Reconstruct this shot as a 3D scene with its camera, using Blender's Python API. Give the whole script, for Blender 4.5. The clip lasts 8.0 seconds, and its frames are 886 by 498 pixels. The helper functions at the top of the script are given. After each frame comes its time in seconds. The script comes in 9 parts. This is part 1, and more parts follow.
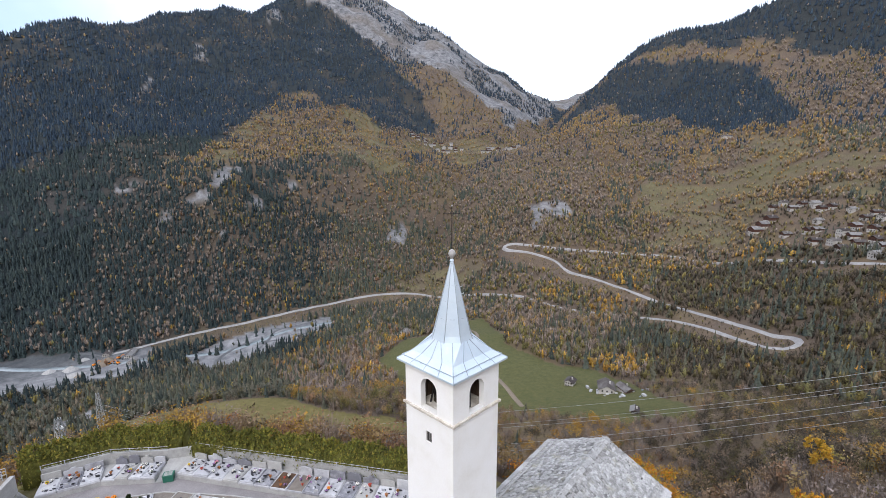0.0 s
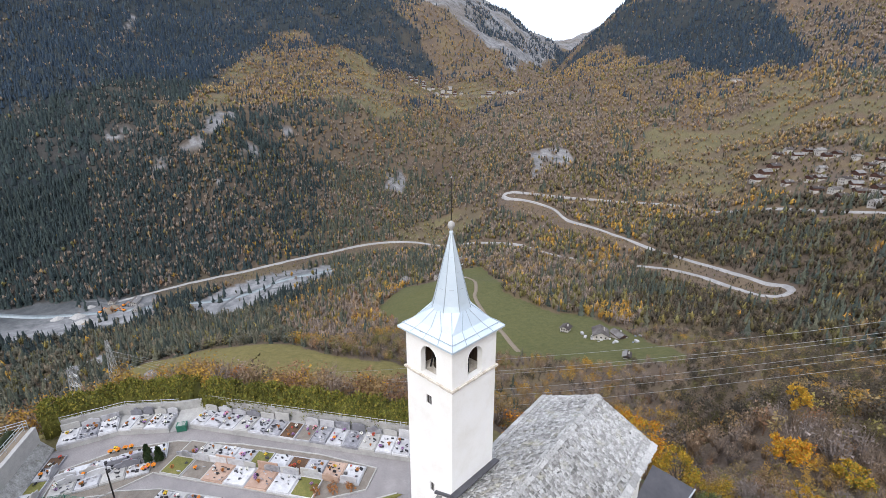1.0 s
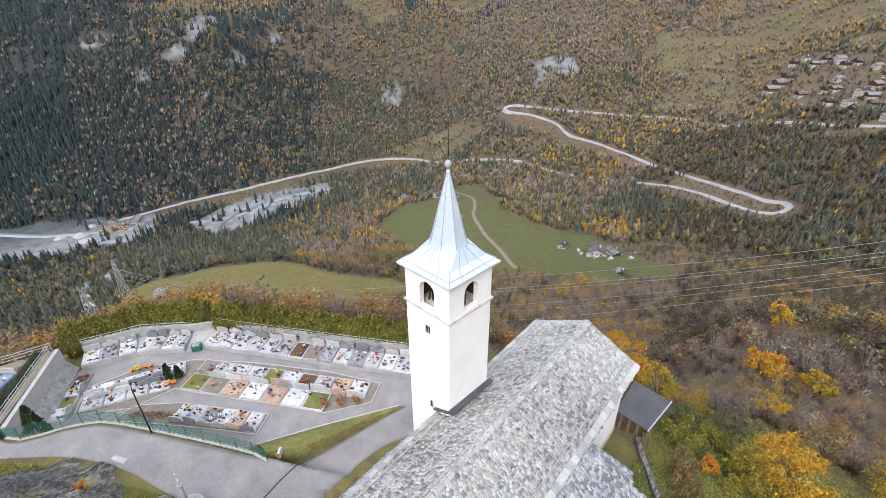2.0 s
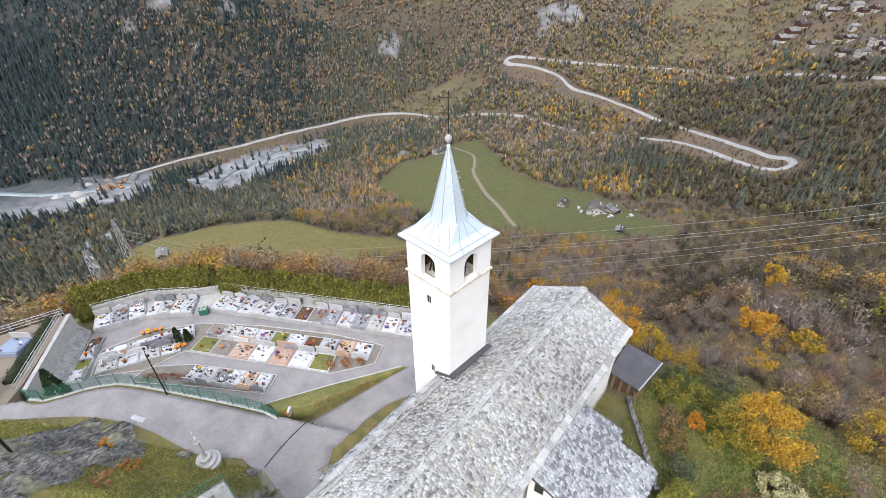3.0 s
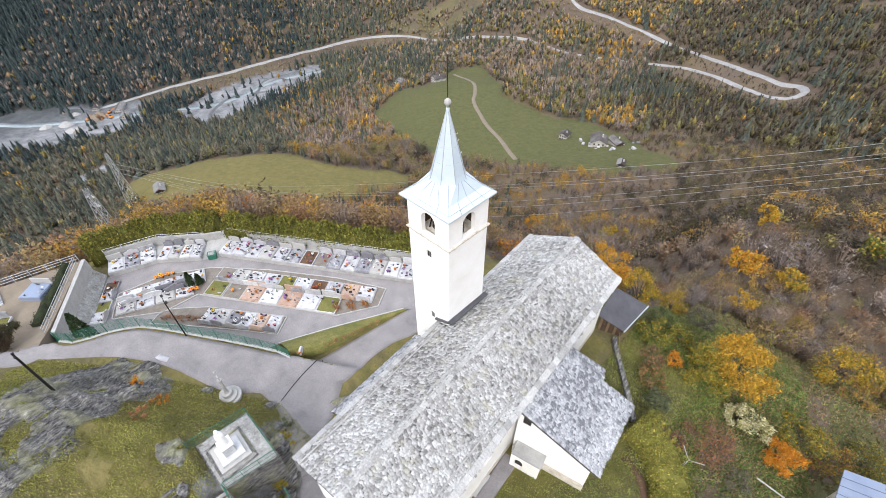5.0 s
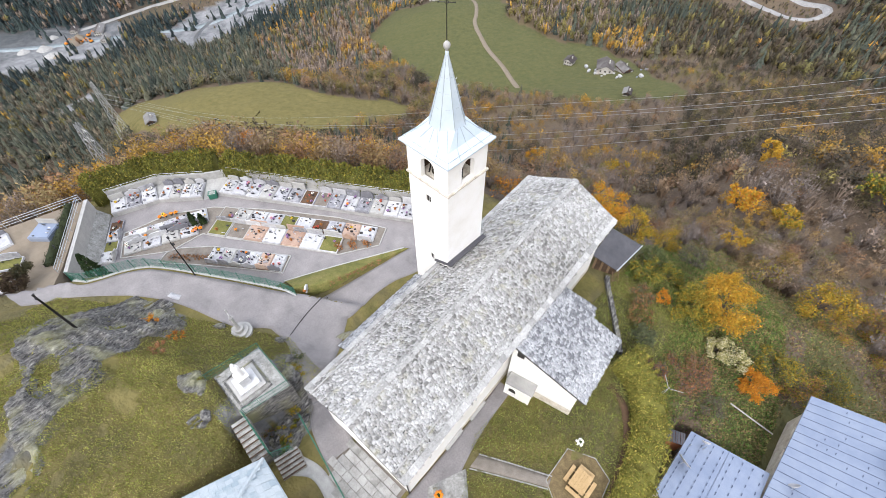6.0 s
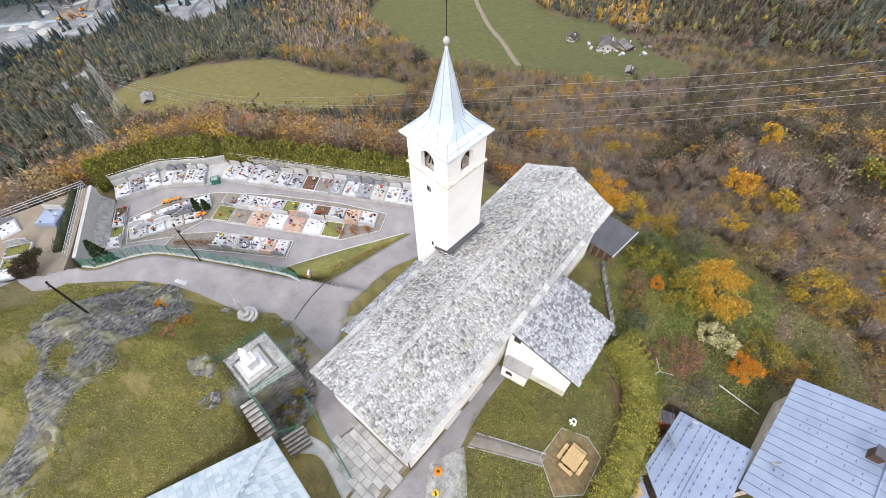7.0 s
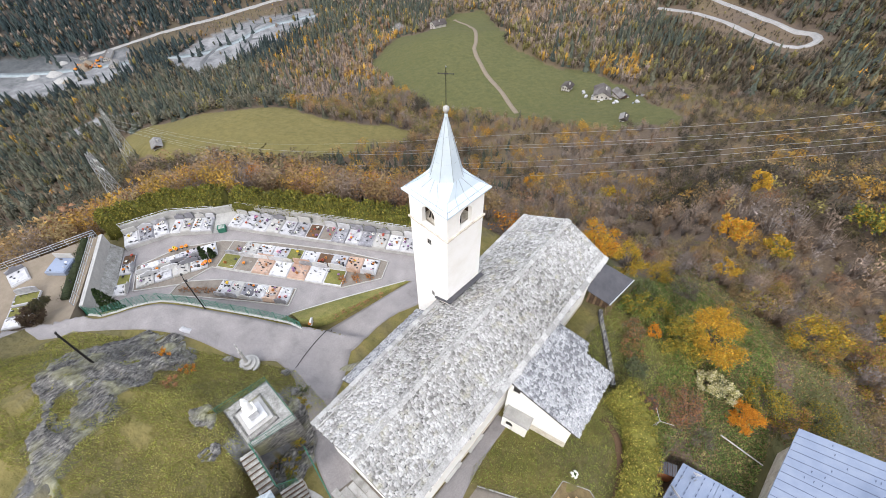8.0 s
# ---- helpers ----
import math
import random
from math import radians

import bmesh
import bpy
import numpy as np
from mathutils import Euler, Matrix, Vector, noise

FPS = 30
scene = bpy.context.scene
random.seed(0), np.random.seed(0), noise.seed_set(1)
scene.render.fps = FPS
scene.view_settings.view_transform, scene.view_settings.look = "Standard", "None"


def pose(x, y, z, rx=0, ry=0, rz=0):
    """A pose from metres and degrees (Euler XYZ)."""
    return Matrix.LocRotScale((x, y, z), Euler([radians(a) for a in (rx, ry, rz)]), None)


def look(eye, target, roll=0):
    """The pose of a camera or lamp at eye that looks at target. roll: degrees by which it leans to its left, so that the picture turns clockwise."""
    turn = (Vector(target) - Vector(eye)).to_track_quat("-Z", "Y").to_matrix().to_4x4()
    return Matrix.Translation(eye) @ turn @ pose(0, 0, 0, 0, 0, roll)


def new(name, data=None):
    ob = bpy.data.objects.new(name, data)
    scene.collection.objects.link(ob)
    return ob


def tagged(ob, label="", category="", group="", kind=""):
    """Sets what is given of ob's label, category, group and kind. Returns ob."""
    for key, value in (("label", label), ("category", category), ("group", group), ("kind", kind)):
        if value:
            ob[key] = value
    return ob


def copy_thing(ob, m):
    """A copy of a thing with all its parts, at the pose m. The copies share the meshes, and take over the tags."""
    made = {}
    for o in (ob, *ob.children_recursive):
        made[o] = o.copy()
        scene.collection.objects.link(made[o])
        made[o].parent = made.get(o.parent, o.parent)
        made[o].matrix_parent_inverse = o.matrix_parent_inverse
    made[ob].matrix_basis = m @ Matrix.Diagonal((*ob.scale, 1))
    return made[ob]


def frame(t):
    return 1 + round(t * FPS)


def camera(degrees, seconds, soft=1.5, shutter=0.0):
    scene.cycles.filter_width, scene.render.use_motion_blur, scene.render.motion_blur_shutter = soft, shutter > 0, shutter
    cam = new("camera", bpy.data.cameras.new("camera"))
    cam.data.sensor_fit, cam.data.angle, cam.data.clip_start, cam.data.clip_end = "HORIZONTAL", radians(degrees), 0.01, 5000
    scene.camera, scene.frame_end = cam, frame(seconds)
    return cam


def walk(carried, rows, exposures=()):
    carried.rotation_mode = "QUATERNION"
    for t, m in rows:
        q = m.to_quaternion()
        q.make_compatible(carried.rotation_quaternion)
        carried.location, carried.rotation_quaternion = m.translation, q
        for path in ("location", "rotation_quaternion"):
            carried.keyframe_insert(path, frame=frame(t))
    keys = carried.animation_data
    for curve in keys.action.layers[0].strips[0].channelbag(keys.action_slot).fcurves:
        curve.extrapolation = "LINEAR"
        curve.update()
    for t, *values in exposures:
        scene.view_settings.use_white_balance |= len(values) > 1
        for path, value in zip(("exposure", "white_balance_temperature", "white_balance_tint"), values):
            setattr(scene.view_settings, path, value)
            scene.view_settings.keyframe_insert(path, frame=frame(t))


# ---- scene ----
cam = camera(89.3, 8.0, soft=0.5)
PATH = [
    (0, (15.564, -16.266, 31.273), (14.175, -14.879, 30.887), -0.3),
    (0.5, (15.416, -16.17, 31.909), (14.04, -14.794, 31.447), -0.3),
    (1, (15.366, -16.091, 32.626), (14.021, -14.743, 32.015), -0.3),
    (1.5, (15.345, -15.973, 33.294), (14.051, -14.674, 32.496), -0.4),
    (2, (15.343, -15.914, 33.972), (14.102, -14.667, 33.021), -0.5),
    (3.5, (15.302, -15.983, 35.712), (14.146, -14.823, 34.564), -0.7),
    (4, (15.376, -16.039, 36.297), (14.233, -14.891, 35.124), -0.6),
    (5.5, (15.408, -15.976, 38.066), (14.447, -15.014, 36.6), -0.9),
    (6, (15.376, -15.945, 38.685), (14.492, -15.061, 37.124), -0.9),
    (6.5, (15.396, -15.973, 39.263), (14.565, -15.143, 37.644), -0.9),
    (7, (15.43, -15.935, 39.922), (14.597, -15.104, 38.305), -0.9),
    (7.5, (15.49, -15.931, 40.64), (14.607, -15.05, 39.077), -0.9),
    (8, (15.496, -15.94, 41.365), (14.564, -15.009, 39.86), -0.9),
]
walk(cam, [(t, look(eye, target, roll)) for t, eye, target, roll in PATH], exposures=[(0.0, 0.17, 6150, 14), (1.0, 0.37, 6250, 13), (2.0, 0.54, 6300, 12), (3.5, 0.64, 6300, 12), (5.5, 0.66, 6400, 12), (6.5, 0.7, 6450, 12), (8.0, 0.66, 6500, 12)])


sky_world = bpy.data.worlds.new("overcast")
scene.world = sky_world
sky_world.use_nodes = True
_n = sky_world.node_tree.nodes
_l = sky_world.node_tree.links
_n.clear()
_sky = _n.new("ShaderNodeTexSky")
_sky.sky_type = "NISHITA"
_sky.sun_disc = False
_sky.sun_elevation, _sky.sun_rotation = radians(38), radians(200)
_sky.air_density, _sky.dust_density = 1.0, 2.0
_clear = _n.new("ShaderNodeBackground")
_clear.inputs["Strength"].default_value = 0.07
_cloud = _n.new("ShaderNodeBackground")
_cloud.inputs["Strength"].default_value = 0.98
_sum = _n.new("ShaderNodeAddShader")
_out = _n.new("ShaderNodeOutputWorld")
_dir = _n.new("ShaderNodeTexCoord")
_dot = _n.new("ShaderNodeVectorMath")
_dot.operation = "DOT_PRODUCT"
_dot.inputs[1].default_value = (-0.975, -0.225, 0.0)
_puff = _n.new("ShaderNodeTexNoise")
_puff.inputs["Scale"].default_value, _puff.inputs["Detail"].default_value = 5.0, 5
_edge = _n.new("ShaderNodeMath")
_edge.operation = "MULTIPLY_ADD"
_edge.inputs[1].default_value = 0.10
_gap = _n.new("ShaderNodeMapRange")
_gap.inputs[1].default_value, _gap.inputs[2].default_value, _gap.inputs[4].default_value = 0.915, 1.0, 0.85
_tone = _n.new("ShaderNodeMix")
_tone.data_type = "RGBA"
_tone.inputs[6].default_value, _tone.inputs[7].default_value = (0.905, 0.94, 1.0, 1), (0.30, 0.46, 0.66, 1)
_l.new(_dir.outputs["Generated"], _dot.inputs[0])
_l.new(_dir.outputs["Generated"], _puff.inputs["Vector"])
_l.new(_puff.outputs["Fac"], _edge.inputs[0])
_l.new(_dot.outputs["Value"], _edge.inputs[2])
_l.new(_edge.outputs[0], _gap.inputs[0])
_l.new(_gap.outputs[0], _tone.inputs[0])
_l.new(_tone.outputs[2], _cloud.inputs["Color"])
_l.new(_sky.outputs[0], _clear.inputs["Color"])
_l.new(_clear.outputs[0], _sum.inputs[0])
_l.new(_cloud.outputs[0], _sum.inputs[1])
_l.new(_sum.outputs[0], _out.inputs["Surface"])

sun = new("sun", bpy.data.lights.new("sun", "SUN"))
sun.data.energy, sun.data.angle, sun.data.color = 1.7, radians(25), (1.0, 0.965, 0.91)
sun.matrix_world = look((42, -60, 60), (0, 0, 0))

# ---- the lie of the land -------------------------------------------------
EYE0 = (15.5, -16.1)          # the plan's pole, from which the valley opens
AHEAD = (-0.7071, 0.7071)     # the way across the valley
RIGHT = (0.7071, 0.7071)

SPOKES = []


def spoke(az, *profile):
    """Height of the valley along one bearing: distance and height, in metres."""
    SPOKES.append((az, profile))


spoke(-180, (60, -25), (400, 60), (1200, 420), (3000, 1200), (4900, 1200))
spoke(-75, (60, -25), (100, -40), (400, -150), (900, -160), (2000, 400), (4900, 700))
spoke(-46, (60, -30), (100, -62), (200, -112), (350, -165), (560, -205), (680, -216), (800, -222), (860, -205), (1000, -112), (1250, 19), (1500, 147), (1900, 352), (2600, 300), (4900, 300))
spoke(-38, (60, -30), (100, -60), (200, -102), (290, -116), (400, -160), (561, -205), (692, -222), (760, -213), (930, -121), (1150, 17), (1500, 159), (2100, 515), (2700, 470), (4900, 400))
spoke(-27, (60, -30), (100, -60), (200, -102), (234, -105), (296, -118), (400, -160), (520, -205), (610, -222), (745, -219), (880, -131), (980, -4), (1250, 68), (1550, 177), (2000, 427), (2400, 718), (3000, 700), (4900, 600))
spoke(-13.5, (60, -30), (100, -64), (180, -102), (210, -105), (269, -120), (364, -160), (520, -200), (720, -221), (800, -216), (1000, -107), (1080, 13), (1500, 147), (1650, 215), (2300, 517), (3300, 1284), (4000, 1300), (4900, 1000))
spoke(0, (60, -30), (100, -64), (198, -114), (269, -135), (357, -142), (449, -148), (560, -185), (790, -216), (1000, -138), (1150, -32), (1620, 70), (1800, 128), (3100, 850), (3800, 850), (4900, 600))
spoke(8, (60, -30), (100, -60), (276, -131), (367, -139), (460, -149), (545, -178), (700, -196), (830, -128), (1050, -27), (1640, 69), (2400, 300), (3300, 590), (3900, 560), (4900, 500))
spoke(12, (60, -30), (100, -60), (276, -129), (367, -138), (460, -150), (545, -170), (692, -180), (830, -128), (1050, -27), (1640, 69), (2400, 140), (3300, 380), (4600, 545), (4900, 545))
spoke(16, (60, -25), (100, -49), (300, -131), (400, -145), (600, -174), (720, -170), (840, -132), (1100, 0), (1600, 150), (2200, 300), (2700, 210), (3500, 330), (4500, 625), (4900, 625))
spoke(19.5, (60, -25), (100, -49), (318, -131), (440, -152), (610, -173), (850, -135), (1150, 4), (1600, 165), (2200, 405), (2800, 300), (3500, 350), (4500, 790), (4900, 790))
spoke(22, (60, -24), (100, -48), (334, -132), (480, -158), (620, -172), (860, -137), (1200, 9), (1600, 190), (2200, 505), (2800, 420), (4900, 800))
spoke(31, (60, -22), (100, -46), (298, -110), (420, -140), (520, -150), (650, -148), (820, -127), (1080, -46), (1450, 110), (1800, 345), (2150, 560), (2700, 520), (4900, 400))
spoke(39, (50, -18), (100, -38), (205, -75), (360, -120), (510, -140), (720, -100), (830, -65), (1000, -16), (1300, 96), (1700, 274), (2200, 643), (2800, 700), (4900, 500))
spoke(46, (50, -14), (110, -32), (210, -70), (350, -110), (430, -112), (680, -80), (800, -53), (950, -10), (1300, 122), (1600, 277), (2200, 709), (2800, 750), (4900, 500))
spoke(75, (50, -14), (110, -40), (400, -110), (800, 0), (2000, 700), (4900, 900))
spoke(180, (60, -25), (400, 60), (1200, 420), (3000, 1200), (4900, 1200))

LOGR = np.linspace(math.log(20), math.log(5200), 420)
AZ = np.arange(-180, 180.01, 1.0)


def _table():
    rows = []
    for _, profile in SPOKES:
        r, z = np.array(profile, float).T
        rows.append(np.interp(LOGR, np.log(r), z))
    rows = np.array(rows)
    at = np.array([s[0] for s in SPOKES], float)
    out = np.empty((len(AZ), len(LOGR)))
    for i, a in enumerate(AZ):
        k = min(max(int(np.searchsorted(at, a)) - 1, 0), len(at) - 2)
        f = (a - at[k]) / (at[k + 1] - at[k])
        f = f * f * (3 - 2 * f) * 0.4 + f * 0.6
        out[i] = rows[k] * (1 - f) + rows[k + 1] * f
    kern = np.exp(-0.5 * (np.arange(-6, 7) / 2.6) ** 2)
    kern /= kern.sum()
    pad = np.pad(out, ((0, 0), (6, 6)), mode="edge")
    out = sum(kern[j] * pad[:, j:j + out.shape[1]] for j in range(13))
    kern = np.exp(-0.5 * (np.arange(-3, 4) / 1.2) ** 2)
    kern /= kern.sum()
    pad = np.pad(out, ((3, 3), (0, 0)), mode="edge")
    return sum(kern[j] * pad[j:j + out.shape[0]] for j in range(7))


TABLE = _table()
GRAIN = np.random.RandomState(7).rand(256, 256)


def vnoise(x, y):
    """Smooth value noise, 0 to 1, on a lattice of one metre."""
    xi, yi = np.floor(x).astype(int), np.floor(y).astype(int)
    fx, fy = x - xi, y - yi
    fx, fy = fx * fx * (3 - 2 * fx), fy * fy * (3 - 2 * fy)
    g = lambda a, b: GRAIN[a & 255, b & 255]
    return (g(xi, yi) * (1 - fx) + g(xi + 1, yi) * fx) * (1 - fy) + (g(xi, yi + 1) * (1 - fx) + g(xi + 1, yi + 1) * fx) * fy


def fbm(x, y, size, octaves=4):
    total, amp, norm = 0.0, 1.0, 0.0
    for k in range(octaves):
        total = total + amp * vnoise(x / size * 2 ** k + 17.3 * k, y / size * 2 ** k + 9.1 * k)
        norm += amp
        amp *= 0.5
    return total / norm


def step(a, b, x):
    t = np.clip((x - a) / (b - a), 0, 1)
    return t * t * (3 - 2 * t)


def soft(x, k=1.0):
    return np.where(x > 25 * k, x, np.logaddexp(0, np.clip(x / k, -40, 30)) * k)


def polar(x, y):
    dx, dy = x - EYE0[0], y - EYE0[1]
    return np.degrees(np.arctan2(dx * RIGHT[0] + dy * RIGHT[1], dx * AHEAD[0] + dy * AHEAD[1])), np.hypot(dx, dy)


def valley(x, y):
    az, r = polar(x, y)
    a = np.clip((az + 180), 0, 359.999)
    q = np.clip((np.log(np.maximum(r, 20.1)) - LOGR[0]) / (LOGR[1] - LOGR[0]), 0, len(LOGR) - 1.001)
    i, j = a.astype(int), q.astype(int)
    f, g = a - i, q - j
    z = (TABLE[i, j] * (1 - f) + TABLE[i + 1, j] * f) * (1 - g) + (TABLE[i, j + 1] * (1 - f) + TABLE[i + 1, j + 1] * f) * g
    rough = step(500, 1000, r) * step(-212, -150, z)
    z = z + rough * np.minimum(0.032 * r, 46) * (fbm(x, y, 260.0, 4) - 0.5) * 2 * step(600, 1300, r)
    z = z + step(1500, 2400, r) * 130 * (0.5 - np.abs(fbm(x + 900, y, 620.0, 5) - 0.5) * 4) * 0.6
    # the gorge that comes down from the high village
    gx = 0.5 + 3.4 * np.sin((r - 1000) / 260.0)
    z = z - 34 * np.exp(-((az - gx) / 1.9) ** 2) * step(880, 1010, r) * (1 - step(1350, 1560, r))
    return z + (fbm(x, y, 22.0, 3) - 0.5) * 2.2 * step(90, 160, r)


def plateau(x, y):
    """The shelf on which church, graveyard and garden stand."""
    q = (x + 13.2) * 0.6 - (y + 9.0) * 0.8           # from the graveyard fence towards the knoll
    a = -(x + 13.2) * 0.8 - (y + 9.0) * 0.6          # along the lane, uphill
    lane = 0.2 + 0.2 * np.clip(a, -9, 14)
    west = -1.6 + (lane + 1.6) * step(-0.9, -0.3, q - 0.42 * soft(a - 13.5, 0.8))
    hill = np.minimum(0.8 * soft(q - 4.9 - 0.1 * np.clip(a - 12, 0, 12), 0.5), 4.6 + 0.05 * soft(q - 12))
    west = west + hill * (1 - step(-4.4, -2.6, x - 0.05 * (y + 16) - 1.9 * (1 - step(-21.2, -19.3, y))))
    garden = 0.5 + 0.11 * soft(-4 - y, 1.0)
    e = step(-5, 2, x)
    z = west * (1 - e) + garden * e
    crag = step(0.45, 0.75, fbm(x, y, 3.2, 4)) * step(5.2, 6.5, q) * (1 - step(-4.6, -3.2, x))
    z = z + 0.9 * (crag - 0.4) * step(5.5, 7.5, q) * step(2, 9, a)
    # the level bed cut for the statue's terrace and its steps
    bed = step(-9.2, -8.3, x) * (1 - step(-3.6, -2.6, x)) * step(-19.4, -18.7, y) * (1 - step(-14.7, -14.0, y))
    z = z * (1 - bed) + np.minimum(z, 4.2) * bed
    return z - 0.5 * step(15.5, 18, x)


def over_edge(x, y):
    """How far a place lies outside the shelf's rim."""
    rim = np.maximum(-0.575 * x + 0.818 * y - 19.8, -0.87 * x + 0.12 * y - 36.6)
    back = y - 17.5 - 0.12 * np.minimum(x, 0)
    east = 0.93 * x + 0.10 * y - 17.5
    return np.maximum(np.maximum(rim, np.minimum(back, 40)), east)


def land(x, y):
    x, y = np.asarray(x, float), np.asarray(y, float)
    e = over_edge(x, y)
    east = 0.93 * x + 0.10 * y - 17.5
    fall = 0.86 - 0.26 * step(-12, 2, east)
    near = plateau(x, y) - fall * soft(e - 1.0, 1.3) + 0.5 * (fbm(x, y, 5.0, 3) - 0.5) * step(0, 3, e)
    far = valley(x, y)
    # the yard of the metal-roofed houses lies lower, cut into the slope behind the hedge
    yard = step(0, 0.7, x - 20.6 - 1.6 * (1 - step(-1, 4, y))) * (1 - step(7.8, 8.7, y)) * (1 - step(44, 46, x)) * step(-14, -12, y)
    near = near * (1 - yard) + np.minimum(near, -4.2) * yard
    return _blend(near, far)


def _blend(a, b):
    h = np.clip(0.5 + 0.5 * (a - b) / 6.0, 0, 1)
    return b * (1 - h) + a * h + 6.0 * h * (1 - h) * 0.5


def land1(x, y):
    return float(land(np.array([x]), np.array([y]))[0])

# ---- small tools and materials -------------------------------------------
def surface(name, colours, size=1.0, rough=0.8, grain=30.0, bump=0.3, metal=0.0, vary=0.0, island=0.0, spots=None, stretch=None, tint=False, dist=0.02, sheen=0.35, fade=0.08, turn=0.0):
    """A procedural surface: broad patches between the colours, fine grain in colour and relief."""
    m = bpy.data.materials.new(name)
    m.use_nodes = True
    t = m.node_tree
    n, l = t.nodes, t.links
    bsdf = n["Principled BSDF"]
    geo = n.new("ShaderNodeNewGeometry")
    where = geo.outputs["Position"]
    if turn:
        rot = n.new("ShaderNodeVectorRotate")
        rot.rotation_type = "Z_AXIS"
        rot.inputs["Angle"].default_value = radians(turn)
        l.new(where, rot.inputs["Vector"])
        where = rot.outputs[0]
    if stretch:
        sc = n.new("ShaderNodeVectorMath")
        sc.operation = "MULTIPLY"
        sc.inputs[1].default_value = stretch
        l.new(where, sc.inputs[0])
        where = sc.outputs[0]
    broad = n.new("ShaderNodeTexNoise")
    broad.inputs["Scale"].default_value = 1.0 / size
    broad.inputs["Detail"].default_value = 6
    broad.inputs["Roughness"].default_value = 0.65
    l.new(where, broad.inputs["Vector"])
    ramp = n.new("ShaderNodeValToRGB")
    e = ramp.color_ramp.elements
    span = [0.28 + 0.44 * k / max(1, len(colours) - 1) for k in range(len(colours))]
    e[0].position, e[0].color = span[0], (*colours[0], 1)
    e[1].position, e[1].color = span[-1], (*colours[-1], 1)
    for p, c in list(zip(span, colours))[1:-1]:
        x = e.new(p)
        x.color = (*c, 1)
    value = broad.outputs["Fac"]
    if vary or island:
        add = n.new("ShaderNodeMath")
        add.operation = "MULTIPLY_ADD"
        if vary:
            src = n.new("ShaderNodeObjectInfo").outputs["Random"]
        else:
            src = geo.outputs["Random Per Island"]
        sub = n.new("ShaderNodeMath")
        sub.operation = "SUBTRACT"
        l.new(src, sub.inputs[0])
        sub.inputs[1].default_value = 0.5
        l.new(sub.outputs[0], add.inputs[0])
        add.inputs[1].default_value = vary or island
        l.new(value, add.inputs[2])
        value = add.outputs[0]
    l.new(value, ramp.inputs["Fac"])
    colour = ramp.outputs["Color"]
    if tint:
        att = n.new("ShaderNodeAttribute")
        att.attribute_name = "tint"
        mx = n.new("ShaderNodeMix")
        mx.data_type, mx.blend_type = "RGBA", "MULTIPLY"
        mx.inputs[0].default_value = 1
        l.new(att.outputs["Color"], mx.inputs[6])
        l.new(colour, mx.inputs[7])
        colour = mx.outputs[2]
    fine = n.new("ShaderNodeTexNoise")
    fine.inputs["Scale"].default_value = grain
    fine.inputs["Detail"].default_value = 4
    l.new(geo.outputs["Position"], fine.inputs["Vector"])
    fr = n.new("ShaderNodeMapRange")
    fr.inputs[1].default_value, fr.inputs[2].default_value = 0.25, 0.75
    fr.inputs[3].default_value, fr.inputs[4].default_value = 1 - sheen * 0.5, 1 + sheen * 0.5
    l.new(fine.outputs["Fac"], fr.inputs[0])
    mul = n.new("ShaderNodeVectorMath")
    mul.operation = "SCALE"
    l.new(colour, mul.inputs[0])
    l.new(fr.outputs[0], mul.inputs["Scale"])
    colour = mul.outputs[0]
    if spots:
        (sc_, thr, col) = spots
        vor = n.new("ShaderNodeTexNoise")
        vor.inputs["Scale"].default_value = sc_
        vor.inputs["Detail"].default_value = 3
        l.new(geo.outputs["Position"], vor.inputs["Vector"])
        mr = n.new("ShaderNodeMapRange")
        mr.inputs[1].default_value, mr.inputs[2].default_value = thr, thr + fade
        l.new(vor.outputs["Fac"], mr.inputs[0])
        mx = n.new("ShaderNodeMix")
        mx.data_type = "RGBA"
        l.new(mr.outputs[0], mx.inputs[0])
        l.new(colour, mx.inputs[6])
        mx.inputs[7].default_value = (*col, 1)
        colour = mx.outputs[2]
    l.new(colour, bsdf.inputs["Base Color"])
    bsdf.inputs["Roughness"].default_value = rough
    bsdf.inputs["Metallic"].default_value = metal
    bsdf.inputs["Specular IOR Level"].default_value = 0.3
    if bump:
        b = n.new("ShaderNodeBump")
        b.inputs["Strength"].default_value = bump
        b.inputs["Distance"].default_value = dist
        l.new(fine.outputs["Fac"], b.inputs["Height"])
        l.new(b.outputs[0], bsdf.inputs["Normal"])
    return m


M = {}
M["plaster"] = surface("white_limewash", [(0.80, 0.775, 0.72), (0.87, 0.855, 0.82), (0.90, 0.89, 0.87)], 2.5, 0.9, 12, 0.15, sheen=0.06)
M["old_plaster"] = surface("worn_plaster", [(0.42, 0.36, 0.29), (0.62, 0.57, 0.49), (0.74, 0.71, 0.65)], 0.6, 0.9, 25, 0.3)
M["lauze"] = surface("stone_slates", [(0.16, 0.157, 0.148), (0.285, 0.279, 0.266), (0.348, 0.343, 0.33), (0.405, 0.401, 0.39), (0.50, 0.498, 0.486)], 9.0, 0.85, 9, 0.3, vary=0.42, spots=(1.1, 0.55, (0.36, 0.34, 0.23)), sheen=0.7, fade=0.35)
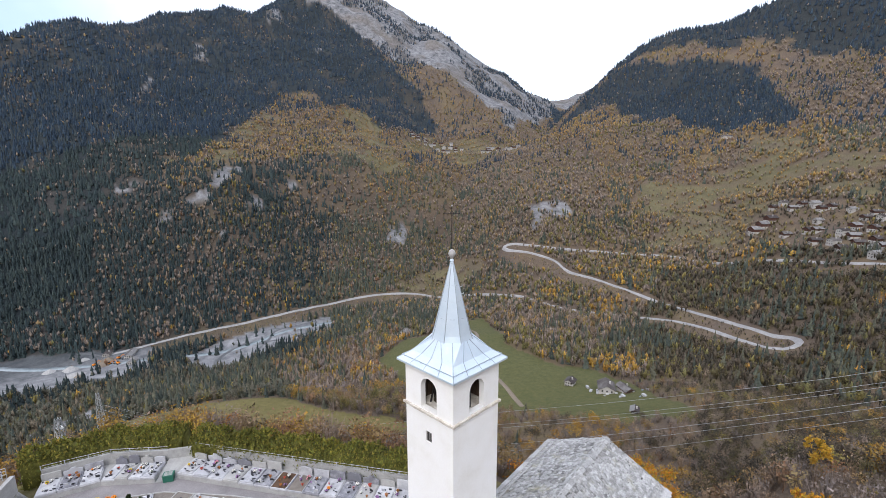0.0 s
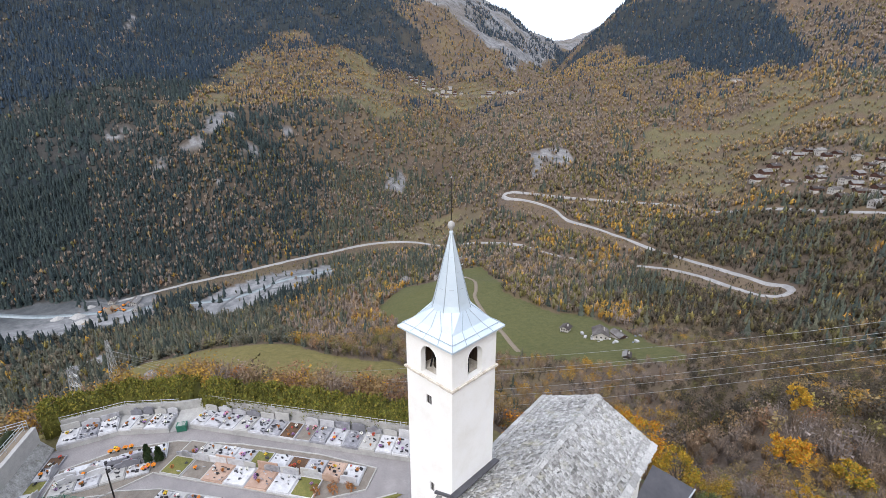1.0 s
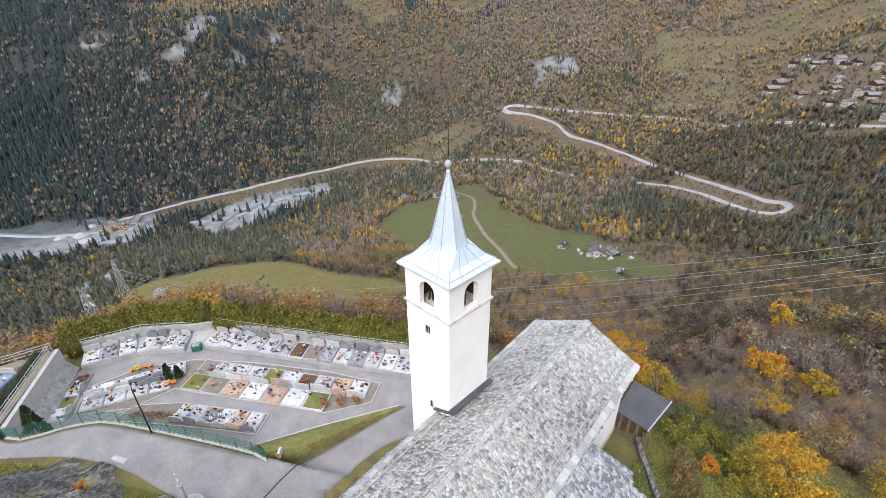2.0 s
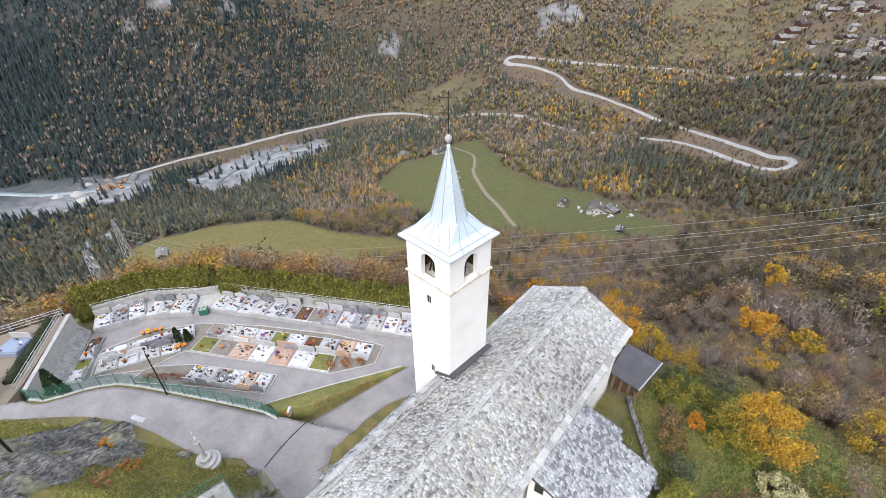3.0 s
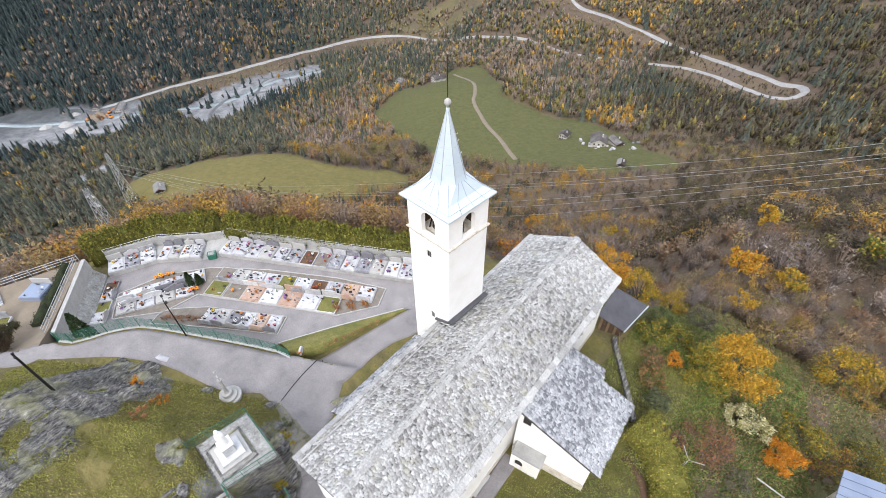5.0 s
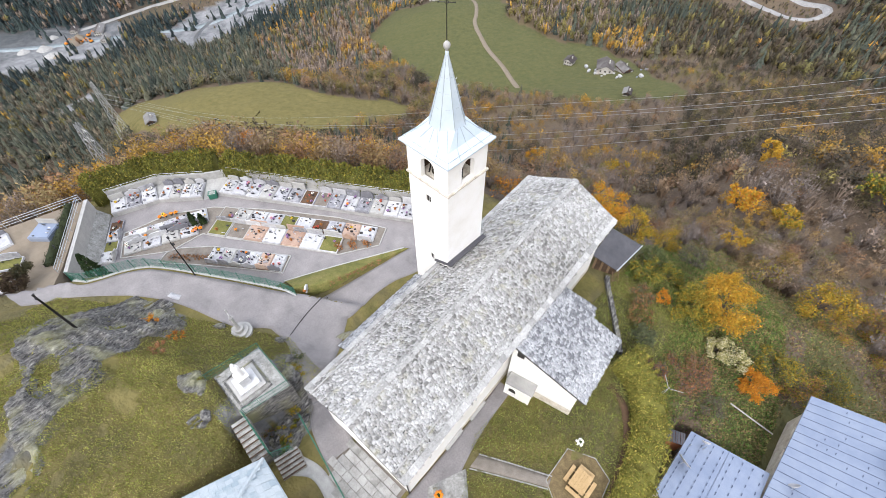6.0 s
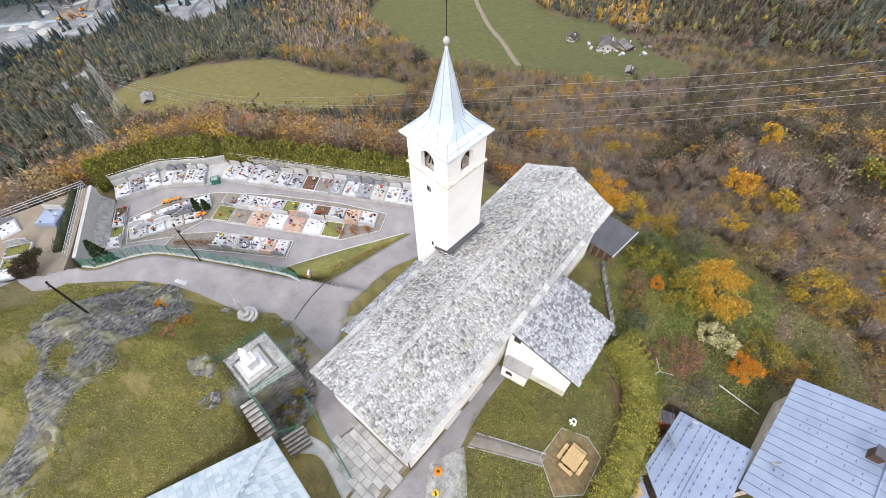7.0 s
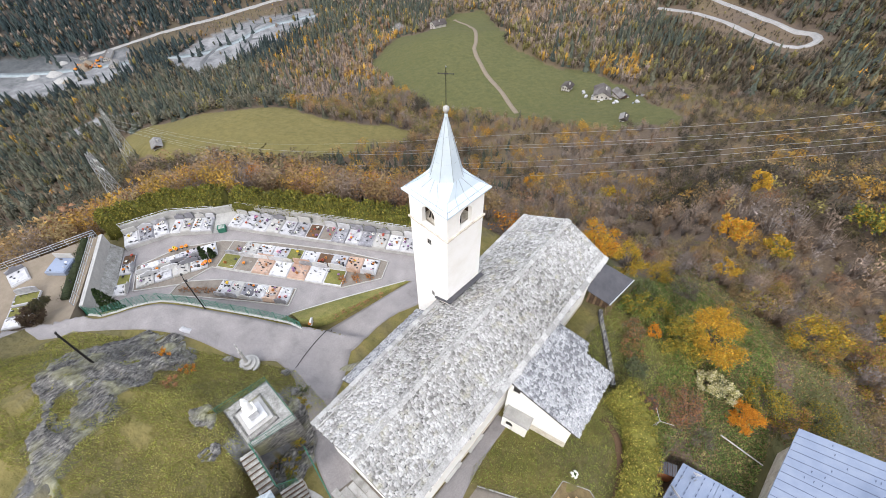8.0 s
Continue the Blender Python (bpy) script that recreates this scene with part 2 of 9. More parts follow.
M["lauze_joined"] = surface("stone_slates_joined", [(0.16, 0.157, 0.148), (0.285, 0.279, 0.266), (0.348, 0.343, 0.33), (0.405, 0.401, 0.39), (0.50, 0.498, 0.486)], 9.0, 0.85, 9, 0.3, island=0.42, spots=(1.1, 0.55, (0.36, 0.34, 0.23)), sheen=0.7, fade=0.35)
M["lauze_cool"] = surface("blue_grey_slates", [(0.17, 0.174, 0.186), (0.305, 0.313, 0.327), (0.37, 0.378, 0.393), (0.43, 0.438, 0.452), (0.51, 0.518, 0.53)], 9.0, 0.8, 9, 0.3, island=0.42, sheen=0.7)
M["under_slate"] = surface("roof_bed", [(0.05, 0.05, 0.05), (0.11, 0.105, 0.10)], 1.0, 0.95, 20, 0.5)
M["tin"] = surface("painted_spire_metal", [(0.56, 0.66, 0.74), (0.62, 0.71, 0.78), (0.68, 0.76, 0.81)], 1.5, 0.38, 20, 0.05, 0.25, sheen=0.05)
M["seam"] = surface("seam_metal", [(0.34, 0.40, 0.45), (0.42, 0.48, 0.53)], 1.0, 0.4, 30, 0.05, 0.4)
M["blue_tin"] = surface("standing_seam_metal", [(0.20, 0.245, 0.34), (0.24, 0.285, 0.38), (0.28, 0.325, 0.41)], 2.2, 0.42, 14, 0.06, 0.2, sheen=0.08)
M["blue_seam"] = surface("blue_roof_seam", [(0.07, 0.09, 0.15), (0.12, 0.145, 0.21)], 1.0, 0.5, 20, 0.0, 0.2)
M["litter"] = surface("trodden_leaf_litter", [(0.095, 0.07, 0.035), (0.15, 0.11, 0.055), (0.20, 0.155, 0.075)], 0.5, 0.95, 14, 0.6, sheen=0.6)
M["pale_slate"] = surface("pale_slates", [(0.31, 0.375, 0.42), (0.385, 0.44, 0.475), (0.45, 0.50, 0.53)], 0.8, 0.5, 20, 0.1, vary=0.5)
M["asphalt"] = surface("asphalt", [(0.17, 0.158, 0.158), (0.225, 0.21, 0.21), (0.255, 0.238, 0.236), (0.31, 0.29, 0.283)], 2.4, 0.9, 9, 0.3, sheen=0.3)
M["lane_far"] = surface("far_road", [(0.25, 0.247, 0.243), (0.38, 0.372, 0.364)], 12, 0.9, 1, 0.0)
M["concrete"] = surface("concrete", [(0.26, 0.255, 0.25), (0.36, 0.355, 0.34), (0.45, 0.44, 0.42)], 1.2, 0.9, 25, 0.3)
M["pale_concrete"] = surface("pale_concrete", [(0.34, 0.335, 0.32), (0.46, 0.45, 0.43)], 0.8, 0.85, 30, 0.2)
M["grass"] = surface("autumn_grass", [(0.095, 0.102, 0.030), (0.155, 0.152, 0.045), (0.24, 0.20, 0.078)], 1.6, 0.95, 9, 0.8, dist=0.06, sheen=0.6)
M["gravel"] = surface("garden_gravel", [(0.15, 0.13, 0.11), (0.25, 0.222, 0.19)], 0.8, 0.95, 40, 0.6, sheen=0.5)
M["sand"] = surface("tan_gravel", [(0.185, 0.152, 0.112), (0.255, 0.212, 0.162)], 1.5, 0.95, 35, 0.3, sheen=0.3)
M["rock"] = surface("lichened_rock", [(0.020, 0.019, 0.020), (0.070, 0.067, 0.068), (0.150, 0.145, 0.140), (0.25, 0.245, 0.225), (0.46, 0.45, 0.40)], 0.17, 0.95, 13, 1.0, dist=0.12, spots=(0.45, 0.50, (0.34, 0.335, 0.19)), sheen=1.0, stretch=(0.26, 1.0, 1.0), turn=-98, fade=0.3)
M["green_metal"] = surface("green_paint", [(0.02, 0.11, 0.075), (0.035, 0.15, 0.10)], 0.5, 0.45, 30, 0.05)
M["iron"] = surface("dark_iron", [(0.02, 0.02, 0.022), (0.045, 0.042, 0.04)], 0.4, 0.5, 40, 0.1, 0.6)
M["steel"] = surface("galvanised_steel", [(0.42, 0.44, 0.46), (0.55, 0.57, 0.58)], 2.0, 0.4, 10, 0.05, 0.6)
M["bronze"] = surface("bell_bronze", [(0.05, 0.045, 0.035), (0.11, 0.095, 0.06)], 0.3, 0.45, 30, 0.1, 0.8)
M["dark"] = surface("dark_inside", [(0.03, 0.028, 0.026), (0.05, 0.046, 0.042)], 1, 0.95, 20, 0.1)
M["wood"] = surface("weathered_wood", [(0.13, 0.085, 0.05), (0.24, 0.165, 0.10)], 0.5, 0.8, 22, 0.4, stretch=(1, 1, 4))
M["new_wood"] = surface("pale_pine", [(0.36, 0.24, 0.11), (0.50, 0.35, 0.18)], 0.4, 0.7, 25, 0.2)
M["dark_wood"] = surface("dark_boards", [(0.045, 0.03, 0.022), (0.11, 0.07, 0.045)], 0.5, 0.8, 22, 0.4)
M["tarpaper"] = surface("slate_grey_felt", [(0.06, 0.06, 0.068), (0.10, 0.098, 0.108)], 1.2, 0.7, 30, 0.15)
M["marble"] = surface("white_marble", [(0.36, 0.36, 0.375), (0.60, 0.60, 0.61)], 0.6, 0.45, 12, 0.05, vary=0.3, sheen=0.15)
M["granite"] = surface("grey_granite", [(0.18, 0.18, 0.20), (0.32, 0.32, 0.34), (0.46, 0.46, 0.48)], 0.6, 0.35, 60, 0.05, vary=0.7, sheen=0.4)
M["pink_granite"] = surface("rose_granite", [(0.36, 0.24, 0.18), (0.50, 0.37, 0.29)], 0.5, 0.4, 60, 0.05, vary=0.5, sheen=0.4)
M["soil"] = surface("dark_soil", [(0.07, 0.045, 0.03), (0.15, 0.09, 0.055)], 0.4, 0.95, 14, 0.8)
M["bark"] = surface("bark", [(0.055, 0.045, 0.038), (0.13, 0.11, 0.095)], 0.4, 0.95, 14, 0.6)
M["foliage"] = surface("foliage", [(0.62, 0.62, 0.62), (1.0, 1.0, 1.0), (1.3, 1.3, 1.3)], 5.0, 0.9, 1.1, 0.0, tint=True, sheen=0.9)
M["near_foliage"] = surface("near_foliage", [(0.6, 0.6, 0.6), (1.0, 1.0, 1.0), (1.35, 1.35, 1.35)], 0.8, 0.85, 6, 0.0, tint=True, sheen=0.5)
M["paving"] = surface("mottled_paving", [(0.17, 0.165, 0.15), (0.25, 0.245, 0.23), (0.33, 0.325, 0.31), (0.42, 0.415, 0.40)], 0.55, 0.9, 7, 0.4, spots=(1.6, 0.64, (0.16, 0.155, 0.10)), sheen=0.5)
M["wet_gravel"] = surface("wet_gravel", [(0.09, 0.095, 0.10), (0.15, 0.155, 0.16)], 12, 0.4, 0.5, 0.1)
M["water"] = surface("shallow_river", [(0.20, 0.24, 0.26), (0.33, 0.37, 0.38)], 20, 0.25, 0.5, 0.1)


def solid(name, rgb, rough=0.6, metal=0.0):
    return surface(name, [tuple(0.85 * c for c in rgb), tuple(min(1.0, 1.1 * c) for c in rgb)], 0.4, rough, 30, 0.05, metal, sheen=0.15)


FLOWER = [solid("orange_petals", (0.75, 0.25, 0.02)), solid("yellow_petals", (0.72, 0.50, 0.04)), solid("white_petals", (0.75, 0.73, 0.68)),
          solid("red_petals", (0.45, 0.06, 0.04)), solid("pink_petals", (0.62, 0.25, 0.30)), solid("bronze_petals", (0.36, 0.13, 0.03)), solid("violet_petals", (0.30, 0.16, 0.34))]
M["black_stone"] = solid("black_stone", (0.03, 0.03, 0.035), 0.3)
M["terracotta"] = solid("terracotta", (0.36, 0.13, 0.06), 0.8)
M["leafgreen"] = surface("pot_leaves", [(0.02, 0.05, 0.015), (0.06, 0.09, 0.025)], 0.2, 0.9, 30, 0.4)


def mesh_ob(name, bm, material, smooth=False):
    me = bpy.data.meshes.new(name)
    bm.normal_update()
    bm.to_mesh(me)
    bm.free()
    for m in (material if isinstance(material, (list, tuple)) else [material]):
        me.materials.append(m)
    if smooth:
        me.polygons.foreach_set("use_smooth", np.ones(len(me.polygons), bool))
    return new(name, me)


def part(name, bm, material, parent, label="", smooth=False):
    ob = mesh_ob(name, bm, material, smooth)
    ob.parent = parent
    if label:
        tagged(ob, label)
    return ob


def thing(name, label, category, group="", kind="", at=None):
    ob = new(name)
    ob.empty_display_size = 0.3
    if at is not None:
        ob.matrix_world = at
    return tagged(ob, label, category, group, kind)


def box(bm, x0, x1, y0, y1, z0, z1, m=None, bev=0.0):
    vs = [bm.verts.new((x, y, z)) for z in (z0, z1) for y in (y0, y1) for x in (x0, x1)]
    for f in ((0, 2, 3, 1), (4, 5, 7, 6), (0, 1, 5, 4), (2, 6, 7, 3), (0, 4, 6, 2), (1, 3, 7, 5)):
        bm.faces.new([vs[k] for k in f])
    if bev:
        es = {e for v in vs for e in v.link_edges}
        r = bmesh.ops.bevel(bm, geom=list(es), offset=bev, segments=1, affect="EDGES")
        vs = list({v for f in r["faces"] for v in f.verts} | {v for v in vs if v.is_valid})
    if m is not None:
        bmesh.ops.transform(bm, matrix=m, verts=vs)
    return bm


def prism(bm, poly, z0, z1):
    """An upright slab on a plan; z0 and z1 are heights or lists of heights."""
    k = len(poly)
    a = z0 if isinstance(z0, (list, tuple)) else [z0] * k
    b = z1 if isinstance(z1, (list, tuple)) else [z1] * k
    lo = [bm.verts.new((x, y, h)) for (x, y), h in zip(poly, a)]
    hi = [bm.verts.new((x, y, h)) for (x, y), h in zip(poly, b)]
    area = sum(poly[i][0] * poly[(i + 1) % k][1] - poly[(i + 1) % k][0] * poly[i][1] for i in range(k))
    if area < 0:
        lo, hi = lo[::-1], hi[::-1]
    bm.faces.new(hi)
    bm.faces.new(lo[::-1])
    for i in range(k):
        j = (i + 1) % k
        bm.faces.new((lo[i], lo[j], hi[j], hi[i]))
    return bm


def rod(bm, p, q, r, r2=None, seg=6, cap=True):
    """A round bar from p to q."""
    p, q = Vector(p), Vector(q)
    r2 = r if r2 is None else r2
    rot = (q - p).to_track_quat("Z", "Y").to_matrix()
    rings = []
    for c, rad in ((p, r), (q, r2)):
        rings.append([bm.verts.new(c + rot @ Vector((rad * math.cos(2 * math.pi * k / seg), rad * math.sin(2 * math.pi * k / seg), 0))) for k in range(seg)])
    for k in range(seg):
        j = (k + 1) % seg
        bm.faces.new((rings[0][k], rings[0][j], rings[1][j], rings[1][k]))
    if cap:
        bm.faces.new(rings[0][::-1])
        bm.faces.new(rings[1])
    return bm


def lathe(bm, profile, seg=12, at=(0, 0, 0)):
    """A turned shape: profile of (radius, height)."""
    rings = []
    for r, z in profile:
        rings.append([bm.verts.new((at[0] + max(r, 1e-4) * math.cos(2 * math.pi * k / seg), at[1] + max(r, 1e-4) * math.sin(2 * math.pi * k / seg), at[2] + z)) for k in range(seg)])
    for a, b in zip(rings, rings[1:]):
        for k in range(seg):
            j = (k + 1) % seg
            bm.faces.new((a[k], a[j], b[j], b[k]))
    bm.faces.new(rings[0][::-1])
    bm.faces.new(rings[-1])
    return bm


def ball(bm, c, r, sub=1, squash=(1, 1, 1), jitter=0.0, rng=random):
    res = bmesh.ops.create_icosphere(bm, subdivisions=sub, radius=1.0)
    for v in res["verts"]:
        k = 1 + jitter * (rng.random() - 0.5) * 2
        v.co = Vector((c[0] + v.co.x * r * squash[0] * k, c[1] + v.co.y * r * squash[1] * k, c[2] + v.co.z * r * squash[2] * k))
    return bm


def soup(name, verts, faces, material, tints=None, parent=None):
    """One mesh from arrays of places and of triangles or quads."""
    me = bpy.data.meshes.new(name)
    verts, faces = np.asarray(verts, np.float32), np.asarray(faces, np.int32)
    k = faces.shape[1]
    me.vertices.add(len(verts))
    me.vertices.foreach_set("co", verts.ravel())
    me.loops.add(faces.size)
    me.loops.foreach_set("vertex_index", faces.ravel())
    me.polygons.add(len(faces))
    me.polygons.foreach_set("loop_start", np.arange(0, faces.size, k, dtype=np.int32))
    me.polygons.foreach_set("loop_total", np.full(len(faces), k, np.int32))
    me.materials.append(material)
    if tints is not None:
        a = me.attributes.new("tint", "FLOAT_COLOR", "POINT")
        a.data.foreach_set("color", np.asarray(tints, np.float32).ravel())
    me.update(calc_edges=True)
    ob = new(name, me)
    ob.parent = parent
    return ob


def inside(poly, x, y):
    """Which of the places lie in a plan outline."""
    p = np.asarray(poly, float)
    hit = np.zeros(np.shape(x), bool)
    for (ax, ay), (bx, by) in zip(p, np.roll(p, -1, 0)):
        cross = ((ay > y) != (by > y)) & (x < (bx - ax) * (y - ay) / ((by - ay) if by != ay else 1e-9) + ax)
        hit ^= cross
    return hit

# ---- ground --------------------------------------------------------------
YELLOW_MEADOW = [(-351, 10), (-330, 40), (-290, 71), (-254, 97), (-210, 112), (-191, 120), (-173, 142), (-150, 124), (-158, 84), (-184, 50), (-236, 18), (-300, 4)]
GREEN_MEADOW = [(-377, 304), (-345, 325), (-395, 416), (-375, 447), (-318, 405), (-226, 312), (-179, 306), (-140, 317), (-107, 297), (-65, 253), (-41, 226), (-69, 212), (-122, 205), (-145, 197), (-188, 186), (-247, 192), (-335, 237)]
QUARRY = [(-800, -110), (-751, -8), (-714, 41), (-670, 112), (-594, 90), (-585, 47), (-603, 10), (-618, -22), (-628, -60), (-700, -130)]
RIVER_BED = [(-605, 122), (-636, 191), (-640, 259), (-615, 356), (-563, 316), (-556, 240), (-534, 185), (-534, 138)]
CREEK_BED = [(-470, -20), (-480, 20), (-440, 40), (-400, 60), (-392, 50), (-430, 20), (-452, -20)]
HIGH_FIELDS = [(-1115, 340), (-1296, 490), (-1395, 618), (-1356, 903), (-1235, 978), (-1182, 1142), (-1122, 1139), (-959, 815), (-979, 611), (-1074, 509), (-1079, 376)]
VILLAGE_FIELD = [(-1190, 1090), (-1150, 1190), (-1000, 1260), (-900, 1240), (-860, 1120), (-960, 1060), (-1080, 1060)]
TOWN_FIELDS = [(-344, 852), (-392, 1012), (-341, 1072), (-228, 1064), (-122, 981), (-108, 904), (-147, 875), (-166, 860)]
TOP_FIELD = [(-235, 1204), (-237, 1257), (-160, 1238), (-109, 1145), (-142, 1131)]
CLIFFS = [[(-911, 277), (-948, 298), (-995, 349), (-989, 382), (-951, 360), (-912, 305)], [(-895, 225), (-918, 239), (-919, 275), (-900, 275)], [(-907, 181), (-933, 194), (-923, 220), (-902, 222)], [(-1021, 148), (-1052, 151), (-1058, 190), (-1019, 200)],
          [(-861, 313), (-883, 323), (-893, 367), (-869, 364)], [(-843, 238), (-857, 249), (-847, 280), (-835, 279)], [(-718, 551), (-767, 598), (-756, 630), (-711, 599)], [(-472, 713), (-517, 777), (-504, 832), (-467, 849), (-437, 798)], [(-901, 425), (-923, 437), (-921, 463), (-898, 449)],
          [(-1842, 572), (-1958, 619), (-1946, 651), (-1837, 615)], [(-1501, 295), (-1587, 346), (-1645, 372), (-1621, 377), (-1547, 344)], [(-2121, 979), (-2742, 1291), (-2345, 1177), (-2095, 1047)], [(-1877, 1074), (-1960, 1138), (-1946, 1159), (-1865, 1108)]]
# woods and rock of the far slopes, as bearing and distance from the pole
LEFT_FOREST = [(-60, 830), (-42.6, 848), (-38.6, 898), (-37.8, 992), (-36.9, 1072), (-33.7, 1140), (-28.7, 1167), (-24.6, 1301), (-23.4, 1471), (-20.7, 1617), (-19.7, 1764), (-15.5, 1762), (-14.8, 1648), (-9.2, 1696), (-6.5, 1539), (-1.3, 1701), (-0.6, 1815), (-3, 1932), (-5.6, 2177), (-8.6, 2458), (-11, 2608), (-15.4, 2745), (-19.3, 4600), (-60, 4600)]
SPUR_ROCK = [(-15.4, 2745), (-11, 2608), (-8.6, 2458), (-5.6, 2280), (-1.6, 2260), (1.2, 2200), (4.6, 2120), (8.1, 2010), (10.5, 2106), (12.4, 2700), (14, 3400), (17, 3400), (22, 3400), (22, 4900), (-16, 4900)]
RIGHT_HEIGHT = [(13.0, 1960), (18.4, 2030), (22.4, 1990), (25.7, 1990), (30.9, 1900), (34.7, 1880), (38.3, 1800), (42.8, 1670), (60, 1600), (60, 3300), (13, 3300)]
RIGHT_STAND = [(13.5, 1790), (17, 1990), (21.9, 1907), (26.4, 1842), (31.1, 1807), (33.9, 1756), (34.8, 1613), (37.6, 1399), (36.9, 1321), (34.1, 1385), (33.3, 1317), (30.2, 1363), (26.3, 1474), (21, 1636), (17.9, 1740)]
GOLD_GROVES = [[(22.5, 1902), (22.7, 2016), (25.2, 1996), (26.4, 1896), (31, 1885), (34.4, 1830), (34.3, 1786), (29.1, 1830), (25.3, 1861)], [(-20.7, 1617), (-19.7, 1764), (-15.5, 1777), (-14.5, 1651), (-17.7, 1589), (-20.2, 1526)], [(25.6, 1242), (25.8, 1407), (30.2, 1423), (32.4, 1269), (29.5, 1180)],
               [(10.7, 1071), (11.6, 1263), (15.7, 1185), (16.1, 1049), (12.4, 1017)], [(-10.2, 1053), (-9.4, 1123), (-4.5, 1208), (-3.2, 1091), (-6.8, 1040)], [(-32.7, 1048), (-31, 1099), (-25.9, 1120), (-25.4, 1073), (-29.6, 986)],
               [(9, 1600), (10.5, 1900), (14, 1800), (21, 1621), (22.9, 1503), (18.1, 1400)], [(33.2, 1329), (35, 1355), (39.4, 1338), (42, 1168), (38.1, 1148), (34.8, 1249)], [(-6, 2180), (-1.6, 2200), (3.2, 2080), (4.6, 1871), (1.2, 1874), (-2.3, 1912)]]
BARE_WOODS = [[(33.6, 1774), (34.8, 1855), (42.9, 1615), (43.9, 1108), (38.9, 1362), (37.5, 1419), (34.7, 1627)], [(1.1, 1072), (4, 1446), (12.3, 1382), (18.2, 1224), (21.8, 982), (12.6, 862), (7, 873)]]
TERRACES = [[(22.6, 905), (23, 1007), (27.5, 1111), (32.3, 1121), (35.9, 994), (34.4, 851), (30.9, 851), (26.9, 879)], [(29.5, 1180), (34.5, 1189), (39.4, 1119), (44.1, 1029), (44.6, 898), (39.8, 946), (34.3, 1047)]]
UPPER_MEADOW = [(-30.9, 1133), (-28.4, 1159), (-24, 1279), (-22.6, 1485), (-20.2, 1526), (-9.2, 1683), (-5.9, 1511), (-1.1, 1600), (6, 1640), (8.8, 1565), (9, 1374), (4.7, 1440), (-3.1, 1355), (-5.9, 1178), (-12.8, 1156), (-19.3, 1160), (-25.4, 1073)]
FOOT_FIELD = [(-640, 500), (-610, 590), (-540, 640), (-500, 610), (-540, 540), (-590, 500)]

KNOLL_ROCK = [(-18.4, -28.1), (-23.2, -26.6), (-23.0, -24.2), (-22.1, -22.4), (-21.6, -19.9), (-19.3, -18.3), (-18.2, -18.5), (-16.5, -18.0), (-14.5, -19.5), (-15.5, -21.2), (-14.7, -21.9), (-13.9, -23.7), (-13.0, -24.5), (-12.0, -25.9), (-11.4, -27.5), (-10.8, -28.3), (-9.3, -29.1), (-7.9, -31.1), (-6.0, -33.5), (-8.0, -34.2), (-10.6, -31.4), (-12.0, -29.8), (-14.1, -29.2), (-15.8, -28.3)]
GRASS_ISLAND = [(-13.9, -28.2), (-16.1, -27.8), (-17.0, -26.8), (-16.5, -25.8), (-14.6, -26.3), (-13.0, -27.1), (-13.0, -27.8)]


def zone(outline, x, y):
    """Whether places lie in an outline of bearings and distances, with a ragged edge."""
    az, r = polar(x, y)
    return inside(outline, az + 2.2 * (fbm(x + 90, y, 90.0, 4) - 0.5), r * (1 + 0.10 * (fbm(x, y + 400, 90.0, 4) - 0.5)))


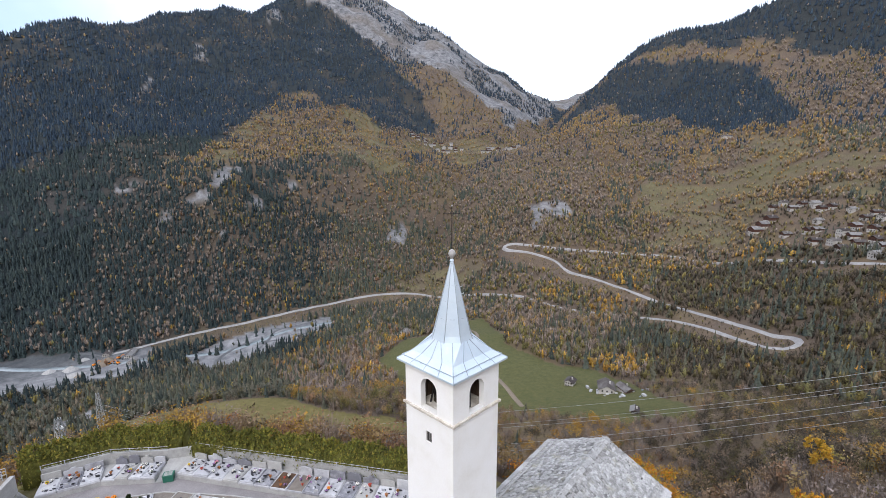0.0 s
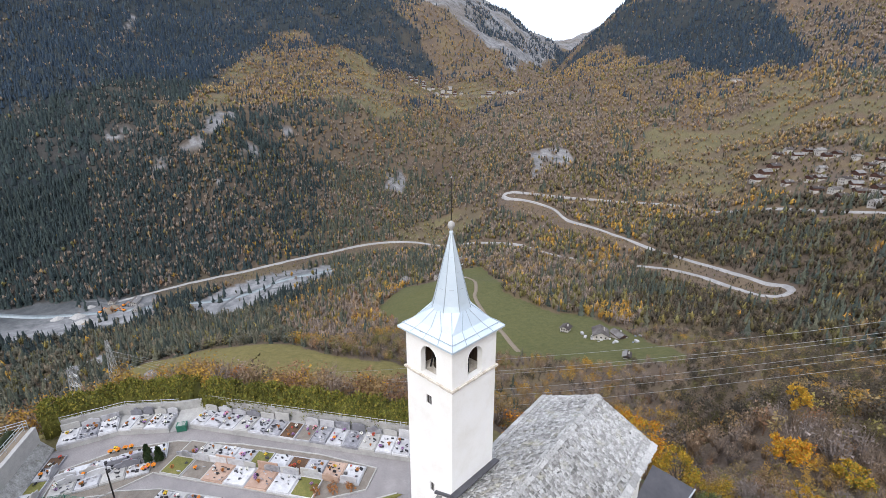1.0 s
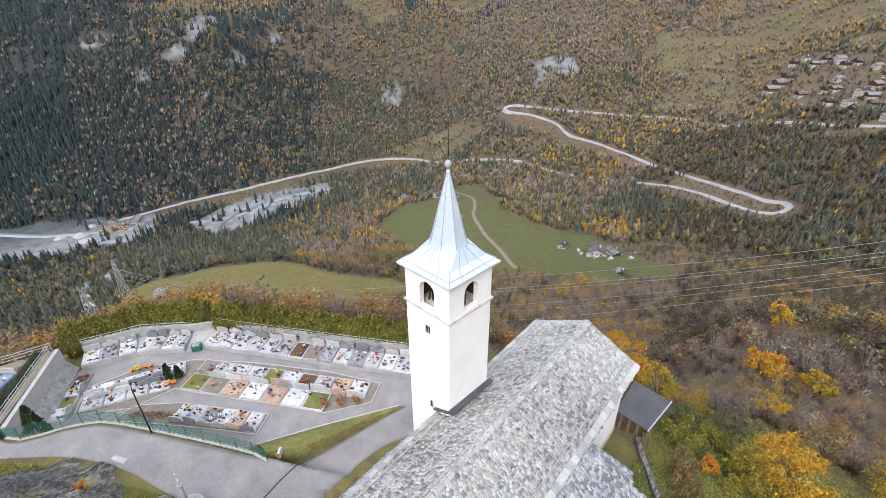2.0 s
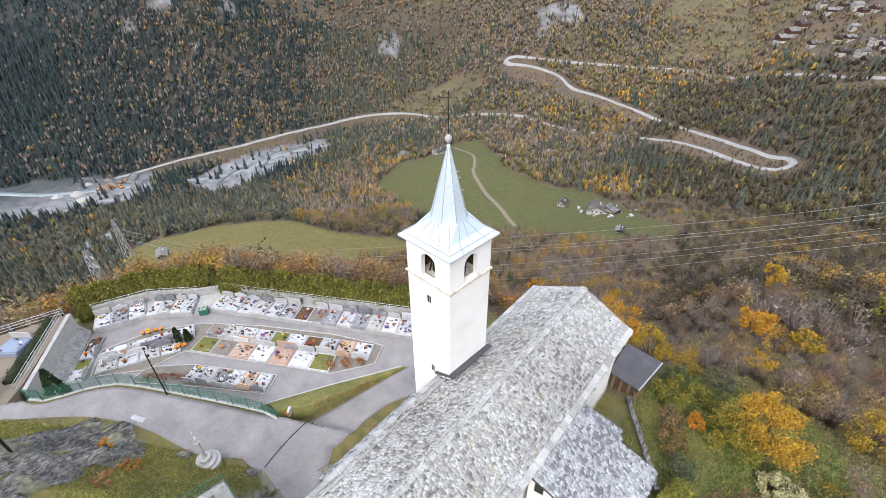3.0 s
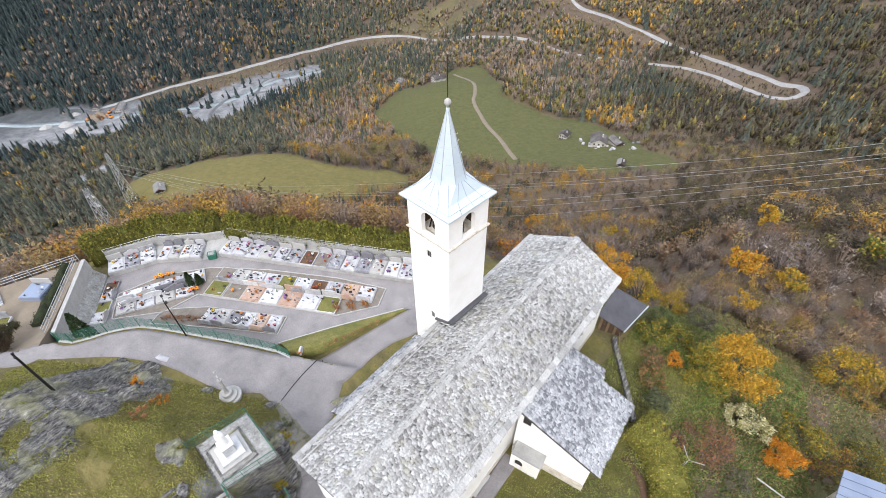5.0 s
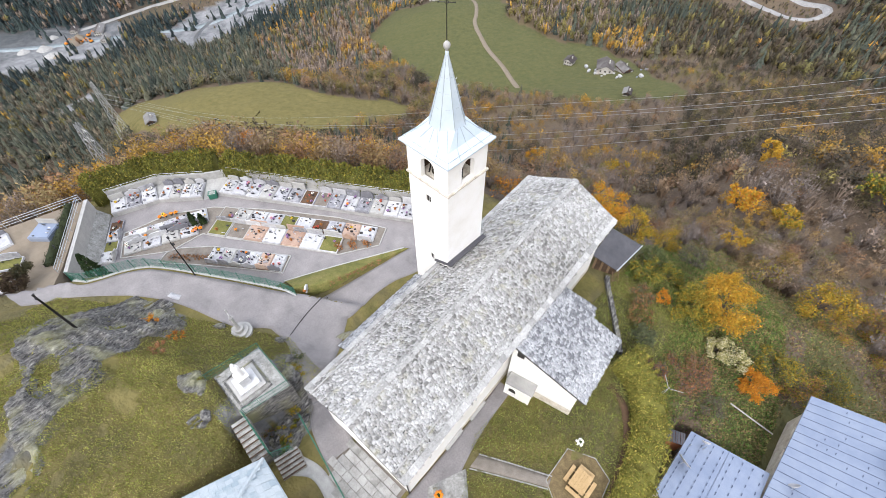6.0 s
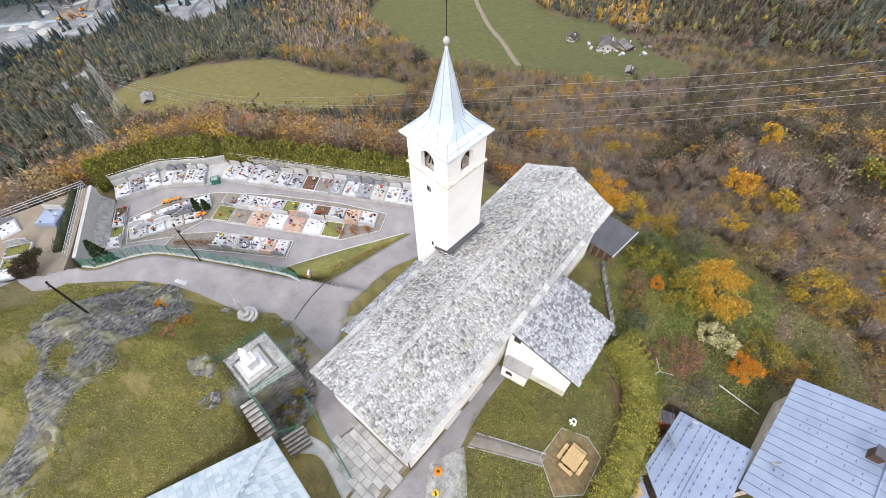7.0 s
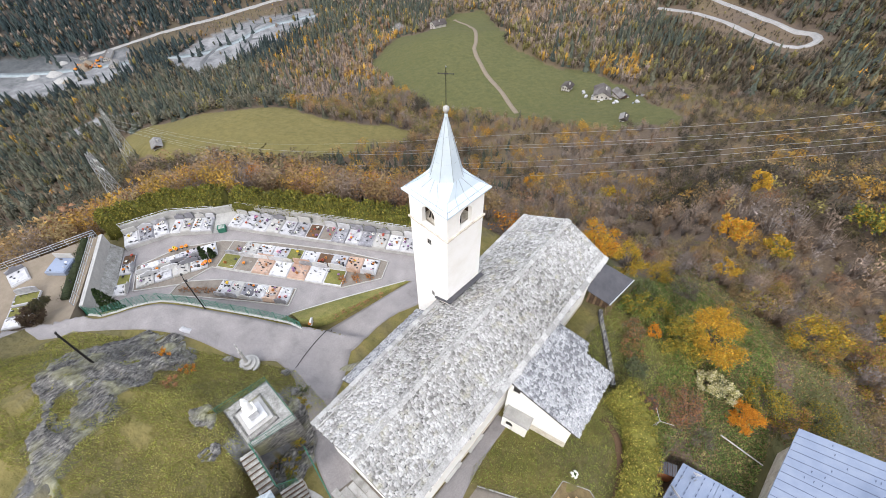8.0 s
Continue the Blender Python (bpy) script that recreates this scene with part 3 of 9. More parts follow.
def ground_zones(x, y, z):
    az, r = polar(x, y)
    wob_x, wob_y = x + 26 * (fbm(x, y, 40.0, 3) - 0.5), y + 26 * (fbm(x + 500, y, 40.0, 3) - 0.5)
    green = inside(GREEN_MEADOW, wob_x, wob_y) * 1.0
    yellow = inside(YELLOW_MEADOW, wob_x, wob_y) * 1.0
    patchy = fbm(x + 70, y, 75.0, 4)
    strips = fbm(x * 0.6, y * 1.3 + 50, 60.0, 4)
    pale = ((inside(HIGH_FIELDS, wob_x, wob_y) | zone(UPPER_MEADOW, x, y)) & (patchy > 0.50)) | ((inside(TOWN_FIELDS, wob_x, wob_y) | zone(TERRACES[0], x, y) | zone(TERRACES[1], x, y)) & (strips > 0.46))
    pale = pale | inside(VILLAGE_FIELD, wob_x, wob_y) | inside(FOOT_FIELD, wob_x, wob_y) | inside(TOP_FIELD, wob_x, wob_y)
    pale = pale * (0.35 + 0.6 * step(0.34, 0.58, fbm(x * 0.6, y * 1.2, 26.0, 4)))
    gravel = (inside(QUARRY, wob_x, wob_y) | inside(RIVER_BED, wob_x, wob_y) | inside(CREEK_BED, wob_x, wob_y)) * 1.0
    # bare rock: the great spur ahead, and crags in the wooded wall
    rock = zone(SPUR_ROCK, x, y) * (0.55 + 0.45 * step(0.36, 0.52, fbm(x, y, 70.0, 4)))
    for k, cliff in enumerate(CLIFFS):
        rock = np.maximum(rock, inside(cliff, x + 1.3 * (wob_x - x), y + 1.3 * (wob_y - y)) * step(0.30, 0.50, fbm(x, y, 18.0, 4)))
    knoll = inside(KNOLL_ROCK, x + 2.2 * (fbm(x, y, 2.5, 3) - 0.5), y + 2.2 * (fbm(x + 40, y, 2.5, 3) - 0.5))
    knoll = knoll & ~inside(GRASS_ISLAND, x, y)
    q = (x + 13.2) * 0.6 - (y + 9.0) * 0.8
    knoll = knoll | ((r < 45) & (x < -0.5) & (q > 6.8) & (x > -7.6 - 0.4 * (y + 14)) & (y > -20))
    rock = np.maximum(rock, knoll * step(0.36, 0.46, fbm(x, y, 1.4, 3)))
    lawn = (r < 75) * (over_edge(x, y) < 2) * 1.0
    e = over_edge(x, y)
    slope = (r < 80) * (az > 22) * (e > 0) * (1 - step(16, 30, e)) * step(0.40, 0.52, fbm(x, y, 7.0, 3))
    green = np.maximum(green, slope * 0.85)
    lawn = lawn * (1 - 0.75 * step(0.42, 0.60, fbm(x + 70, y, 3.0, 4)) * (r < 60))
    green = np.maximum(green, (r < 60) * (e < 2) * (1 - lawn) * 0.8)
    return green, np.maximum(yellow, lawn), pale, gravel, rock


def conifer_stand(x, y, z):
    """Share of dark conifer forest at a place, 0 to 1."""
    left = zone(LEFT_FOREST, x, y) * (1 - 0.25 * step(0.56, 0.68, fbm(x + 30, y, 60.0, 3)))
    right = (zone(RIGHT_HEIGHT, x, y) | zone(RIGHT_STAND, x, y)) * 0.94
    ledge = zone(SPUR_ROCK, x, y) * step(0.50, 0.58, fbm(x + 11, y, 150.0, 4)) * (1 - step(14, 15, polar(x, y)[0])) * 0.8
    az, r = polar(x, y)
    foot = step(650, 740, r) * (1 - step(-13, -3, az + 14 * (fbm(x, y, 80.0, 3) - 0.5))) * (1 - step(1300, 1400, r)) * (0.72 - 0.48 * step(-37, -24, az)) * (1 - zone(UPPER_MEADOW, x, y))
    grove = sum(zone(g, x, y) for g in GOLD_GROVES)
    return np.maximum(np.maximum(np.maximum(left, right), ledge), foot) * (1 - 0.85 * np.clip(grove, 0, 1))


def make_ground():
    az = np.concatenate([np.arange(-180, -58, 4.0), np.arange(-58, 74.01, 0.33), np.arange(76, 180.1, 4.0)])
    rad = np.concatenate([[0.004, 0.8], np.arange(1.5, 45, 0.36), np.arange(45, 70, 0.6), 70 * 1.0125 ** np.arange(0, 342)])
    a, r = np.meshgrid(np.radians(az), rad, indexing="ij")
    x = EYE0[0] + r * (np.cos(a) * AHEAD[0] + np.sin(a) * RIGHT[0])
    y = EYE0[1] + r * (np.cos(a) * AHEAD[1] + np.sin(a) * RIGHT[1])
    z = land(x, y)
    na, nr = x.shape
    idx = np.arange(na * nr).reshape(na, nr)
    quads = np.stack([idx[:-1, :-1], idx[:-1, 1:], idx[1:, 1:], idx[1:, :-1]], -1).reshape(-1, 4)[:, ::-1]
    m = ground_material()
    ob = soup("ground", np.stack([x, y, z], -1).reshape(-1, 3), quads, m)
    g, ye, pa, gr, ro = (v.ravel() for v in ground_zones(x, y, z))
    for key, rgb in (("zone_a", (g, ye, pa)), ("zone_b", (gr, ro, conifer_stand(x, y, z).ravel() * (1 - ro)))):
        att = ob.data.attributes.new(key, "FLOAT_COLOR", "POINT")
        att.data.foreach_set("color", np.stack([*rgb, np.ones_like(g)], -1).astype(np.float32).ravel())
    ob.data.polygons.foreach_set("use_smooth", np.ones(len(ob.data.polygons), bool))
    return tagged(ob, "autumn hillside and valley ground with meadows and gravel", "ground", kind="structure")


def ground_material():
    m = surface("valley_ground", [(0.060, 0.045, 0.032), (0.108, 0.080, 0.053), (0.130, 0.100, 0.060), (0.170, 0.122, 0.070)], 5.0, 0.95, 1.6, 0.9, dist=0.4, sheen=0.9)
    t = m.node_tree
    n, l = t.nodes, t.links
    bsdf = n["Principled BSDF"]
    colour = bsdf.inputs["Base Color"].links[0].from_socket
    geo = n.new("ShaderNodeNewGeometry")
    wide = n.new("ShaderNodeTexNoise")
    wide.inputs["Scale"].default_value, wide.inputs["Detail"].default_value, wide.inputs["Roughness"].default_value = 0.011, 9, 0.68
    l.new(geo.outputs["Position"], wide.inputs["Vector"])
    tone = n.new("ShaderNodeValToRGB")
    e = tone.color_ramp.elements
    e[0].position, e[0].color = 0.36, (0.098, 0.078, 0.072, 1)
    e[1].position, e[1].color = 0.64, (0.165, 0.125, 0.064, 1)
    e.new(0.5).color = (0.132, 0.095, 0.068, 1)
    l.new(wide.outputs["Fac"], tone.inputs["Fac"])
    mixed = n.new("ShaderNodeMix")
    mixed.data_type = "RGBA"
    mixed.inputs[0].default_value = 0.55
    l.new(colour, mixed.inputs[6])
    l.new(tone.outputs["Color"], mixed.inputs[7])
    colour = mixed.outputs[2]
    for key, chans in (("zone_a", [((0.070, 0.080, 0.028), (0.118, 0.112, 0.042)), ((0.115, 0.106, 0.034), (0.195, 0.160, 0.058)), ((0.088, 0.080, 0.042), (0.150, 0.130, 0.066))]),
                       # third zone_b colour: ground among conifers, forest shade and haze painted in
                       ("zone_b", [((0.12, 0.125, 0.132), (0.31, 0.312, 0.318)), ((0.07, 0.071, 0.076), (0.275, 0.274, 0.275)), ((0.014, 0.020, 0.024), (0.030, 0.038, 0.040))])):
        att = n.new("ShaderNodeAttribute")
        att.attribute_name = key
        sep = n.new("ShaderNodeSeparateColor")
        l.new(att.outputs["Color"], sep.inputs[0])
        for k, (lo, hi) in enumerate(chans):
            noi = n.new("ShaderNodeTexNoise")
            noi.inputs["Scale"].default_value = (0.25, 0.30, 0.03)[k] if key == "zone_a" else (0.06, 0.035, 0.05)[k]
            noi.inputs["Detail"].default_value = 13
            noi.inputs["Roughness"].default_value = 0.78
            l.new(geo.outputs["Position"], noi.inputs["Vector"])
            mr = n.new("ShaderNodeMapRange")
            mr.inputs[1].default_value, mr.inputs[2].default_value = 0.38, 0.62
            l.new(noi.outputs["Fac"], mr.inputs[0])
            two = n.new("ShaderNodeMix")
            two.data_type = "RGBA"
            two.inputs[6].default_value, two.inputs[7].default_value = (*lo, 1), (*hi, 1)
            l.new(mr.outputs[0], two.inputs[0])
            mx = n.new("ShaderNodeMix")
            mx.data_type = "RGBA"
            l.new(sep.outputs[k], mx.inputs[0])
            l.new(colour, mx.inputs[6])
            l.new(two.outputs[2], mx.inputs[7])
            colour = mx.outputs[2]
    l.new(colour, bsdf.inputs["Base Color"])
    return m


ground = make_ground()


def spline(pts, step_len):
    """A smooth run of plan points through the given ones."""
    p = [np.array(q, float) for q in pts]
    p = [2 * p[0] - p[1]] + p + [2 * p[-1] - p[-2]]
    out = []
    for i in range(1, len(p) - 2):
        n = max(2, int(np.linalg.norm(p[i + 1] - p[i]) / step_len))
        for k in range(n):
            t = k / n
            out.append(0.5 * ((2 * p[i]) + (-p[i - 1] + p[i + 1]) * t + (2 * p[i - 1] - 5 * p[i] + 4 * p[i + 1] - p[i + 2]) * t * t + (-p[i - 1] + 3 * p[i] - 3 * p[i + 1] + p[i + 2]) * t ** 3))
    out.append(p[-2])
    return np.array(out)


def ribbon(name, pts, width, material, label, category, lift=0.05, skirt=0.6, step_len=2.0, level=True, across=1):
    """A road or path laid over the land, level from edge to edge, with its flanks let into the ground."""
    c = spline(pts, step_len)
    d = np.gradient(c, axis=0)
    d /= np.linalg.norm(d, axis=1)[:, None]
    nrm = np.stack([-d[:, 1], d[:, 0]], 1)
    offs = np.linspace(-width / 2, width / 2, across + 1)
    cols = [c + nrm * o for o in offs]
    zs = np.array([land(q[:, 0], q[:, 1]) for q in cols])
    if level:
        top = np.max(np.vstack([zs, land(c[:, 0], c[:, 1])[None]]), 0)
        kern = np.ones(5) / 5
        top = np.maximum(np.convolve(np.pad(top, 2, mode="edge"), kern, "valid"), top - 0.3)
        zs = np.repeat(top[None], len(cols), 0)
    zs = zs + lift
    rows = [np.column_stack([cols[0] - nrm * skirt * 0.4, zs[0] - skirt])]
    rows += [np.column_stack([q, h]) for q, h in zip(cols, zs)]
    rows += [np.column_stack([cols[-1] + nrm * skirt * 0.4, zs[-1] - skirt])]
    v = np.array(rows)
    k, n = v.shape[0], v.shape[1]
    idx = np.arange(k * n).reshape(k, n)
    quads = np.stack([idx[:-1, :-1], idx[1:, :-1], idx[1:, 1:], idx[:-1, 1:]], -1).reshape(-1, 4)[:, ::-1]
    return tagged(soup(name, v.reshape(-1, 3), quads, material), label, category, kind="structure")


VALLEY_ROAD = [(-690, 60), (-688, 132), (-686, 170), (-673, 249), (-662, 341), (-643, 432), (-579, 513), (-455, 542), (-384, 556), (-304, 530), (-242, 536), (-201, 540), (-141, 524), (-102, 504), (-67, 479), (-44, 464), (-30, 466), (-26, 483), (-34, 497), (-46, 500), (-64, 511), (-99, 535), (-159, 578), (-234, 623), (-317, 647), (-363, 656), (-392, 668), (-435, 660), (-478, 645), (-488, 652), (-477, 664), (-438, 684), (-388, 717), (-314, 764), (-223, 771), (-99, 721), (-12, 679), (60, 640)]
ribbon("road_valley", VALLEY_ROAD, 4.8, M["lane_far"], "pale asphalt valley road climbing in hairpins", "road", lift=0.5, skirt=5.0, step_len=6.0)
ribbon("track_meadow", [(-371, 396), (-330, 372), (-283, 332), (-258, 305), (-243, 286), (-207, 257), (-169, 233), (-140, 213)], 3.2, M["sand"], "pale gravel track curving across the green meadow", "path", lift=0.25, skirt=0.6, step_len=3.0)
ribbon("river", [(-760, -60), (-700, -10), (-660, 50), (-625, 120), (-600, 165), (-596, 220), (-604, 270), (-590, 325), (-560, 380)], 9, M["water"], "shallow grey river in its gravel bed", "river", lift=0.3, skirt=0.8, step_len=6.0)

for arm, wide in (([(-535, 148), (-575, 160), (-602, 204), (-580, 240), (-569, 262), (-576, 323)], 4.5), ([(-560, 200), (-590, 235), (-618, 262), (-612, 320)], 3.5), ([(-720, 33), (-700, 52), (-672, 66), (-640, 90)], 4.0)):
    ribbon("river_arm", arm, wide, M["wet_gravel"], "dark wet channel braiding through the gravel", "river", lift=0.32, skirt=0.8, step_len=6.0)


def run(pts, n):
    """n plan points at even steps along a smooth line."""
    c = spline(pts, 0.25)
    s = np.concatenate([[0], np.cumsum(np.linalg.norm(np.diff(c, axis=0), axis=1))])
    u = np.linspace(0, s[-1], n)
    return np.column_stack([np.interp(u, s, c[:, 0]), np.interp(u, s, c[:, 1])])


def strip(name, left, right, material, label, category, lift=0.035, n=90, across=8, flat=None):
    """A surface between two edge lines, laid on the land."""
    a, b = run(left, n), run(right, n)
    rows = []
    for k in range(across + 1):
        p = a + (b - a) * k / across
        z = (land(p[:, 0], p[:, 1]) if flat is None else np.full(n, flat)) + lift
        rows.append(np.column_stack([p, z]))
    rows = [rows[0] - (0, 0, 0.25)] + rows + [rows[-1] - (0, 0, 0.25)]
    v = np.array(rows)
    idx = np.arange(v.shape[0] * n).reshape(v.shape[0], n)
    quads = np.stack([idx[:-1, :-1], idx[1:, :-1], idx[1:, 1:], idx[:-1, 1:]], -1).reshape(-1, 4)
    ob = soup(name, v.reshape(-1, 3), quads, material)
    bm = bmesh.new()
    bm.from_mesh(ob.data)
    bmesh.ops.recalc_face_normals(bm, faces=bm.faces)
    if sum(f.normal.z for f in bm.faces) < 0:
        bmesh.ops.reverse_faces(bm, faces=bm.faces)
    bm.to_mesh(ob.data)
    bm.free()
    return tagged(ob, label, category, kind="structure")


FENCE = [(-13.0, -8.8), (-14.4, -9.4), (-17.3, -11.6), (-19.9, -13.7), (-23.7, -16.9), (-25.6, -19.4), (-27.0, -22.7), (-29.4, -24.1)]
strip("road_lane", [(-41, -33), (-33, -27), (-29.3, -24.5), (-26.8, -23.0), (-25.3, -19.6), (-23.4, -17.1), (-19.7, -13.95), (-17.1, -11.85), (-14.2, -9.65), (-12.3, -7.6), (-11.7, -4.7), (-11.1, -0.9), (-10.4, 3.7), (-9.6, 7.5)],
      [(-36, -37), (-30, -30), (-27.4, -26.9), (-26.1, -24.4), (-19.9, -18.3), (-13.7, -15.2), (-11.6, -13.0), (-8.9, -10.4), (-7.7, -6.5), (-8.3, -3.0), (-8.1, 0.0), (-7.3, 2.5), (-6.6, 7.0)],
      M["asphalt"], "worn grey asphalt village lane", "road", n=150, across=10)
strip("road_branch", [(-11.7, -12.8), (-8.7, -12.6), (-5.2, -13.6), (-2.7, -14.2), (-0.9, -15.4), (1.5, -16.0), (3.1, -16.3)], [(-7.9, -6.4), (-6.1, -8.6), (-3.6, -11.4), (-1.2, -13.0), (1.5, -13.5), (2.6, -13.7), (3.4, -13.8)],
      M["asphalt"], "asphalt branch passing the church end", "road", lift=0.045, n=60)
plaza = strip("pavement_plaza", [(2.85, -16.4), (2.95, -15.1), (3.1, -13.4)], [(8.7, -17.8), (8.6, -15.5), (8.4, -13.0)], M["gravel"], "pale stone paving at the church front", "paving", lift=0.05, n=20)
strip("path_steps", [(0.7, -17.3), (3.0, -16.65), (6.6, -17.05)], [(1.6, -18.6), (3.2, -17.6), (6.8, -18.2)], M["concrete"], "concrete path below the steps", "path", lift=0.06, n=30, across=4)
strip("pavement_yard", [(8.8, -21), (8.75, -15), (8.7, -12.0), (8.2, -5), (7.8, -1.6)], [(13, -17.5), (12.2, -14.5), (10.3, -9.0), (9.5, -5.5), (9.05, -1.4)], M["asphalt"], "grey paved strip along the nave wall", "paving", lift=0.05, n=40)
strip("pavement_moss", [(9.4, -11.9), (11.0, -13.8), (12.5, -15.2)], [(10.5, -9.0), (12.2, -10.6), (14.0, -12.4)], M["paving"], "mottled mossy concrete slab in the garden", "paving", lift=0.075, n=16)
strip("path_garden", [(10.55, -7.5), (13, -6.1), (15.6, -4.75)], [(10.65, -8.65), (13.2, -7.1), (15.85, -5.5)], M["gravel"], "gravel garden path between pale kerbs", "path", lift=0.05, n=20, across=3)
for e in ([(10.5, -7.42), (13, -6.02), (15.6, -4.65)], [(10.7, -8.75), (13.2, -7.2), (15.9, -5.6)], [(10.58, -9.1), (12.3, -10.7), (14.1, -12.5)]):
    ribbon("kerb", e, 0.07, M["paving"], "pale concrete edging kerb", "kerb", lift=0.07, skirt=0.2, step_len=0.5)


def graveyard_floor():
    poly = [(-40.6, -18.6), (-38.7, -12.4), (-35.0, -8.6), (-34.2, -6.6), (-27.2, -1.8), (-20.8, 2.2), (-12.9, 7.3), (-9.0, 9.8), (-9.9, 4.6), (-10.75, 3.9), (-14.3, -3.0), (-16.6, -8.3), (-17.6, -11.2), (-20.2, -13.3), (-24.0, -16.5), (-26.2, -19.0), (-27.9, -22.2), (-33.5, -25.6), (-38.0, -21.5)]
    bm = bmesh.new()
    prism(bm, poly, -2.0, -1.565)
    ob = mesh_ob("pavement_graveyard", bm, M["asphalt"])
    tagged(ob, "smooth grey asphalt paths of the graveyard", "paving", kind="structure")
    low, high = run([(-16.7, -8.4), (-14.2, -3.0), (-10.75, 3.85)], 40), run([(-14.0, -8.5), (-12.75, -6.7), (-12.1, -4.5), (-11.4, 0.0), (-10.4, 4.0)], 40)
    rim = np.interp(np.linspace(0, 1, 40), [0, 0.16, 0.34, 0.68, 1], [0.06, -0.08, -0.45, -1.25, -1.45])
    rows = [np.column_stack([low, np.full(40, -1.9)])]
    for k in range(7):
        f = k / 6
        rows.append(np.column_stack([low + (high - low) * f, -1.49 + (rim + 1.49) * (1 - (1 - f) ** 1.6)]))
    rows.append(np.column_stack([high, np.full(40, -2.2)]))
    v = np.array(rows)
    idx = np.arange(9 * 40).reshape(9, 40)
    ob = soup("lawn_verge", v.reshape(-1, 3), np.stack([idx[:-1, :-1], idx[1:, :-1], idx[1:, 1:], idx[:-1, 1:]], -1).reshape(-1, 4), M["grass"])
    tagged(ob, "narrow mown grass verge beside the lane", "lawn", kind="structure")
    bm = bmesh.new()
    for p, q in (((-16.7, -8.4), (-14.2, -3.0)), ((-14.2, -3.0), (-10.75, 3.85))):
        n = Vector((q[1] - p[1], p[0] - q[0])).normalized() * 0.07
        prism(bm, [(p[0] - n.x, p[1] - n.y), (q[0] - n.x, q[1] - n.y), (q[0] + n.x, q[1] + n.y), (p[0] + n.x, p[1] + n.y)], -1.7, -1.44)
    ob = mesh_ob("kerb_verge", bm, M["pale_concrete"])
    tagged(ob, "pale kerb of the grass verge", "kerb", kind="structure")


graveyard_floor()


def tar_seam(pts, w, label, material):
    """A thin repair line or worn patch lying on the lane."""
    c = run(pts, 24)
    d = np.gradient(c, axis=0)
    d /= np.linalg.norm(d, axis=1)[:, None]
    o = np.stack([-d[:, 1], d[:, 0]], 1) * w / 2
    strip("lane_repair", [tuple(p) for p in (c - o)[::3]], [tuple(p) for p in (c + o)[::3]], material, label, "road", lift=0.062, n=40, across=2)


tar_seam([(-9.61, -11.85), (-10.26, -10.37), (-10.88, -8.5), (-11.23, -7.08), (-11.99, -5.85)], 0.08, "dark tar seam across the lane", M["dark"])
tar_seam([(-20.3, -17.7), (-19.8, -17.5), (-19.3, -17.1)], 0.55, "faded white paint patch on the lane", M["marble"])

# ---- church and bell tower -----------------------------------------------
def wall_cells(u0, u1, v0, v1, holes):
    """Plan of a wall face as cells round its openings; an opening is (left, right, sill, spring, arched)."""
    us = sorted({u0, u1, *[h[0] for h in holes], *[h[1] for h in holes]})
    vs = {v0, v1}
    for a, b, s, t, arch in holes:
        vs |= {s, t} | ({t + (b - a) / 2 + 0.02} if arch else set())
    vs = sorted(vs)
    cells = []
    for a, b in zip(us, us[1:]):
        for c, d in zip(vs, vs[1:]):
            mu, mv = (a + b) / 2, (c + d) / 2
            inn = [h for h in holes if h[0] < mu < h[1] and h[2] < mv < h[3]]
            top = [h for h in holes if h[4] and h[0] < mu < h[1] and h[3] < mv < h[3] + (h[1] - h[0]) / 2 + 0.02]
            if inn:
                continue
            if top and len(us) > 2:
                h = top[0]
                cu, rr = (h[0] + h[1]) / 2, (h[1] - h[0]) / 2
                arc = [(cu - rr * math.cos(math.pi * k / 12), c + rr * math.sin(math.pi * k / 12)) for k in range(13)]
                for p, q in zip(arc, arc[1:]):
                    cells.append([p, q, (q[0], d), (p[0], d)] if abs(q[0] - p[0]) > 1e-6 else [p, q, (p[0], d)])
                continue
            cells.append([(a, c), (b, c), (b, d), (a, d)])
    return cells


def panel(bm, cells, place):
    """Thick wall from its face cells; place(u, v, depth) gives the point, depth 0 outside and 1 inside."""
    keep = {}

    def vert(u, v, d):
        key = (round(u, 4), round(v, 4), d)
        if key not in keep:
            keep[key] = bm.verts.new(place(u, v, d))
        return keep[key]

    count = {}
    for c in cells:
        for p, q in zip(c, c[1:] + c[:1]):
            e = (tuple(round(w, 4) for w in p), tuple(round(w, 4) for w in q))
            count[e] = count.get(e, 0) + 1
        bm.faces.new([vert(*p, 0) for p in c])
        bm.faces.new([vert(*p, 1) for p in c[::-1]])
    for (p, q) in count:
        if (q, p) not in count:
            try:
                bm.faces.new([vert(*q, 0), vert(*p, 0), vert(*p, 1), vert(*q, 1)])
            except ValueError:
                pass
    bmesh.ops.recalc_face_normals(bm, faces=bm.faces)
    return bm


TOWER_TOP = 19.45


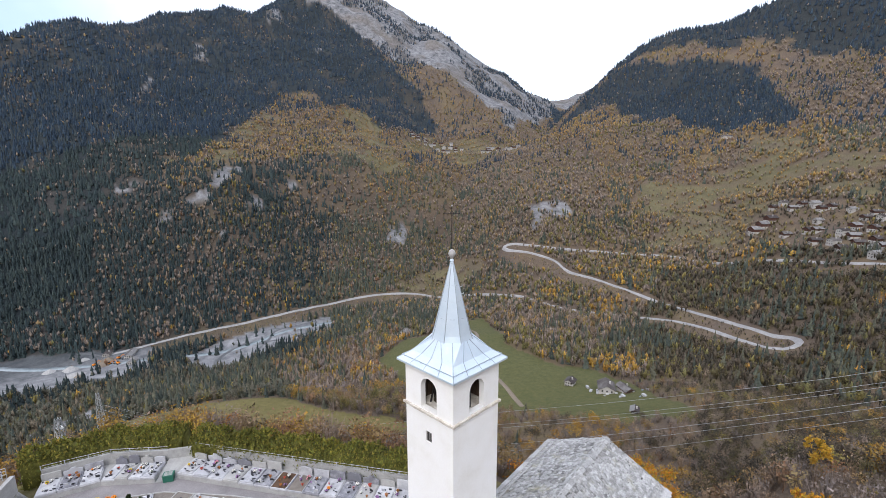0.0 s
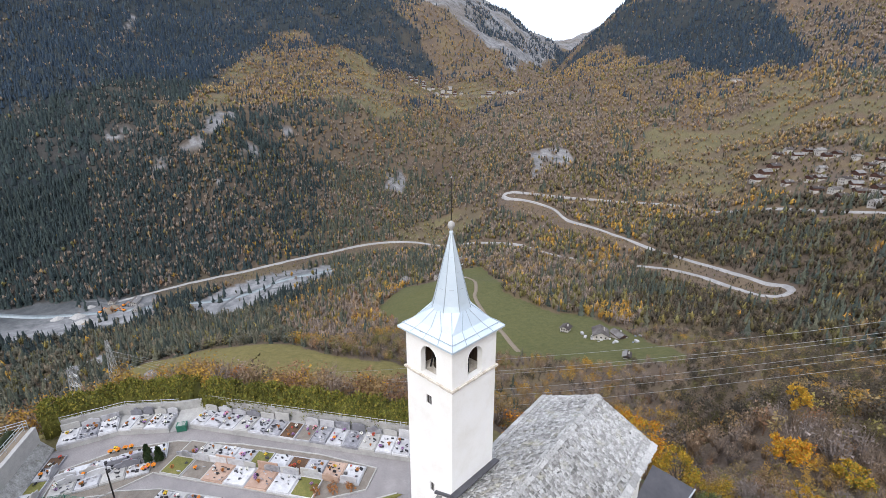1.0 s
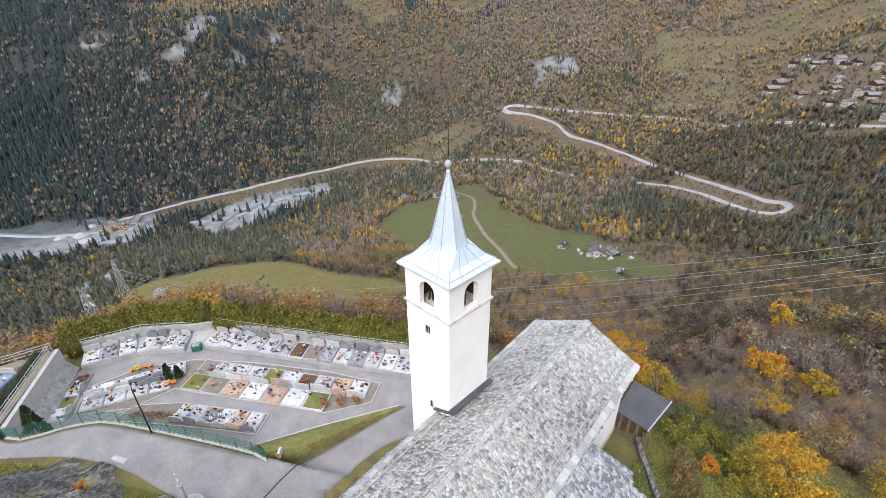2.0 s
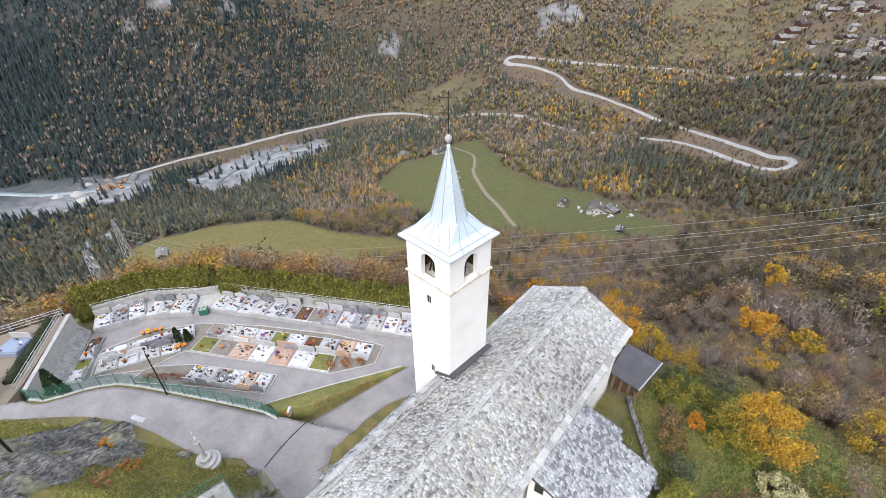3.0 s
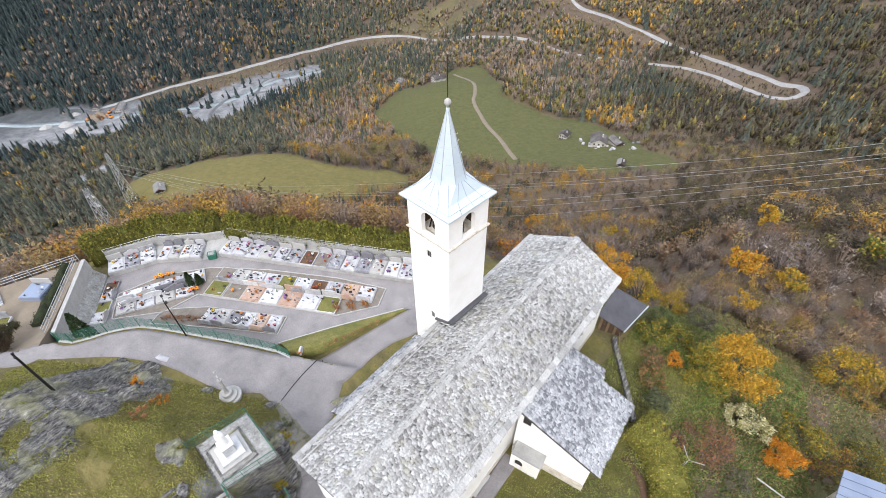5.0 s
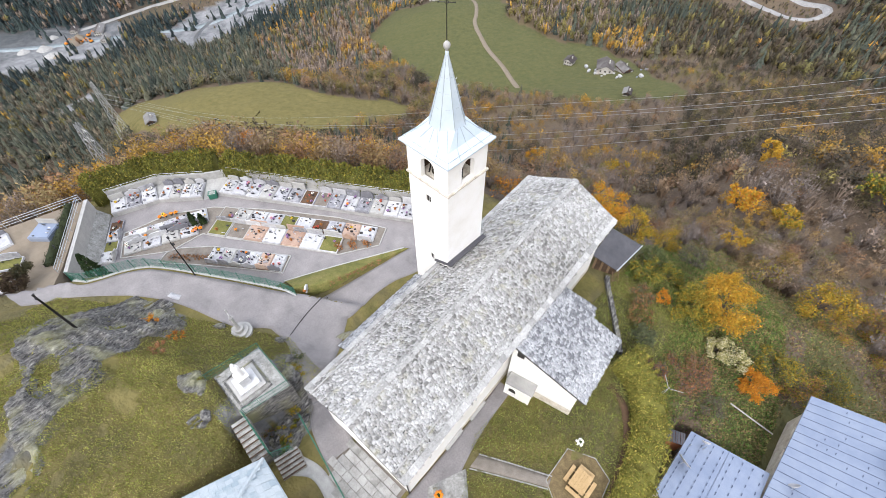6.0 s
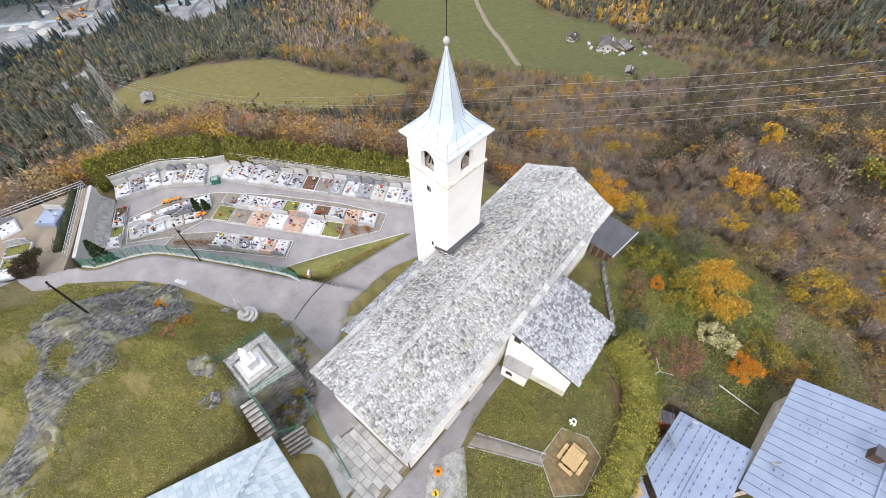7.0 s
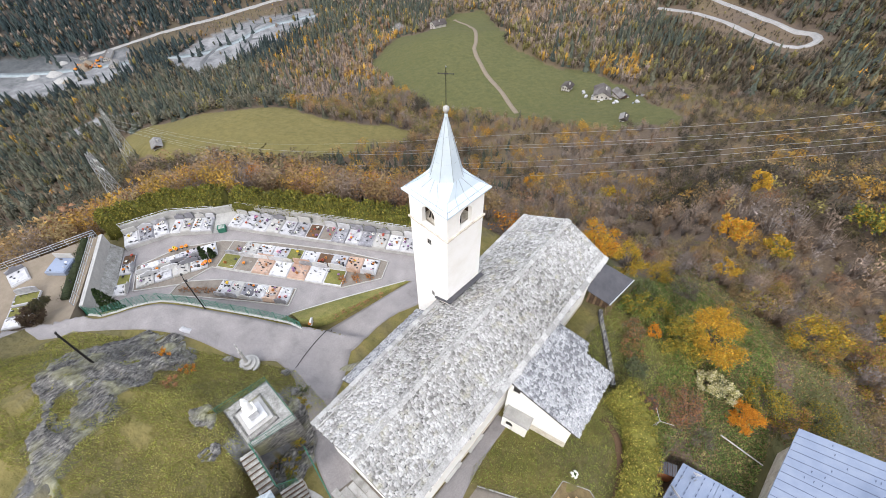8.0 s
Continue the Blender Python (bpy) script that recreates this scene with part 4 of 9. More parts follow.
def bell_tower():
    tower = thing("bell_tower", "white limewashed square bell tower with pale blue metal spire", "bell tower")
    belfry = (1.35, 2.65, 16.95, 18.25, True)
    faces = {
        "south": (lambda u, v, d: (-u, 0.0 + 0.38 * d, v), [(1.75, 2.23, 14.87, 15.56, False), (1.62, 2.0, 8.1, 8.88, False), (1.3, 2.65, 16.95, 18.25, True)]),
        "east": (lambda u, v, d: (0.0 - 0.38 * d, u, v), [belfry]),
        "north": (lambda u, v, d: (-u, 4.0 - 0.38 * d, v), [belfry]),
        "west": (lambda u, v, d: (-4.0 + 0.38 * d, u, v), [belfry])}
    for k, (place, holes) in faces.items():
        bm = bmesh.new()
        if k in ("east", "west"):
            lo, hi = 0.382, 3.618
        else:
            lo, hi = 0.0, 4.0
        for cells in [wall_cells(lo, hi, -2.2, TOWER_TOP, holes[:1] if len(holes) == 1 else [])] if len(holes) == 1 else [
                wall_cells(lo, hi, -2.2, 12.0, [holes[1]]), wall_cells(lo, hi, 12.0, 16.2, [holes[0]]), wall_cells(lo, hi, 16.2, TOWER_TOP, [holes[2]])]:
            panel(bm, cells, place)
        part("wall", bm, M["plaster"], tower)
    bm = bmesh.new()
    box(bm, -3.4, -0.6, 0.6, 3.4, 16.6, 16.9)
    part("belfry_floor", bm, M["old_plaster"], tower)
    for u0, u1, v0, v1 in ((1.75, 2.23, 14.87, 15.56), (1.62, 2.0, 8.1, 8.88)):
        bm = bmesh.new()
        box(bm, -u1 - 0.01, -u0 + 0.01, 0.10, 0.13, v0 - 0.01, v1 + 0.01)
        pane = part("window", bm, M["dark"], tower, "small dark window")
        bm = bmesh.new()
        box(bm, -(u0 + u1) / 2 - 0.02, -(u0 + u1) / 2 + 0.02, 0.07, 0.10, v0, v1)
        part("mullion", bm, M["concrete"], pane)
    # worn string course, with a chipped edge
    for (x0, x1, y0, y1) in ((-4.16, 0.16, -0.16, 0.05), (-0.05, 0.16, 0.05, 4.16), (-4.16, -0.05, 3.95, 4.16), (-4.16, -3.95, 0.05, 3.95)):
        long_x = x1 - x0 > y1 - y0
        n = 14
        for k in range(n):
            bm = bmesh.new()
            a, b = k / n, (k + 0.97) / n
            j = 0.05 * random.random()
            if long_x:
                box(bm, x0 + a * (x1 - x0), x0 + b * (x1 - x0), y0 + j, y1 - j * 0.5, 16.68 + j * 0.4, 16.86 - 0.5 * j, bev=0.015)
            else:
                box(bm, x0 + j * 0.5, x1 - j, y0 + a * (y1 - y0), y0 + b * (y1 - y0), 16.68 + j * 0.4, 16.86 - 0.5 * j, bev=0.015)
            part("string_stone", bm, M["old_plaster"], tower, "chipped stone of the string course")
    # eaves and roof
    e, ez = 0.37, 19.62
    bm = bmesh.new()
    box(bm, -4 - e + 0.06, e - 0.06, -e + 0.06, 4 + e - 0.06, ez - 0.17, ez - 0.03)
    part("soffit", bm, M["plaster"], tower)
    cx, cy, bz = -2.0, 2.0, 21.02
    corner = [(-4 - e, -e), (e, -e), (e, 4 + e), (-4 - e, 4 + e)]
    R8 = 1.29
    octo = [(cx + R8 * math.cos(radians(22.5 + 45 * k)), cy + R8 * math.sin(radians(22.5 + 45 * k))) for k in range(8)]
    bm = bmesh.new()
    ce = [bm.verts.new((x, y, ez)) for x, y in corner]
    cl = [bm.verts.new((x, y, ez - 0.12)) for x, y in corner]
    mid = [bm.verts.new(((x - cx) * 0.72 + cx, (y - cy) * 0.72 + cy, ez + 0.50)) for x, y in corner]
    ov = [bm.verts.new((x, y, bz)) for x, y in octo]
    pairs = {0: (4, 5), 1: (6, 7), 2: (0, 1), 3: (2, 3)}          # octagon corners nearest each eave corner
    for k in range(4):
        j = (k + 1) % 4
        bm.faces.new((cl[k], cl[j], ce[j], ce[k]))
        bm.faces.new((ce[k], ce[j], mid[j], mid[k]))
        bm.faces.new((mid[k], mid[j], ov[pairs[j][0]], ov[pairs[k][1]]))
        bm.faces.new((mid[k], ov[pairs[k][1]], ov[pairs[k][0]]))
    bmesh.ops.recalc_face_normals(bm, faces=bm.faces)
    skirt = part("roof", bm, M["tin"], tower)
    # standing seams down the skirt roof
    for k in range(4):
        j = (k + 1) % 4
        for f in (0.0, 0.25, 0.5, 0.75):
            bm = bmesh.new()
            p = Vector((*corner[k], ez + 0.02)).lerp(Vector((*corner[j], ez + 0.02)), f)
            pk = Vector(((corner[k][0] - cx) * 0.72 + cx, (corner[k][1] - cy) * 0.72 + cy, ez + 0.52))
            pj = Vector(((corner[j][0] - cx) * 0.72 + cx, (corner[j][1] - cy) * 0.72 + cy, ez + 0.52))
            q = pk.lerp(pj, f)
            if f:
                t = Vector((*octo[pairs[k][1]], bz + 0.02)).lerp(Vector((*octo[pairs[j][0]], bz + 0.02)), f)
            else:
                a, b = octo[pairs[k][0]], octo[pairs[k][1]]
                t = Vector(((a[0] + b[0]) / 2, (a[1] + b[1]) / 2, bz + 0.02))
            rod(bm, p, q, 0.022, seg=4)
            rod(bm, q, t, 0.022, seg=4)
            part("seam", bm, M["seam"], skirt)
    # snow rail near the eaves
    for k in range(4):
        j = (k + 1) % 4
        bm = bmesh.new()
        ins = lambda c: Vector(((c[0] - cx) * 0.90 + cx, (c[1] - cy) * 0.90 + cy, ez + 0.25))
        p, q = ins(corner[k]), ins(corner[j])
        rod(bm, p, q, 0.02, seg=5)
        for f in range(9):
            c = p.lerp(q, (f + 0.5) / 9)
            rod(bm, c - Vector((0, 0, 0.14)), c, 0.016, seg=4)
        part("snow_rail", bm, M["seam"], skirt, "thin metal snow rail")
    bm = bmesh.new()
    prof = [(R8, 21.0), (R8 * 0.90, 21.35), (0.10, 25.55), (0.13, 25.6), (0.075, 25.75)]
    rings = [[bm.verts.new((cx + r * math.cos(radians(22.5 + 45 * k)), cy + r * math.sin(radians(22.5 + 45 * k)), z)) for k in range(8)] for r, z in prof]
    for a, b in zip(rings, rings[1:]):
        for k in range(8):
            bm.faces.new((a[k], a[(k + 1) % 8], b[(k + 1) % 8], b[k]))
    bm.faces.new(rings[-1])
    spire = part("spire", bm, M["tin"], tower, "pale blue sheet-metal octagonal spire")
    for k in range(8):
        bm = bmesh.new()
        c, s = math.cos(radians(22.5 + 45 * k)), math.sin(radians(22.5 + 45 * k))
        rod(bm, (cx + R8 * c, cy + R8 * s, 21.0), (cx + R8 * 0.9 * c, cy + R8 * 0.9 * s, 21.36), 0.024, seg=4)
        rod(bm, (cx + R8 * 0.9 * c, cy + R8 * 0.9 * s, 21.36), (cx + 0.11 * c, cy + 0.11 * s, 25.5), 0.024, 0.014, seg=4)
        part("rib", bm, M["seam"], spire)
    # sheet laps on the faces
    for k in (5, 6, 7):
        for h in (22.3, 23.3, 24.2):
            bm = bmesh.new()
            w = R8 * 0.9 * (25.9 - h) / 4.55
            a1, a2 = radians(22.5 + 45 * k), radians(22.5 + 45 * (k + 1))
            rod(bm, Vector((cx + w * math.cos(a1), cy + w * math.sin(a1), h)).lerp(Vector((cx + w * math.cos(a2), cy + w * math.sin(a2), h)), 0.28),
                Vector((cx + w * math.cos(a1), cy + w * math.sin(a1), h)).lerp(Vector((cx + w * math.cos(a2), cy + w * math.sin(a2), h)), 0.72), 0.012, seg=4)
            part("lap", bm, M["seam"], spire)
    # climbing hooks on one rib
    for h in (22.9, 23.7, 24.1):
        bm = bmesh.new()
        w = R8 * 0.9 * (25.9 - h) / 4.55
        d = Vector((math.cos(radians(22.5)), math.sin(radians(22.5)), 0))
        rod(bm, Vector((cx, cy, h)) + d * (w - 0.02), Vector((cx, cy, h)) + d * (w + 0.17), 0.018, seg=4)
        rod(bm, Vector((cx, cy, h)) + d * (w + 0.16), Vector((cx, cy, h + 0.1)) + d * (w + 0.17), 0.018, seg=4)
        part("climbing_hook", bm, M["steel"], spire)
    bm = bmesh.new()
    lathe(bm, [(0.075, 25.7), (0.10, 25.8), (0.18, 25.9), (0.22, 26.03), (0.18, 26.17), (0.10, 26.24), (0.04, 26.3)], 14, (cx, cy, 0))
    part("ball", bm, M["pale_concrete"], tower, "white finial ball", smooth=True)
    bm = bmesh.new()
    rod(bm, (cx, cy, 26.25), (cx, cy, 28.75), 0.03, 0.02)
    cross = part("cross", bm, M["iron"], tower, "wrought iron cross")
    for s in (-1, 1):
        bm = bmesh.new()
        d = Vector((0.8, 0.6, 0)) * s
        o = Vector((cx, cy, 28.35))
        rod(bm, o, o + d * 0.42, 0.02)
        ball(bm, o + d * 0.45, 0.05)
        rod(bm, o + d * 0.12, o + Vector((0, 0, 0.13)), 0.011)
        rod(bm, o + d * 0.12, o - Vector((0, 0, 0.13)), 0.011)
        part("arm", bm, M["iron"], cross)
    bm = bmesh.new()
    ball(bm, (cx, cy, 28.78), 0.05)
    part("tip", bm, M["steel"], cross)
    return tower


def bell(x, y):
    b = thing("bell", "dark bronze church bell hung from an iron yoke", "bell", "belfry bells", at=pose(x, y, 16.92))
    bm = bmesh.new()
    lathe(bm, [(0.56, 0.26), (0.54, 0.30), (0.44, 0.48), (0.36, 0.75), (0.31, 0.98), (0.18, 1.08), (0.05, 1.1)], 20)
    part("body", bm, M["bronze"], b, smooth=True)
    bm = bmesh.new()
    box(bm, -0.62, 0.62, -0.14, 0.14, 1.08, 1.62, bev=0.05)
    part("yoke", bm, M["iron"], b)
    bm = bmesh.new()
    rod(bm, (0, 0, 1.0), (0, 0, 0.26), 0.03)
    ball(bm, (0, 0, 0.24), 0.08)
    part("clapper", bm, M["iron"], b)
    for s in (-1, 1):
        bm = bmesh.new()
        rod(bm, (s * 0.66, 0, 0.0), (s * 0.66, 0, 1.7), 0.09, seg=5)
        rod(bm, (s * 0.66, -0.4, 0.0), (s * 0.66, 0, 1.2), 0.06, seg=5)
        part("frame_post", bm, M["iron"], b)
    return b


bell_tower()
bell(-1.25, 2.0)
bell(-2.0, 1.2)
bell(-2.7, 2.8)


def bell_cage():
    """Old timber frame that fills the belfry behind the bells; its ceiling and boards are added to darken it."""
    f = thing("bell_cage", "dark timber bell cage, boards added to darken the belfry", "bell cage", at=pose(-2.0, 2.0, 16.92))
    for x in (-1.2, -0.2):
        for y in (-0.3, 1.2):
            bm = bmesh.new()
            box(bm, x - 0.11, x + 0.11, y - 0.11, y + 0.11, 0, 2.4)
            part("post", bm, M["dark_wood"], f)
    for y in (-0.3, 0.4, 1.2):
        bm = bmesh.new()
        box(bm, -1.3, 1.3, y - 0.1, y + 0.1, 1.72, 1.98)
        part("beam", bm, M["dark_wood"], f)
    for x in (-1.2, -0.2, 0.75):
        bm = bmesh.new()
        box(bm, x - 0.1, x + 0.1, -1.3, 1.3, 1.98, 2.2)
        part("beam", bm, M["dark_wood"], f)
    # ceiling and board walls added to keep light out of the belfry
    bm = bmesh.new()
    box(bm, -1.38, 1.38, -1.38, 1.38, 2.3, 2.4)
    part("boarding", bm, M["dark_wood"], f)
    for k in range(11):
        bm = bmesh.new()
        box(bm, -1.36, -1.3, -1.3 + k * 0.24, -1.1 + k * 0.24, 0, 2.3)
        part("board", bm, M["dark_wood"], f)
        bm = bmesh.new()
        box(bm, -1.3 + k * 0.24, -1.1 + k * 0.24, 1.3, 1.36, 0, 2.3)
        part("board", bm, M["dark_wood"], f)


bell_cage()

# the nave stands a little askew to the tower
NAVE = pose(3.53, 0.2, 0, 0, 0, 4.3)
HALF, LEN, EAVE, RIDGE = 4.75, 14.25, 8.1, 10.42
SLOPE = (RIDGE - EAVE) / HALF


def nave_wall(poly_cells, place, name="wall", mat="plaster", label="", parent=None):
    bm = bmesh.new()
    panel(bm, poly_cells, place)
    return part(name, bm, M[mat], parent, label)


def make_church():
    church = thing("church", "white rendered parish church roofed in grey stone slates", "church", at=NAVE)
    w = HALF - 0.42
    we = HALF - 0.62          # deeper eaves on the garden side
    top = EAVE + 0.42 * SLOPE - 0.22
    # long walls: tall round-headed windows on the garden side
    holes = [(y, y + 1.0, 3.6, 5.2, True) for y in (-10.6, -5.2, 5.4)]
    nave_wall(wall_cells(-13.7, 13.7, -0.8, top, holes), lambda u, v, d: (we - 0.5 * d, u, v), parent=church)
    nave_wall(wall_cells(-13.7, 13.7, -3.2, top, []), lambda u, v, d: (-w + 0.5 * d, u, v), parent=church)
    for y in (-10.6, -5.2, 5.4):
        bm = bmesh.new()
        box(bm, we - 0.34, we - 0.30, y + 0.02, y + 0.98, 3.62, 5.68)
        pane = part("window_pane", bm, M["dark"], church)
        bm = bmesh.new()
        box(bm, we - 0.30, we - 0.26, y + 0.47, y + 0.53, 3.62, 5.6)
        part("mullion", bm, M["iron"], pane)
    for s in (-1, 1):
        bm = bmesh.new()
        y0, y1 = s * 13.2, s * 13.72
        v = [(-w + 0.5, -1.2), (we - 0.5, -1.2), (we - 0.5, top), (0, RIDGE - 0.22), (-w + 0.5, top)]
        a = [bm.verts.new((x, y0, z)) for x, z in v]
        b = [bm.verts.new((x, y1, z)) for x, z in v]
        bm.faces.new(a)
        bm.faces.new(b[::-1])
        for i in range(5):
            bm.faces.new((a[i], b[i], b[(i + 1) % 5], a[(i + 1) % 5]))
        bmesh.ops.recalc_face_normals(bm, faces=bm.faces)
        part("gable_wall", bm, M["plaster"], church)
    # dark plinth of old render along the foot
    bm = bmesh.new()
    box(bm, we - 0.02, we + 0.035, -13.7, 13.7, -0.8, 1.35)
    part("plinth", bm, M["old_plaster"], church, "stained cement plinth")
    # roof bed
    for s in (-1, 1):
        bm = bmesh.new()
        q = [(0, RIDGE - 0.05), (s * HALF, EAVE - 0.05), (s * HALF, EAVE - 0.2), (0, RIDGE - 0.22)]
        a = [bm.verts.new((x, -LEN, z)) for x, z in q]
        b = [bm.verts.new((x, LEN, z)) for x, z in q]
        bm.faces.new(a)
        bm.faces.new(b[::-1])
        for i in range(4):
            bm.faces.new((a[i], b[i], b[(i + 1) % 4], a[(i + 1) % 4]))
        bmesh.ops.recalc_face_normals(bm, faces=bm.faces)
        roof = part("roof", bm, M["under_slate"], church)
        # snow rail on little brackets
        bm = bmesh.new()
        d = 0.82
        x, z = s * (HALF - d), EAVE + d * SLOPE + 0.14
        for k in range(8):
            y0 = -LEN + 0.1 + k * (2 * LEN - 0.2) / 8
            y1 = y0 + (2 * LEN - 0.2) / 8 - 0.06
            rod(bm, (x, y0, z + 0.02 * random.random()), (x, y1, z + 0.02 * random.random()), 0.055, seg=6)
        for k in range(20):
            y0 = -LEN + 0.5 + k * (2 * LEN - 1) / 19
            rod(bm, (x + s * 0.08, y0, z - 0.16), (x, y0, z + 0.02), 0.02, seg=4)
        part("snow_rail", bm, M["concrete"], roof, "weathered round snow rail")
    # gutter and downpipe on the garden side
    bm = bmesh.new()
    rod(bm, (we + 0.06, -13.75, 0.9), (we + 0.06, -13.75, top), 0.05, seg=8)
    part("downpipe", bm, M["iron"], church)
    return church


church = make_church()

# side chapel under a steep lean-to roof
CH = [(8.35, -1.55), (14.4, 0.0), (13.62, 6.75), (7.75, 4.95)]      # eave plan: inner near, outer near, outer far, inner far
CHZ = [8.0, 4.55, 4.55, 8.0]


def side_chapel():
    ch = thing("side_chapel", "white side chapel with steep stone-slate lean-to roof", "chapel")
    bm = bmesh.new()
    prism(bm, CH, [z - 0.2 for z in CHZ], [z - 0.05 for z in CHZ])
    roof = part("roof", bm, M["under_slate"], ch)
    # walls set in from the eaves
    a, b, c, d = (8.1, -1.1), (13.75, 0.25), (13.05, 6.15), (7.6, 4.55)

    def wall(p, q, zp, zq, lo=-1.5, t=0.45):
        bm = bmesh.new()
        p, q = Vector(p), Vector(q)
        n = Vector((q.y - p.y, p.x - q.x)).normalized() * t
        v = [(*p, lo), (*q, lo), (*q, zq), (*p, zp)]
        f = [bm.verts.new(x) for x in v]
        g = [bm.verts.new((x[0] - n.x, x[1] - n.y, x[2])) for x in v]
        bm.faces.new(f)
        bm.faces.new(g[::-1])
        for i in range(4):
            bm.faces.new((f[i], g[i], g[(i + 1) % 4], f[(i + 1) % 4]))
        bmesh.ops.recalc_face_normals(bm, faces=bm.faces)
        return part("wall", bm, M["plaster"], ch)
    wall(a, b, 7.85, 4.75)
    wall(b, c, 4.75, 4.75)
    wall(c, d, 4.75, 7.85)
    # stone foot along the near wall, small loft opening, low porch with a vault
    bm = bmesh.new()
    p, q = Vector((9.9, -0.72)), Vector((13.78, 0.2))
    n = Vector((q.y - p.y, p.x - q.x)).normalized() * 0.05
    prism(bm, [tuple(p + n * 0.1), tuple(q + n * 0.1), tuple(q + n), tuple(p + n)], 0.0, 1.45)
    part("plinth", bm, M["old_plaster"], ch, "grey stained stone plinth")
    # loft opening is a near-black slab, its unlit inside put into colour
    bm = bmesh.new()
    prism(bm, [(8.52, -1.06), (9.1, -0.92), (9.08, -0.86), (8.5, -1.0)], 5.9, 6.7)
    part("loft_opening", bm, M["dark"], ch, "near-black slab standing for the unlit loft inside")
    return ch, roof


chapel, chapel_roof = side_chapel()
CX = [(10.95, 5.93), (10.55, 7.0), (7.62, 5.6), (7.72, 4.99)]
CXZ = [6.05, 6.05, 7.9, 7.95]
bm = bmesh.new()
prism(bm, CX, [z - 0.3 for z in CXZ], [z - 0.05 for z in CXZ])
chapel_strip = part("side_roof", bm, M["under_slate"], chapel)


def porch():
    """Small walled porch in the corner of nave and chapel."""
    p = thing("porch", "low cream porch with small arched niche and slab roof", "porch", at=pose(8.42, -1.25, 0.45, 0, 0, 13.5))
    bm = bmesh.new()
    panel(bm, wall_cells(0.0, 2.3, 0, 2.2, [(0.35, 1.0, 0.25, 1.2, True)]), lambda u, v, d: (u, -0.85 + 0.25 * d, v))
    part("front_wall", bm, M["plaster"], p)
    bm = bmesh.new()
    box(bm, 2.05, 2.3, -0.60, 0.25, 0, 2.2)
    part("side_wall", bm, M["plaster"], p)
    bm = bmesh.new()
    box(bm, 0.0, 2.42, -0.95, 0.3, 2.2, 2.34, bev=0.02)
    part("slab_roof", bm, M["concrete"], p)
    # near-black board added behind the niche, the shade inside put into its colour
    bm = bmesh.new()
    box(bm, 0.2, 1.9, -0.59, -0.54, 0.02, 2.15)
    part("inner_wall", bm, M["dark"], p)
    return p


porch()


def aisle():
    """Low lean-to against the lane side of the nave, up to the tower."""
    a = thing("aisle_lean_to", "low lean-to under stone slates beside the lane", "lean-to")
    pl = [(-1.0, -9.6), (-2.05, 0.0), (-4.25, 0.0), (-3.6, -9.9)]
    zz = [5.1, 5.1, 3.45, 3.45]
    bm = bmesh.new()
    prism(bm, pl, [z - 0.18 for z in zz], [z - 0.04 for z in zz])
    roof = part("roof", bm, M["under_slate"], a)
    bm = bmesh.new()
    prism(bm, [(-3.35, -9.55), (-3.98, -0.02), (-3.6, -0.02), (-2.95, -9.55)], -2.2, 3.35)
    part("wall", bm, M["plaster"], a)
    bm = bmesh.new()
    prism(bm, [(-2.9, -9.55), (-0.9, -9.45), (-0.95, -9.1), (-2.95, -9.2)], -1.0, [3.55, 4.9, 4.9, 3.55])
    part("end_wall", bm, M["plaster"], a)
    return a, roof, pl, zz


aisle_thing, aisle_roof, AISLE, AISLE_Z = aisle()

# lead flashing where the nave roof meets the tower
fl = thing("flashing", "dark lead flashing along the tower foot", "flashing", kind="structure")
bm = bmesh.new()
prism(bm, [(0.003, -0.15), (0.5, -0.15), (0.45, 4.25), (0.003, 4.25)], [9.02, 9.28, 9.28, 9.02], [9.28, 9.36, 9.36, 9.28])
part("sheet", bm, M["tarpaper"], fl)
bm = bmesh.new()
prism(bm, [(-1.45, -0.16), (0.5, -0.16), (0.5, -0.003), (-1.45, -0.003)], [8.3, 9.25, 9.25, 8.3], [8.5, 9.36, 9.36, 8.5])
part("sheet", bm, M["tarpaper"], fl)

# ---- graveyard -----------------------------------------------------------
rg = random.Random(21)
FLOOR = -1.565
PLAT = -1.05


def frame_along(p, q, f=0.0, z=FLOOR):
    """A pose at a share of the way from p to q: x along, y to the left of it."""
    d = Vector(q) - Vector(p)
    c = Vector(p).lerp(Vector(q), f)
    return Matrix.Translation((c.x, c.y, z)) @ Matrix.Rotation(math.atan2(d.y, d.x), 4, "Z")


